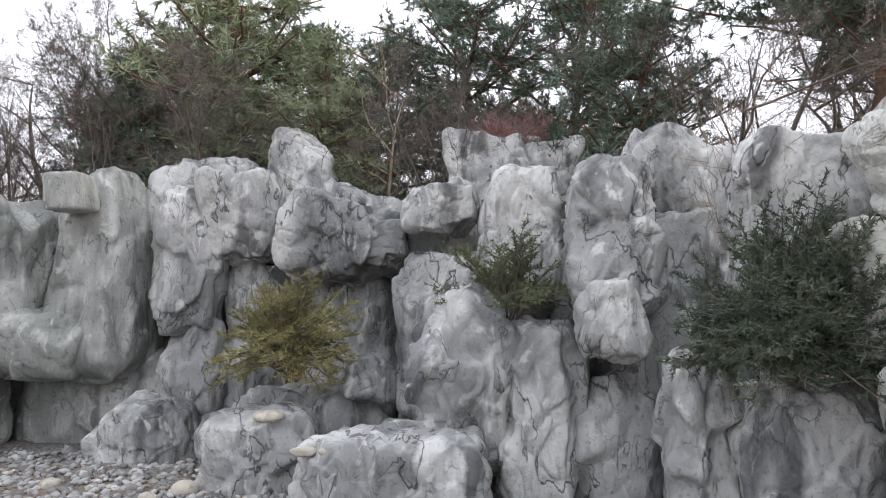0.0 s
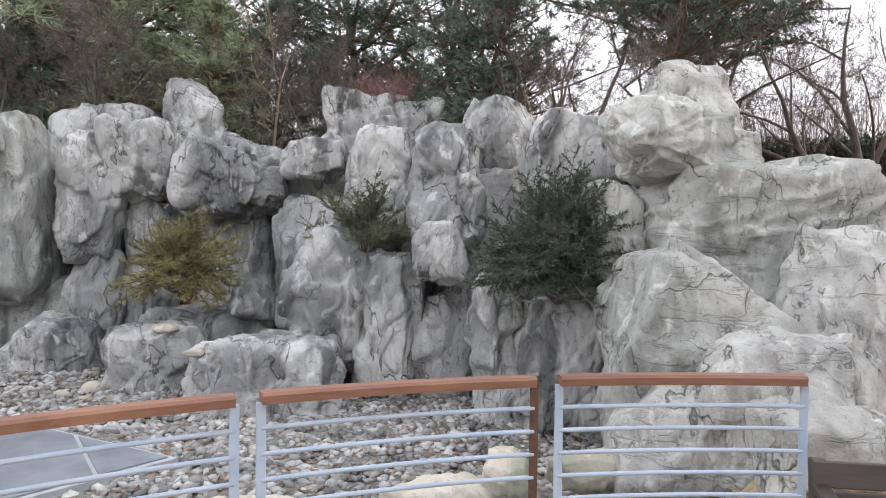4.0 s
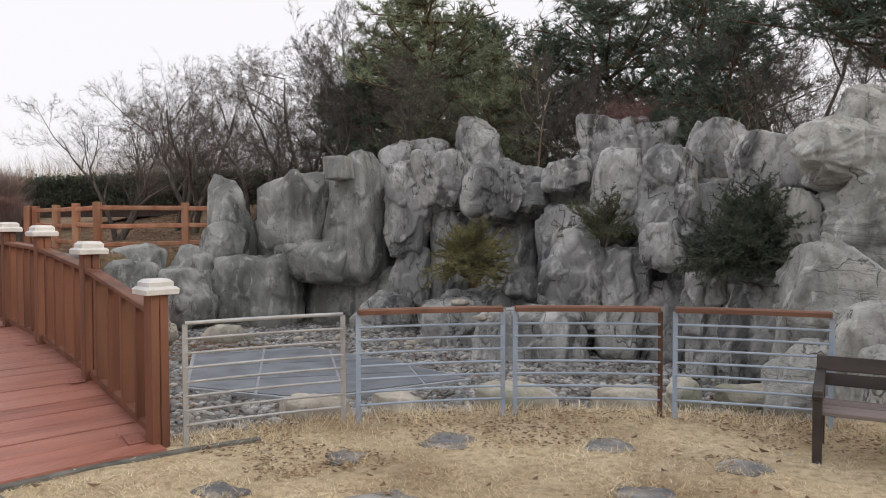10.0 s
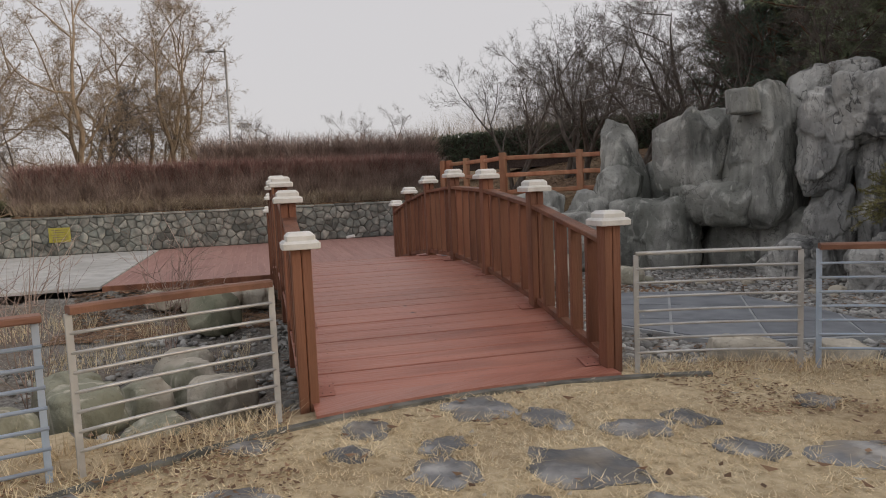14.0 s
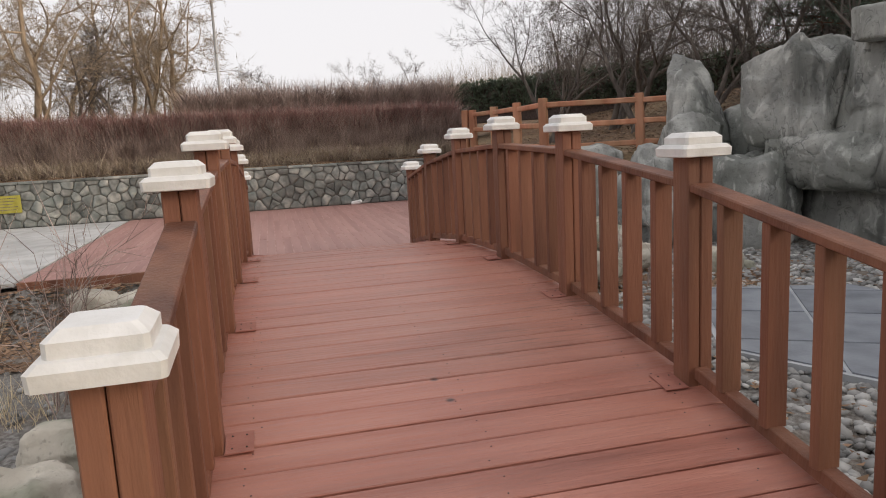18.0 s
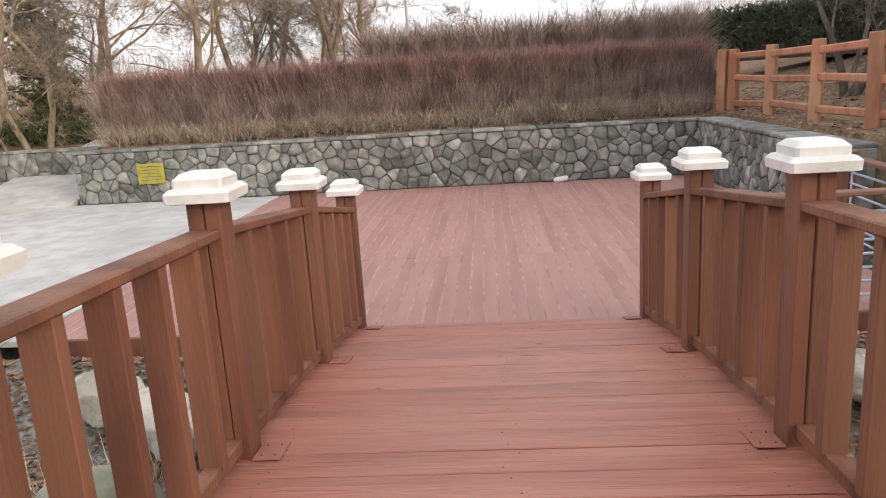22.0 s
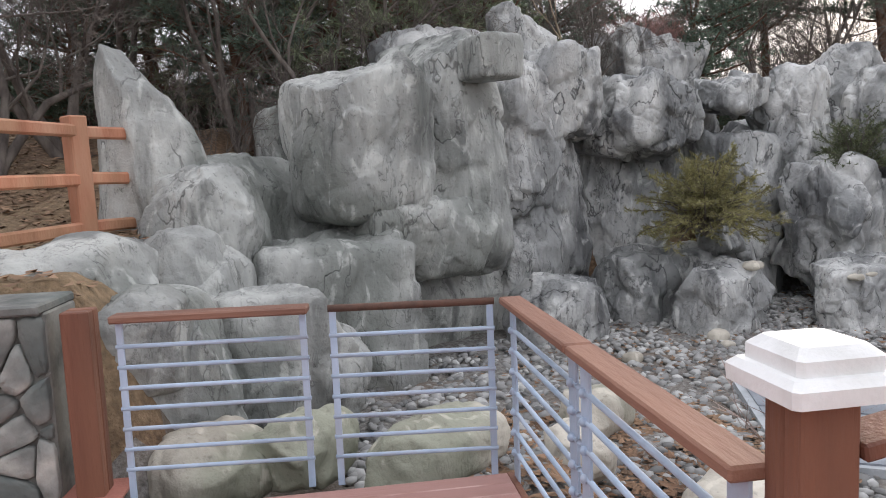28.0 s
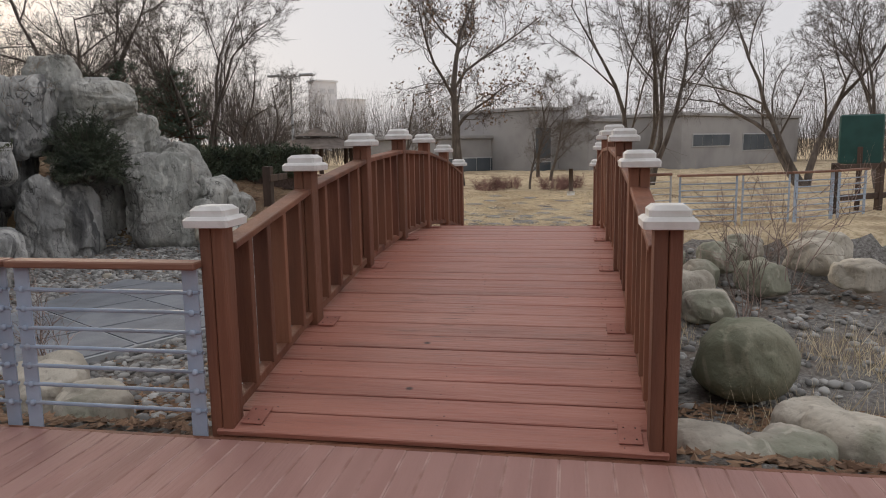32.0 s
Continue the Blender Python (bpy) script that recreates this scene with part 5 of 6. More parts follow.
stand(PINE_B, -9.4, 15.2, 0.6, 80)
BARE_A = bare_tree(1, 8.0, M_BARK, "leafless grey-barked tree with a dense crown of fine twigs", 4, 1, (5, 7), 0.05, None, None, (28, 60), 0.16, 0.55)
BARE_B = bare_tree(2, 7.5, M_BARK, "leafless multi-stemmed tree with spreading twigs", 4, 3, (4, 5), 0.07, None, None, (22, 52), 0.15, 0.56)
BARE_C = bare_tree(3, 9.5, M_BARK_WARM, "tall leafless tree with warm brown crooked branches", 4, 2, (5, 7), 0.04, 0.11, None, (30, 66), 0.22, 0.5, 0.16, 4, 0.005)
BARE_D = bare_tree(4, 7.0, M_BARK, "spreading tree with some dry leaves on the twigs", 4, 1, (5, 7), 0.08, 0.14, M_LEAF, (26, 58))
BARE_E = bare_tree(6, 11.0, M_BARK_WARM, "tall slender leafless tree with a crooked grey-brown trunk", 4, 1, (6, 8), 0.03, 0.125, None, (34, 72), 0.19, 0.45, 0.2, 4, 0.005)
BARE_F = bare_tree(8, 7.0, M_BARK, "low-forked leafless tree with arching branches", 4, 4, (4, 6), 0.07, 0.07, None, (20, 48), 0.13, 0.52, 0.2)
SPOTS = [
    (BARE_B, -12.3, 12.2, 0.85, 0), (BARE_B, -15.4, 12.4, 0.78, 50), (BARE_B, -13.8, 13.4, 0.9, 120), (BARE_B, -9.6, 13.6, 0.85, 200), (BARE_A, -17.4, 15.0, 0.6, 260), (BARE_A, -11.2, 16.5, 0.95, 20),
    (BARE_F, -7.2, 13.0, 0.95, 300), (BARE_B, -6.6, 12.2, 0.7, 30), (BARE_B, -10.6, 12.6, 0.72, 75), (BARE_A, -5.6, 12.4, 0.75, 130), (BARE_F, -8.4, 15.0, 1.05, 40), (BARE_A, -3.6, 13.0, 0.7, 220), (BARE_F, -1.2, 12.4, 0.72, 190),
    (BARE_E, -23.6, 1.3, 1.0, 0), (BARE_E, -26.9, 4.2, 1.05, 80), (BARE_C, -27.9, -0.9, 1.1, 140), (BARE_E, -26.4, 6.2, 1.1, 200), (BARE_C, -28.6, 2.2, 1.15, 250), (BARE_E, -25.2, 5.4, 0.95, 310), (BARE_C, -30.6, 5.4, 1.1, 20),
    (BARE_C, -24.4, -2.6, 1.0, 60), (BARE_E, -27.0, -4.4, 1.1, 170), (BARE_C, -25.5, -6.4, 1.05, 330), (BARE_E, -24.5, -8.5, 1.0, 15), (BARE_C, -29, -9.5, 1.2, 200), (BARE_C, -32.5, 7.6, 0.75, 290), (BARE_B, -30.2, 8.6, 0.55, 10),
    (BARE_E, -32.0, 3.6, 1.15, 135), (BARE_A, -24.0, 3.2, 0.6, 25), (BARE_A, -22.8, -0.6, 0.6, 95), (BARE_A, -26.2, 2.4, 0.8, 215), (BARE_A, -43.3, 18.5, 0.95, 100), (BARE_B, -39.9, 24.2, 1.0, 40), (BARE_A, -28.0, 9.6, 0.45, 300),
    (BARE_C, -24, -12.5, 1.1, 300), (BARE_B, -22, -14, 1.2, 70),
    (BARE_A, 8.8, 7.6, 0.85, 80), (BARE_B, 8.5, 11.0, 0.9, 160), (BARE_B, 6.2, 12.4, 0.9, 280), (BARE_A, 9.8, 12.5, 1.0, 300), (BARE_B, 11.0, 7.4, 1.2, 70), (BARE_B, 3.2, 10.6, 0.8, 310), (BARE_F, 11.4, 4.0, 1.2, 15),
    (BARE_D, 11.0, -4.6, 1.5, 0), (BARE_F, 8.0, -10.2, 1.55, 40), (BARE_B, 4.6, -13.6, 1.15, 60), (BARE_F, 2.6, -14.5, 1.2, 130), (BARE_A, 0.2, -17, 0.9, 190), (BARE_B, -2.6, -16, 0.9, 230), (BARE_A, 8.0, -6.0, 0.4, 20), (BARE_A, 12.0, -8.5, 0.6, 70),
    (BARE_A, 14, -3, 0.75, 90), (BARE_A, 14.5, 1.8, 0.7, 40), (BARE_B, 16, 6, 0.9, 30), (BARE_B, 12.5, 2.8, 0.7, 200), (BARE_A, 15.5, -9.5, 0.8, 10), (BARE_A, -20.5, 18.5, 0.8, 150),
]
used = set()
for tree, x, y, s, turn in SPOTS:
    stand(tree, x, y, s, turn, copy=tree.name in used)
    used.add(tree.name)


# ---------- hedges ----------
def twig_hedge(name, m, length, deep, tall, mat, label, seed, count, core=True, lean=0.12, thick=1.0):
    """A clipped twiggy hedge: thousands of thin upright shoots round a block coloured dark as the inner shade."""
    rng = np.random.default_rng(seed)
    h = thing(name, m, label, "hedge")
    x = rng.uniform(0, length, count)
    y = rng.uniform(0, deep, count) ** 1.0
    face = rng.random(count) < 0.7
    y = np.where(face, rng.uniform(0, deep * 0.25, count), y)
    z0 = rng.uniform(0.0, tall * 0.75, count)
    ln = rng.uniform(0.25, 0.8, count)
    top = tall * (1 + 0.03 * np.sin(x * 1.3 + seed) + 0.035 * np.sin(x * 4.1 + seed * 3) + 0.03 * np.sin(x * 9.7 + y * 3) + rng.normal(0, 0.04, count))
    z1 = np.minimum(z0 + ln, top + rng.exponential(0.1, count))
    dx, dy = rng.normal(0, lean, count), rng.normal(-0.03, lean, count)
    w = rng.uniform(0.004, 0.009, count) * thick
    a = rng.uniform(0, math.pi, count)
    bx, by = np.cos(a) * w, np.sin(a) * w
    p = np.stack([np.stack([x - bx, y - by, z0], 1), np.stack([x + bx, y + by, z0], 1), np.stack([x + dx, y + dy, z1], 1)], 1).reshape(-1, 3)
    me = soup("twig_mass", p, np.arange(count * 3).reshape(-1, 3), mat)
    tagged(put("twig_mass", me, h), kind="stuff")
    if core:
        # added solid block, its dark colour stands for shade between the twigs
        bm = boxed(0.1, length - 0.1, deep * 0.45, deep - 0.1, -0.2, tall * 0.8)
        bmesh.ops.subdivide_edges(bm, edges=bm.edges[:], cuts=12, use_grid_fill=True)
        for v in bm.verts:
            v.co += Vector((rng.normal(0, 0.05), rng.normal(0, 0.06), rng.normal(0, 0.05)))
        part("heart", bm, M_HEDGE_SHADE, h)
    return h


twig_hedge("brown_hedge", BRIDGE @ pose(17.65, 8.0, 0.95, 0, 0, -90), 12.4, 1.4, 1.36, M_TWIG, "clipped leafless brown hedge above the stone wall", 1, 110000, True, 0.2)
tops = twig_hedge("hedge_regrowth", BRIDGE @ pose(17.67, 7.9, 1.68, 0, 0, -90), 12.2, 1.3, 0.66, M_TWIG_RED, "reddish young shoots on top of the clipped hedge", 7, 26000, False, 0.25, 1.6)
twig_hedge("dry_grass_fringe", BRIDGE @ pose(17.2, 8.0, 0.95, 0, 0, -90), 12.2, 0.6, 0.42, M_STRAW, "dry pale grass fringe along the hedge's foot", 2, 3500, False, 0.3)


def leaf_hedge(name, m, length, deep, tall, mat, label, seed, count):
    rng = random.Random(seed)
    h = thing(name, m, label, "hedge")
    vs, fs = [], []
    for _ in range(count):
        p = Vector((rng.uniform(0, length), rng.uniform(0, deep), rng.uniform(0.05, tall)))
        if rng.random() < 0.6:
            p.y = rng.uniform(-0.08, 0.15)
        elif rng.random() < 0.5:
            p.z = tall + rng.gauss(0, 0.08)
        tuft(rng, vs, fs, p, Vector((0, -0.5, 0.8)), 0.16, 4, 0.022)
    me = bpy.data.meshes.new("foliage")
    me.from_pydata([tuple(v) for v in vs], [], fs)
    me.materials.append(mat)
    put("foliage", me, h)
    # added dark box in place of the shaded depth behind the leaves
    part("heart", boxed(0.1, length - 0.1, 0.15, deep - 0.1, -0.3, tall - 0.08), M_HEDGE_SHADE, h)
    return h


leaf_hedge("evergreen_hedge", pose(-27.5, 17.37, 2.3, 0, 0, 3), 22.5, 1.6, 1.3, M_YEW_DARK, "dark evergreen hedge behind the orange fence", 3, 10000)
leaf_hedge("evergreen_shrubs", pose(7.6, 4.6, 0.5, 0, 0, -65), 4.2, 1.3, 0.9, M_YEW_DARK, "low dark evergreen shrubs behind the pale boulders", 6, 2600)
leaf_hedge("evergreen_hedge", pose(6.0, 16.5, 2.2, 0, 0, -30), 15.0, 1.4, 1.4, M_YEW_DARK, "dark evergreen hedge on the bank", 4, 6000)


# ---------- yews on the cliff ----------
def yew(name, x, y, z, wide, tall, mat, label, seed, limbs, low=0.1, flat=0.35):
    """A loose yew: arching limbs with flat sprays of needled side shoots and gaps between them."""
    rng = random.Random(seed)
    s = thing(name, pose(x, y, z), label, "shrub", "yews growing on the cliff")
    w = Wood()
    vs, fs = [], []
    for k in range(limbs):
        az, el = rng.uniform(0, math.tau), rng.uniform(low, 1.4)
        d = Vector((math.cos(az) * math.cos(el), math.sin(az) * math.cos(el), math.sin(el)))
        ln = rng.uniform(0.55, 1.08)
        tip = Vector((d.x * wide / 2 * ln, d.y * wide / 2 * ln, d.z * tall * ln))
        mid = tip * 0.5 + Vector((0, 0, 0.1 * tall))
        pts = [Vector((0, 0, -0.15)), mid * 0.55, mid, mid.lerp(tip, 0.55), tip]
        w.limb(pts, [0.018, 0.013, 0.009, 0.006, 0.003], 4)
        for j in range(13):
            t = 0.9 + 3.1 * (j + rng.random()) / 13
            i = min(int(t), 3)
            q = pts[i].lerp(pts[i + 1], t - i)
            ahead = (pts[i + 1] - pts[i]).normalized()
            side = ahead.cross(Vector((0, 0, 1)))
            side = (side.normalized() if side.length > 1e-3 else Vector((1, 0, 0))) * (1 if j % 2 else -1)
            sd = (side + ahead * rng.uniform(0.5, 1.2) + Vector((rng.gauss(0, flat), rng.gauss(0, flat), rng.gauss(0.1, flat)))).normalized()
            sl = wide * rng.uniform(0.08, 0.19) * (1.15 - 0.16 * t)
            w.limb([q, q + sd * sl], [0.004, 0.002], 3)
            for m in range(5):
                tuft(rng, vs, fs, q + sd * sl * (m + 0.6) / 5, sd, 0.06, 6, 0.0055)
    put("stem_work", w.mesh("stem_work", M_BARK), s)
    me = bpy.data.meshes.new("foliage")
    me.from_pydata([tuple(v) for v in vs], [], fs)
    me.materials.append(mat)
    put("foliage", me, s)
    return s


yew("golden_yew", -2.5, 8.4, 0.72, 1.9, 1.05, M_YEW_GOLD, "yellow-green yew shrub growing at the foot of the cliff", 1, 95, -0.3)
yew("small_yew", 0.15, 7.7, 1.25, 2.1, 0.95, M_YEW_MID, "small olive-green yew in a cleft of the cliff", 2, 34, 0.25)
yew("dark_yew", 2.36, 5.9, 0.98, 1.9, 1.3, M_YEW_DARK, "dense dark green yew on a rock ledge", 3, 190, -0.12, 0.5)


# ---------- pebbles, leaves and grass ----------
def ico(level):
    bm = bmesh.new()
    bmesh.ops.create_icosphere(bm, subdivisions=level, radius=1.0)
    v = np.array([x.co[:] for x in bm.verts])
    bm.verts.index_update()
    f = np.array([[x.index for x in t.verts] for t in bm.faces])
    bm.free()
    return v, f


def scatter_stones(name, pts, radius, level, mat, label, seed, flat=0.6):
    rng = np.random.default_rng(seed)
    v, f = ico(level)
    n = len(pts)
    s = radius[:, None] * np.stack([rng.uniform(0.75, 1.35, n), rng.uniform(0.7, 1.1, n), rng.uniform(0.4, 0.8, n) * flat / 0.6], 1)
    jit = 1 + rng.normal(0, 0.09, (n, len(v), 1))
    q = v[None] * jit * s[:, None]
    a = rng.uniform(0, math.tau, n)
    c, d = np.cos(a)[:, None], np.sin(a)[:, None]
    x, y = q[..., 0] * c - q[..., 1] * d, q[..., 0] * d + q[..., 1] * c
    tilt = rng.normal(0, 0.25, n)[:, None]
    z = q[..., 2] + x * tilt
    w = np.stack([x, y, z], -1) + pts[:, None]
    me = soup(name, w.reshape(-1, 3), (f[None] + (np.arange(n) * len(v))[:, None, None]).reshape(-1, 3), mat, True)
    return tagged(new(name, me), label, "gravel", kind="stuff")


rng = np.random.default_rng(41)
px, py = rng.uniform(-9, 3.6, 60000), rng.uniform(-5, 9.4, 60000)
pz = height(px, py)
pu, pv = uv(px, py)
pr = np.hypot(px - LAWN_C[0], py - LAWN_C[1])
ok = (pz < -0.2) & (pr > LAWN_R + 0.55) & ((pu < 7.3) | ((pv < -4.2) & (pu < 9.5))) & ((pv < 1.2) | (rng.random(60000) < 0.25))
px, py, pz, pr = px[ok], py[ok], pz[ok], pr[ok]
near = (px > -3.2) & (py > 0.5) & (py < 8.2)
pa = np.stack([px, py, pz + 0.01], 1)
na, fa = pa[near][:5200], pa[~near][:7500]
scatter_stones("gravel", na, rng.uniform(0.028, 0.075, len(na)), 1, M_PEBBLE, "grey and cream river pebbles in the dry basin", 1)
scatter_stones("gravel", fa, rng.uniform(0.028, 0.07, len(fa)), 1, M_PEBBLE, "grey river pebbles on the stream bed", 2)
mid = pa[near][5200:9500]
scatter_stones("gravel", mid, rng.uniform(0.025, 0.05, len(mid)), 1, M_PEBBLE, "small grey pebbles between the larger ones", 3)


def scatter_leaves(name, pts, seed, size, mat, label, category="leaves"):
    rng = np.random.default_rng(seed)
    n = len(pts)
    a = rng.uniform(0, math.tau, n)
    s = rng.uniform(size * 0.6, size * 1.2, n)
    lift = rng.uniform(0.0, 0.5, (n, 2))
    ux, uy = np.cos(a), np.sin(a)
    p = np.stack([
        np.stack([-ux * s, -uy * s, lift[:, 0] * s], 1), np.stack([uy * s * 0.5, -ux * s * 0.5, 0 * s], 1),
        np.stack([ux * s, uy * s, lift[:, 1] * s], 1), np.stack([-uy * s * 0.5, ux * s * 0.5, 0.1 * s], 1)], 1) + pts[:, None]
    i = np.arange(n)[:, None] * 4
    me = soup(name, p.reshape(-1, 3), np.concatenate([i + np.array([[0, 1, 2]]), i + np.array([[0, 2, 3]])]), mat)
    return tagged(new(name, me), label, category, kind="stuff")


def spots(n, x0, x1, y0, y1, keep, seed, lift=0.012):
    rng = np.random.default_rng(seed)
    x, y = rng.uniform(x0, x1, n), rng.uniform(y0, y1, n)
    k = keep(x, y)
    x, y = x[k], y[k]
    return np.stack([x, y, height(x, y) + lift], 1)


def bank_near_deck(x, y):
    u, v = uv(x, y)
    return (u > 6.3) & (u < 8.6) & (v < 4.5) & (v > -6)


scatter_leaves("fallen_leaves", spots(95000, -14, -4, -6, 9, bank_near_deck, 1), 1, 0.05, M_LEAF, "brown fallen leaves beside the deck")
scatter_leaves("fallen_leaves", spots(16000, -22, -8, 6, 20, lambda x, y: height(x, y) > 0.9, 2), 2, 0.06, M_LEAF, "brown fallen leaves on the raised bank")
scatter_leaves("fallen_leaves", spots(26000, 2.6, 15, 1.7, 16, lambda x, y: (height(x, y) > 0.02) & (np.hypot(x - 2.5, y + 3.6) > 5.5), 3), 3, 0.055, M_LEAF, "brown fallen leaves on the slope behind the bench")
scatter_leaves("fallen_leaves", spots(4500, -7, 3, -8, 9, lambda x, y: (height(x, y) < -0.2) & (uv(x, y)[0] < 8), 4, 0.03), 4, 0.045, M_LEAF, "scattered dead leaves among the pebbles")
scatter_leaves("fallen_leaves", spots(700, -2.5, 7.5, -8.5, 1.6, lambda x, y: np.hypot(x - 2.5, y + 3.6) < 5.2, 5, 0.03), 5, 0.04, M_LEAF, "a few dead leaves on the lawn")


def lawn_rim(x, y):
    r = np.hypot(x - LAWN_C[0], y - LAWN_C[1])
    u, v = uv(x, y)
    return (r < LAWN_R + 0.2) & (r > 4.1) & ((np.abs(v) > 1.3) | (u > 3)) & (np.sin(x * 2.3 + y) * np.sin(y * 2.9 - x) + (r - 4.4) * 0.9 > 0.1)


scatter_leaves("lawn_litter", spots(34000, -3, 5, -8.5, 2, lawn_rim, 16, 0.012), 16, 0.022, M_LEAF, "brown leaf crumbs along the lawn's edge")


def grass(name, pts, seed, low, tall, mat, label, width=0.0035, spread=0.7):
    rng = np.random.default_rng(seed)
    n = len(pts)
    h = rng.uniform(low, tall, n)
    d = rng.normal(0, spread, (n, 2)) * h[:, None]
    a = rng.uniform(0, math.pi, n)
    b = np.stack([np.cos(a) * width, np.sin(a) * width, 0 * a], 1)
    tip = pts + np.concatenate([d, h[:, None]], 1)
    p = np.stack([pts - b, pts + b, tip], 1).reshape(-1, 3)
    me = soup(name, p, np.arange(n * 3).reshape(-1, 3), mat)
    return tagged(new(name, me), label, "grass", kind="stuff")


# ---------- stepping stones of slate ----------
FLAGS = [(-1.93, -1.95, 0.52), (-1.5, -1.78, 0.36), (-0.98, -1.57, 0.42), (-2.15, -2.7, 0.36), (-2.42, -3.36, 0.3), (-1.6, -2.55, 0.3), (-1.88, -3.0, 0.28), (-0.85, -2.22, 0.62), (-0.36, -1.42, 0.34),
         (0.08, -1.1, 0.52), (-1.3, -2.78, 0.42), (-1.18, -3.18, 0.3), (-0.7, -2.76, 0.34), (-0.27, -2.32, 0.34), (-1.8, -3.72, 0.34), (-1.12, -3.72, 0.42), (-0.5, -3.17, 0.5), (0.06, -2.62, 0.5), (0.36, -2.05, 0.46),
         (0.72, -1.34, 0.42), (0.9, -1.8, 0.38), (0.66, -2.4, 0.38), (-2.38, -4.4, 0.36), (0.1, 0.25, 0.42), (-0.85, -1.2, 0.3), (-0.45, -0.35, 0.32), (0.68, -1.9, 0.3), (1.6, -0.36, 0.4), (2.15, 0.4, 0.36), (1.6, -0.9, 0.46),
         (1.25, 0.55, 0.4), (2.7, -0.4, 0.42), (-0.2, -3.9, 0.42), (0.5, -3.2, 0.44), (1.2, -2.7, 0.42), (1.5, -1.7, 0.36), (-0.9, -4.5, 0.4), (0.4, -4.3, 0.42), (1.3, -3.7, 0.44), (2.2, -1.7, 0.42), (2.2, -2.7, 0.4), (3.0, -1.5, 0.44),
         (3.4, -2.6, 0.42), (2.1, -3.9, 0.4), (3.1, -3.7, 0.44), (1.1, -5.0, 0.42), (2.2, -5.2, 0.4), (-1.7, -5.1, 0.38), (0.1, -5.7, 0.4), (4.2, -3.3, 0.42), (4.3, -1.6, 0.4), (3.3, -5.0, 0.42), (4.6, -4.6, 0.42), (3.7, -0.4, 0.4), (5.2, -0.9, 0.4), (5.6, -2.6, 0.42), (5.7, -4.0, 0.4)]
random.seed(77)
for k, (x, y, r) in enumerate(FLAGS):
    bm = bmesh.new()
    n = random.randint(16, 20)
    ring = []
    st = random.uniform(1.0, 1.3)
    corner = random.randint(4, 6)
    shift = random.uniform(0, 6)
    for i in range(n):
        a = (i + random.uniform(-0.3, 0.3)) * math.tau / n
        q = r * 0.47 * (1 + 0.13 * math.cos(corner * a + shift) + 0.1 * math.cos(2 * a + shift * 2)) * random.uniform(0.84, 1.1)
        ring.append((q * math.cos(a) * st, q * math.sin(a) / st ** 0.5))
    rings = []
    for k2, z in ((1.04, -0.05), (1.0, 0.002), (0.93, 0.01), (0.6, 0.013), (0.25, 0.012)):
        rings.append([bm.verts.new((px_ * k2, py_ * k2, z + random.uniform(-0.004, 0.004))) for px_, py_ in ring])
    for a, b in zip(rings, rings[1:]):
        for i in range(n):
            bm.faces.new((a[i], a[(i + 1) % n], b[(i + 1) % n], b[i]))
    bm.faces.new(rings[-1])
    bmesh.ops.recalc_face_normals(bm, faces=bm.faces)
    ob = part("stepping_stone", bm, M_SLATE, None, m=pose(x, y, 0.004, random.uniform(-0.8, 0.8), random.uniform(-0.8, 0.8), random.uniform(-30, 60)))
    tagged(ob, "irregular dark slate stepping stone sunk in dry grass", "paving stone", "stepping stones in the lawn")


def on_lawn(x, y):
    k = np.hypot(x - LAWN_C[0], y - LAWN_C[1]) < LAWN_R - 0.12
    for fx, fy, fr in FLAGS:
        k &= np.hypot(x - fx, y - fy) > fr * (0.36 + 0.1 * np.sin(x * 31) * np.sin(y * 37) + 0.08 * np.sin(x * 11 + fx * 9) * np.sin(y * 13))
    return k


rng = np.random.default_rng(19)
rim = []
for fx, fy, fr in FLAGS:
    if fx < 3.2:
        a = rng.uniform(0, math.tau, 260)
        q = fr * (0.47 + 0.07 * np.sin(3 * a + fx * 7)) + rng.normal(0, 0.03, 260)
        rim.append(np.stack([fx + q * np.cos(a), fy + q * np.sin(a), np.full(260, 0.008)], 1))
grass("lawn_grass", np.concatenate(rim), 18, 0.015, 0.045, M_BLADE, "straw tufts creeping over the stone rims", 0.004, 1.3)
grass("lawn_grass", spots(260000, -3, 4.2, -7, 2, on_lawn, 11, -0.004), 11, 0.008, 0.026, M_BLADE, "short straw-coloured winter lawn", 0.0036, 1.5)
grass("lawn_grass", spots(26000, 3.5, 8, -9, 1.5, on_lawn, 12, -0.005), 12, 0.02, 0.05, M_BLADE, "short straw-coloured winter lawn", 0.006, 0.9)


def fence_line(x, y):
    r = np.hypot(x - LAWN_C[0], y - LAWN_C[1])
    u, v = uv(x, y)
    return (np.abs(r - LAWN_R - 0.12) < 0.42) & ((np.abs(v) > 1.3) | (u > 3)) & (x < 3.4)


grass("fence_grass", spots(90000, -4, 4, -9, 2.4, fence_line, 13, -0.01), 13, 0.04, 0.14, M_BLADE, "longer dry grass along the fence line", 0.004, 0.8)


def weeds(x, y):
    u, v = uv(x, y)
    return (u > 3.5) & (u < 8) & (v > 1.6) & (v < 9) & (np.sin(x * 2.1) * np.sin(y * 1.7) > 0.2)


grass("stream_weeds", spots(26000, -12, -3, -10, 2, weeds, 14, -0.01), 14, 0.06, 0.4, M_BLADE, "dry pale weeds between the stream boulders", 0.004, 0.35)
scatter_leaves("lawn_pebbles", spots(60, -3, 3, -4, 1.5, on_lawn, 15, 0.02), 15, 0.03, M_BOULDER, "small pale stones lying on the lawn", "stones")

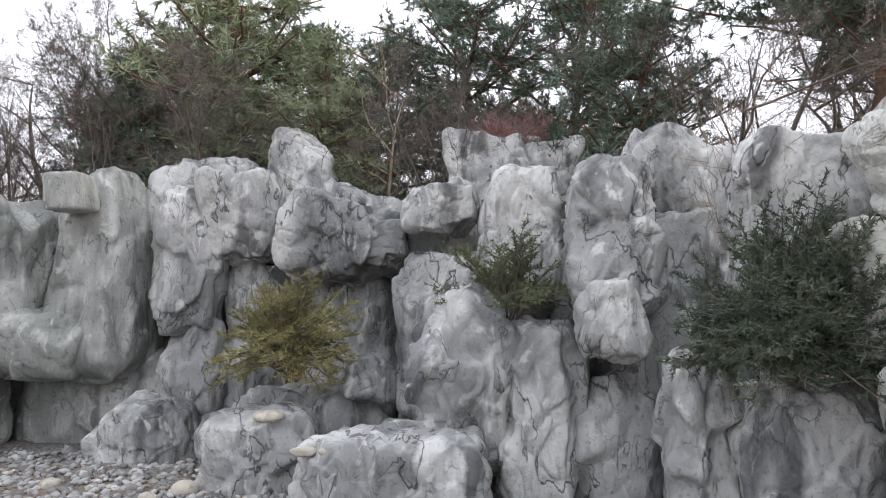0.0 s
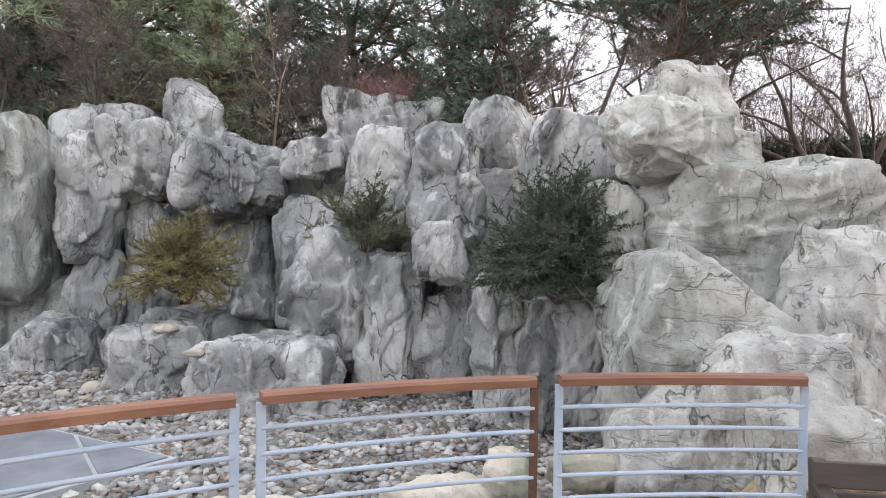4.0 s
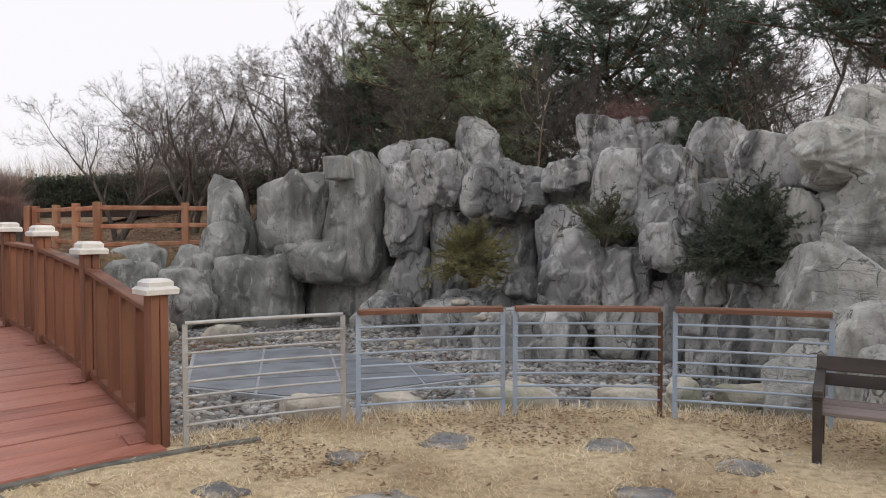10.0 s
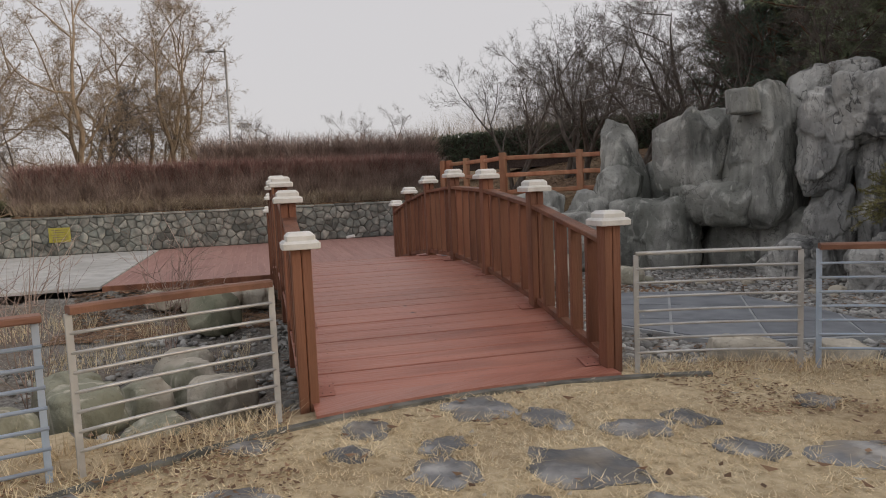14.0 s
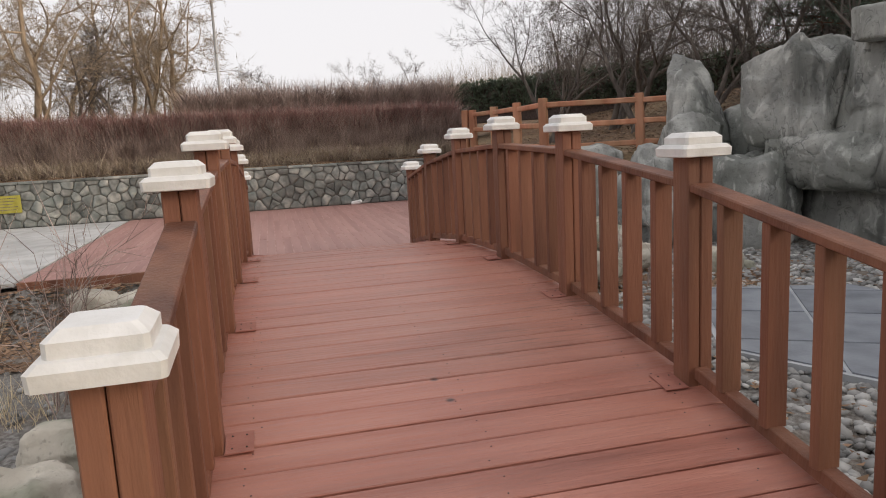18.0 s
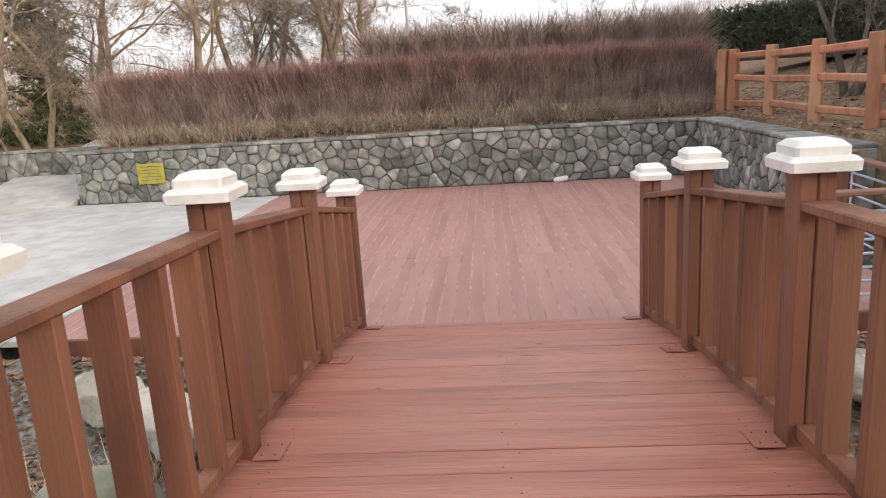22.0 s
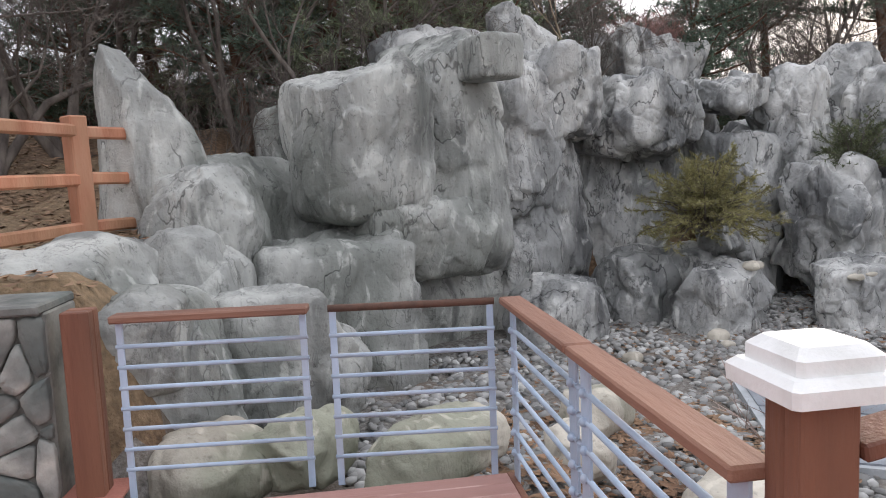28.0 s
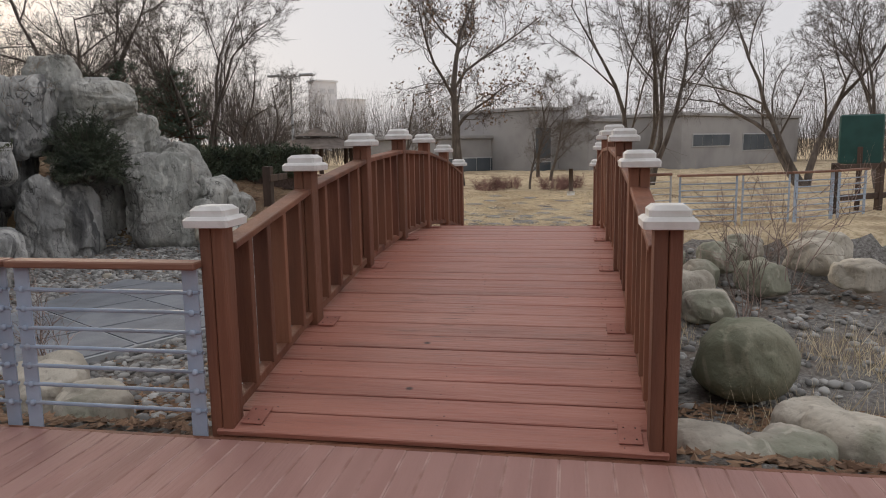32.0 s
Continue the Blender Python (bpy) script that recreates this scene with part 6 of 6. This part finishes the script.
# ---------- slab floor in the basin ----------
pond = thing("basin_floor", pose(-3.9, 4.5, -0.55, 0, 0, 33), "flat blue-grey stone slabs with pale joints in the dry basin", "paving", kind="structure")
poly = [(-6.3, 5.0), (-4.9, 6.35), (-3.0, 5.75), (-1.25, 4.8), (-2.8, 2.95), (-4.7, 2.95)]
m33 = pose(-3.9, 4.5, 0, 0, 0, 33)

bm = bmesh.new()
inv = m33.inverted()
loop = [inv @ Vector((x, y, 0)) for x, y in poly]
lo, hi = [bm.verts.new((p.x, p.y, -0.12)) for p in loop], [bm.verts.new((p.x, p.y, 0.0)) for p in loop]
bm.faces.new(hi)
for i in range(len(loop)):
    j = (i + 1) % len(loop)
    bm.faces.new((lo[i], lo[j], hi[j], hi[i]))
bmesh.ops.recalc_face_normals(bm, faces=bm.faces)
part("bedding", bm, M_JOINT, pond)
def clip_convex(pts, hull):
    """The part of a polygon inside a convex outline that runs anticlockwise."""
    for (ax, ay), (bx, by) in zip(hull, hull[1:] + hull[:1]):
        out = []
        for (px_, py_), (qx, qy) in zip(pts, pts[1:] + pts[:1]):
            dp, dq = (bx - ax) * (py_ - ay) - (by - ay) * (px_ - ax), (bx - ax) * (qy - ay) - (by - ay) * (qx - ax)
            if dp >= 0:
                out.append((px_, py_))
            if dp * dq < 0:
                t = dp / (dp - dq)
                out.append((px_ + t * (qx - px_), py_ + t * (qy - py_)))
        pts = out
        if len(pts) < 3:
            return []
    return pts


hull = [(p.x * 0.965, p.y * 0.965) for p in loop][::-1]
if sum(a[0] * b[1] - a[1] * b[0] for a, b in zip(hull, hull[1:] + hull[:1])) < 0:
    hull = hull[::-1]
for i in range(-4, 5):
    for j in range(-4, 5):
        cx, cy = i * 1.12, j * 1.12
        cell = clip_convex([(cx - 0.54, cy - 0.54), (cx + 0.54, cy - 0.54), (cx + 0.54, cy + 0.54), (cx - 0.54, cy + 0.54)], hull)
        if len(cell) > 2:
            bm = bmesh.new()
            lo, hi = [bm.verts.new((x, y, -0.02)) for x, y in cell], [bm.verts.new((x, y, 0.014)) for x, y in cell]
            bm.faces.new(hi)
            for k in range(len(cell)):
                j2 = (k + 1) % len(cell)
                bm.faces.new((lo[k], lo[j2], hi[j2], hi[k]))
            part("slab", bm, M_PAVER, pond)

# flat stones lying on the low rocks
for x, y, z, s in ((-2.45, 7.72, 0.2, 0.34), (-1.75, 6.75, 0.06, 0.26), (-1.45, 6.72, 0.08, 0.3)):
    rock("loose_stone", (x, y, z), (s, s * 0.7, s * 0.34), int(300 + x * 10), "white flat stone resting on a low rock", "loose white stones", category="stone", square=2.4, rough=0.5, groove=0, n=6, cuts=3, mat=M_BOULDER)
for x, y, s in ((-3.35, 7.6, 0.3), (-3.6, 7.3, 0.2), (-3.2, 7.1, 0.16), (-5.6, 7.2, 0.22), (-4.9, 7.6, 0.25), (-0.6, 5.2, 0.2), (-6.5, 6.8, 0.3)):
    rock("loose_stone", (x, y, hz(x, y) + s * 0.15), (s, s * 0.8, s * 0.6), int(400 + x * 10), "white stone lying on the gravel", "loose white stones", category="stone", square=2.4, rough=0.5, groove=0, n=6, cuts=4, mat=M_BOULDER)


# ---------- bench ----------
def park_bench(m):
    b = thing("park_bench", m, "dark brown park bench with slatted seat on the lawn's edge", "bench")
    for x in (0.03, 1.57):
        part("front_leg", boxed(-0.03, 0.03, -0.03, 0.03, 0, 0.5, 0.006), M_BENCH, b, m=pose(x, -0.42, 0))
        part("back_leg", boxed(-0.03, 0.03, -0.03, 0.03, 0, 0.66, 0.006), M_BENCH, b, m=pose(x, 0.08, 0, -7))
        part("armrest", boxed(-0.035, 0.035, -0.5, 0.1, -0.02, 0.02, 0.008), M_BENCH, b, m=pose(x, 0.03, 0.53, 9))
        part("seat_bearer", boxed(-0.025, 0.025, -0.42, 0.06, -0.05, 0, 0.005), M_BENCH, b, m=pose(x, 0.0, 0.33))
    for k in range(4):
        part("seat_slat", boxed(0.0, 1.6, -0.05, 0.05, 0, 0.03, 0.005), M_BENCHSEAT, b, m=pose(0, -0.37 + k * 0.115, 0.33))
    for z, h in ((0.44, 0.09), (0.545, 0.11)):
        part("back_slat", boxed(0.0, 1.6, -0.015, 0.015, 0, h, 0.005), M_BENCH, b, m=pose(0, 0.06 + z * 0.11, z, -7))
    part("centre_bearer", boxed(-0.02, 0.02, -0.02, 0.02, 0, 0.32, 0.004), M_BENCH, b, m=pose(0.8, 0.1, 0.33, -7))
    return b


park_bench(pose(2.66, 1.1, 0.0, 0, 0, -9))

# dark timber post with a cross board on the slope
post = thing("timber_marker", pose(4.95, 2.3, 0.1, 0, 0, -20), "dark timber post with a cross board on the leafy slope", "post")
part("post", boxed(-0.13, 0.13, -0.1, 0.1, -0.2, 0.92, 0.01), M_DARKWOOD, post)
part("board", boxed(-0.22, 1.2, -0.14, -0.1, 0.55, 0.72, 0.008), M_DARKWOOD, post)

# yellow plate on the wall
plate = part("wall_plate", boxed(-0.27, 0.27, -0.012, 0.012, -0.2, 0.2, 0.004), M_YELLOW, None, m=BRIDGE @ pose(16.6, 6.63, 0.5, 0, 0, -90))
tagged(plate, "faded yellow plate fixed to the stone wall", "sign")
for k in range(5):
    part("text_bar", boxed(-0.2 + 0.02 * (k % 2), 0.2 - 0.05 * (k % 3), -0.016, -0.0125, 0.13 - k * 0.065, 0.145 - k * 0.065), M_ROOF, plate)

# white bag fragment at the wall's foot
scrap = part("white_scrap", boxed(-0.14, 0.14, -0.05, 0.05, 0, 0.1, 0.03), M_CAP, None, m=BRIDGE @ pose(16.55, -1.3, -0.06, 0, 10, 70))
tagged(scrap, "crumpled white scrap lying at the wall's foot", "litter")

# red-brown bare shrub on the mushroom rock and a young tree in the cleft
def twig_shrub(name, x, y, z, wide, tall, mat, label, seed, stems=40, levels=2):
    rng = random.Random(seed)
    s = thing(name, pose(x, y, z), label, "shrub")
    clumps = [Wood() for _ in range(stems if stems < 13 else 1)]
    for k in range(stems):
        az = rng.uniform(0, math.tau)
        r = rng.uniform(0, wide * 0.35)
        d = Vector((math.cos(az) * 0.5 * wide / tall, math.sin(az) * 0.5 * wide / tall, 1)).normalized()
        clumps[k % len(clumps)].grow(rng, Vector((math.cos(az) * r, math.sin(az) * r * 0.6, -0.1)), d, tall * rng.uniform(0.7, 1.1), 0.008, 2, 2 + levels, 0.16, 0.1, (2, 4), 0.55, (15, 45), 0.2)
    for w in clumps:
        if len(clumps) > 1:
            put("stem", w.mesh("stem", mat), s)
        else:
            tagged(put("stem_mass", w.mesh("stem_mass", mat), s), kind="stuff")
    return s


twig_shrub("red_twig_shrub", 0.14, 11.7, 3.8, 1.5, 0.6, M_TWIG_RED, "leafless dark red shrub on top of the rock", 5, 70, 2)
twig_shrub("bare_shrub", -6.2, 11.6, 2.2, 1.8, 1.0, M_BARK, "tangled leafless shrub above the cliff", 6, 30, 2)
twig_shrub("bare_shrub", -8.3, 11.8, 1.4, 1.6, 1.6, M_BARK, "tangled leafless shrub above the cliff", 7, 26, 2)
twig_shrub("bare_shrub", 2.4, 7.2, 1.3, 0.6, 1.9, M_BARK_WARM, "thin bare sapling growing in the cliff", 8, 5, 1)
twig_shrub("bare_shrub", -2.0, 11.4, 2.0, 0.9, 2.9, M_BARK, "slender bare saplings behind the cliff", 9, 9, 1)
twig_shrub("bare_shrub", 8.6, 6.0, 0.9, 1.6, 0.8, M_TWIG_RED, "reddish leafless shrub on the slope", 10, 40, 2)
twig_shrub("bare_shrub", -5.9, -3.9, -0.3, 0.9, 1.5, M_TWIG, "thin bare shrub on the stream bank", 11, 6, 1)
twig_shrub("bare_shrub", -7.3, -2.1, -0.3, 0.8, 1.3, M_TWIG, "thin bare shrub on the stream bank", 12, 6, 1)
twig_shrub("bare_shrub", -6.7, 4.6, -0.4, 0.6, 0.9, M_TWIG, "thin bare shrub beside the slab floor", 13, 6, 1)
sap = bare_tree(21, 6.0, M_BARK_WARM, "single slender bare tree rising behind the cliff", 2, 1, (5, 8), 0.02, 0.05, None, (30, 60))
sap.matrix_basis = pose(-1.95, 11.2, 1.5)


# ---------- lamps, pavilion, board and far buildings ----------
def street_lamp(m, tall, arms=1, label="slim grey street lamp with a flat head", cat="street lamp"):
    s = thing("street_lamp", m, label, cat)
    part("pole", tube(bmesh.new(), [(0, 0, -0.5), (0, 0, tall * 0.6), (0, 0, tall)], [0.06, 0.05, 0.04], 10), M_LAMP, s, smooth=True)
    for a in range(arms):
        d = 1 if a == 0 else -1
        part("arm", tube(bmesh.new(), [(0, 0, tall - 0.1), (0.5 * d, 0, tall), (0.9 * d, 0, tall)], 0.03, 6), M_LAMP, s, smooth=True)
        part("lamp_head", boxed(0.7 * d - 0.28, 0.7 * d + 0.28, -0.12, 0.12, tall - 0.04, tall + 0.06, 0.03), M_LAMP, s)
    return s


street_lamp(pose(-25.04, 6.84, 0.9, 0, 0, 200), 6.0)
street_lamp(pose(16.3, 0.84, 0.2, 0, 0, 60), 4.1, 2, "grey lamp post with two flat heads")


def pavilion(m):
    p = thing("garden_pavilion", m, "small garden pavilion with a two-tier hipped roof", "pavilion")
    for a in range(6):
        t = a * math.tau / 6
        part("post", tube(bmesh.new(), [(1.5 * math.cos(t), 1.5 * math.sin(t), -0.4), (1.5 * math.cos(t), 1.5 * math.sin(t), 2.0)], 0.09, 8), M_DARKWOOD, p)
    for z0, z1, r0, r1, nm in ((1.9, 2.35, 2.5, 0.9, "lower_roof"), (2.4, 2.75, 1.1, 0.05, "upper_roof")):
        bm = bmesh.new()
        lo = [bm.verts.new((r0 * math.cos(a * math.tau / 6), r0 * math.sin(a * math.tau / 6), z0)) for a in range(6)]
        md = [bm.verts.new(((r0 + r1 * 1.6) / 2.6 * math.cos(a * math.tau / 6), (r0 + r1 * 1.6) / 2.6 * math.sin(a * math.tau / 6), z0 + (z1 - z0) * 0.45)) for a in range(6)]
        hi = [bm.verts.new((r1 * math.cos(a * math.tau / 6), r1 * math.sin(a * math.tau / 6), z1)) for a in range(6)]
        for a, b in ((lo, md), (md, hi)):
            for k in range(6):
                bm.faces.new((a[k], a[(k + 1) % 6], b[(k + 1) % 6], b[k]))
        bm.faces.new(lo[::-1])
        bm.faces.new(hi)
        part(nm, bm, M_ROOF, p)
    part("railing", boxed(-1.3, 1.3, -1.35, -1.28, 0.0, 0.7, 0.01), M_DARKWOOD, p)
    return p


pavilion(pose(16.4, -0.1, -0.5))


def building(m, w, d, h, label, windows, canopy=None):
    b = thing("low_building", m, label, "building")
    part("wall", boxed(0, w, 0, d, -3, h, 0.03), M_PLASTER, b)
    part("roof_edge", boxed(-0.15, w + 0.15, -0.15, d + 0.15, h, h + 0.18, 0.02), M_PLASTER, b)
    for x0, x1, z0, z1 in windows:
        wnd = part("window", boxed(x0, x1, -0.05, -0.01, z0, z1, 0.005), M_LAMP, b)
        nx = max(1, int((x1 - x0) / 0.9))
        for k in range(nx):
            ww = (x1 - x0 - 0.1) / nx
            part("pane", boxed(x0 + 0.07 + k * ww, x0 + 0.03 + (k + 1) * ww, -0.065, -0.052, z0 + 0.06, z1 - 0.06), M_GLASSDARK, wnd)
    return b


building(pose(22.9, -6.6, 0, 0, 0, -68), 5.4, 6, 1.75, "low grey concrete wing with a dark window band", [(1.0, 5.2, -0.75, 0.75)])
building(pose(21.5, -11.75, 0, 0, 0, -68), 2.7, 6, 3.15, "grey concrete stair block with a tall glazed corner", [(0.1, 1.35, -0.9, 0.5), (0.1, 1.35, 0.6, 2.3), (1.9, 2.25, 1.5, 2.1)])
building(pose(20.4, -14.4, 0, 0, 0, -66), 4.6, 6, 2.5, "grey concrete building with a flat roof edge", [(0.6, 2.0, 0.6, 1.2), (2.8, 4.2, 1.2, 2.2)])
building(pose(18.5, -18.6, 0, 0, 0, -64), 14.0, 6, 2.7, "long grey concrete building with a narrow window band", [(1.0, 5.0, 1.1, 1.8), (6.5, 11, 0.8, 1.8)])


def tower(x, y, w, h):
    b = thing("apartment_tower", pose(x, y, 0, 0, 0, -60), "far apartment tower with haze painted into its pale colours", "building", "far towers")
    # no haze in the air here; the paint itself is paled for it
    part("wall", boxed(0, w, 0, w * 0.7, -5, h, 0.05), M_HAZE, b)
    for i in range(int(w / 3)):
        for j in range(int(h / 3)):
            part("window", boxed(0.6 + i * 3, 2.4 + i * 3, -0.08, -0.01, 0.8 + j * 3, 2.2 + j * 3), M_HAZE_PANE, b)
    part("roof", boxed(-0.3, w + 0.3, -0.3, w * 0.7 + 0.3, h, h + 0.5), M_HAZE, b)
    return b


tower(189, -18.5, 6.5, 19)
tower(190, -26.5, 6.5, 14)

# green board on two posts, dark rail fence, low shrubs
brd = thing("notice_board", pose(-1.64, -9.24, 0.0, 0, 0, 224), "green notice board on a dark wooden post", "sign")
part("post", boxed(-0.05, 0.05, -0.05, 0.05, -0.3, 1.3, 0.01), M_DARKWOOD, brd)
part("board", boxed(-0.4, 0.4, -0.03, 0.03, 0.95, 1.95, 0.03), M_GREEN, brd)
rf = thing("dark_rail_fence", pose(-2.0, -8.3, 0.0, 0, 0, -84), "dark brown wooden rail fence on the far bank", "fence")
for k in range(5):
    part("post", boxed(-0.06, 0.06, -0.06, 0.06, -0.3, 1.0, 0.01), M_DARKWOOD, rf, m=pose(k * 1.25, 0, 0))
for z in (0.25, 0.85):
    part("rail", boxed(-0.1, 5.1, -0.03, 0.03, z, z + 0.12, 0.01), M_DARKWOOD, rf)
for k, (x, y) in enumerate(((8.2, -4.6), (7.6, -6.6), (8.9, -5.6), (7.9, -7.4))):
    twig_shrub("low_shrub", x, y, 0.0, 1.2, 0.5, M_TWIG_RED, "low reddish leafless shrub at the lawn's far edge", 30 + k, 50, 1)
# low ground light by the path
gl = thing("bollard_lamp", pose(5.0, -6.0, 0.0), "dark bollard lamp with a pale foot", "lamp")
part("stem", tube(bmesh.new(), [(0, 0, 0), (0, 0, 0.75)], 0.06, 10), M_DARKWOOD, gl, smooth=True)
part("foot", tube(bmesh.new(), [(0, 0, 0), (0, 0, 0.12)], 0.11, 10), M_CAP, gl, smooth=True)

# clipped low hedge and cypress beside the far wall
leaf_hedge("low_hedge", BRIDGE @ pose(22.5, 17.5, 0.7, 0, 0, -90), 8.5, 1.4, 0.7, M_YEW_MID, "low clipped green hedge beyond the yard", 8, 2600)
cyp = pine_tree(9, 6.0, M_YEW_MID, "olive-brown conifer beyond the yard", 0.05, 0.2, 22, 8, 8, 0.16)
cyp.matrix_basis = BRIDGE @ pose(25, 13.5, 0.9)
# paved ramp behind the yard
ramp = part("ramp", boxed(0, 6.0, 0, 2.6, -0.3, 0.0, 0.01), M_CONC, None, m=BRIDGE @ pose(16.45, 8.3, -0.02, 0, -9, 0))
tagged(ramp, "pale paved ramp beside the stone wall", "ramp", kind="structure")


# ---------- far woods and reeds ----------
def far_woods(name, pts, tall, mat, label, seed, count):
    rng = np.random.default_rng(seed)
    i = rng.integers(0, len(pts) - 1, count)
    t = rng.random(count)
    p = np.array(pts)
    base = p[i] + (p[i + 1] - p[i]) * t[:, None] + rng.normal(0, 1.0, (count, 2))
    h = tall * rng.uniform(0.35, 1.0, count)
    w = rng.uniform(0.006, 0.018, count)
    d = rng.normal(0, 0.22, (count, 2)) * h[:, None]
    a = rng.uniform(0, math.pi, count)
    z0 = rng.uniform(0, 0.5, count) * h * 0.7
    b = np.stack([np.cos(a) * w, np.sin(a) * w], 1)
    g = height(base[:, 0], base[:, 1]) + z0
    v = np.stack([np.concatenate([base - b, g[:, None]], 1), np.concatenate([base + b, g[:, None]], 1), np.concatenate([base + d, (g - z0 + h)[:, None]], 1)], 1)
    me = soup(name, v.reshape(-1, 3), np.arange(count * 3).reshape(-1, 3), mat)
    return tagged(new(name, me), label, "trees", kind="stuff")


twig_hedge("far_thicket", BRIDGE @ pose(21.6, 3.2, 0.9, 0, 0, -90), 8.5, 2.6, 2.75, M_TWIG, "tangled leafless thicket behind the clipped hedge", 9, 30000, False, 0.4, 1.8)
far_woods("far_woods", [(-45, -30), (-48, -12), (-50, 6), (-44, 22), (-30, 34)], 4.4, M_BARK_WARM, "far belt of leafless brown trees and reeds", 1, 22000)
far_woods("far_woods", [(-30, 30), (-12, 34), (4, 32), (18, 28), (30, 16), (36, 0)], 7.0, M_BARK, "far belt of leafless grey trees", 2, 20000)
far_woods("far_woods", [(40, 2), (38, -14), (30, -32), (10, -40), (-14, -38), (-36, -34)], 6.0, M_BARK, "far belt of leafless grey trees", 3, 20000)


WALL_BACK = stone_wall("wall_west", bridge_wall(16.68, 8.2, -90), 12.1, 1.0, 21, "grey-green fieldstone retaining wall with pale mortar joints")
WALL_SIDE = stone_wall("wall_north", bridge_wall(16.7, -3.86, 178.3), 5.75, 1.0, 22, "dark fieldstone retaining wall beside the deck")
WALL_FAR = stone_wall("wall_yard", bridge_wall(18.85, 13.5, -90), 6.0, 0.95, 23, "fieldstone wall set back behind a paved ramp", 0.4)
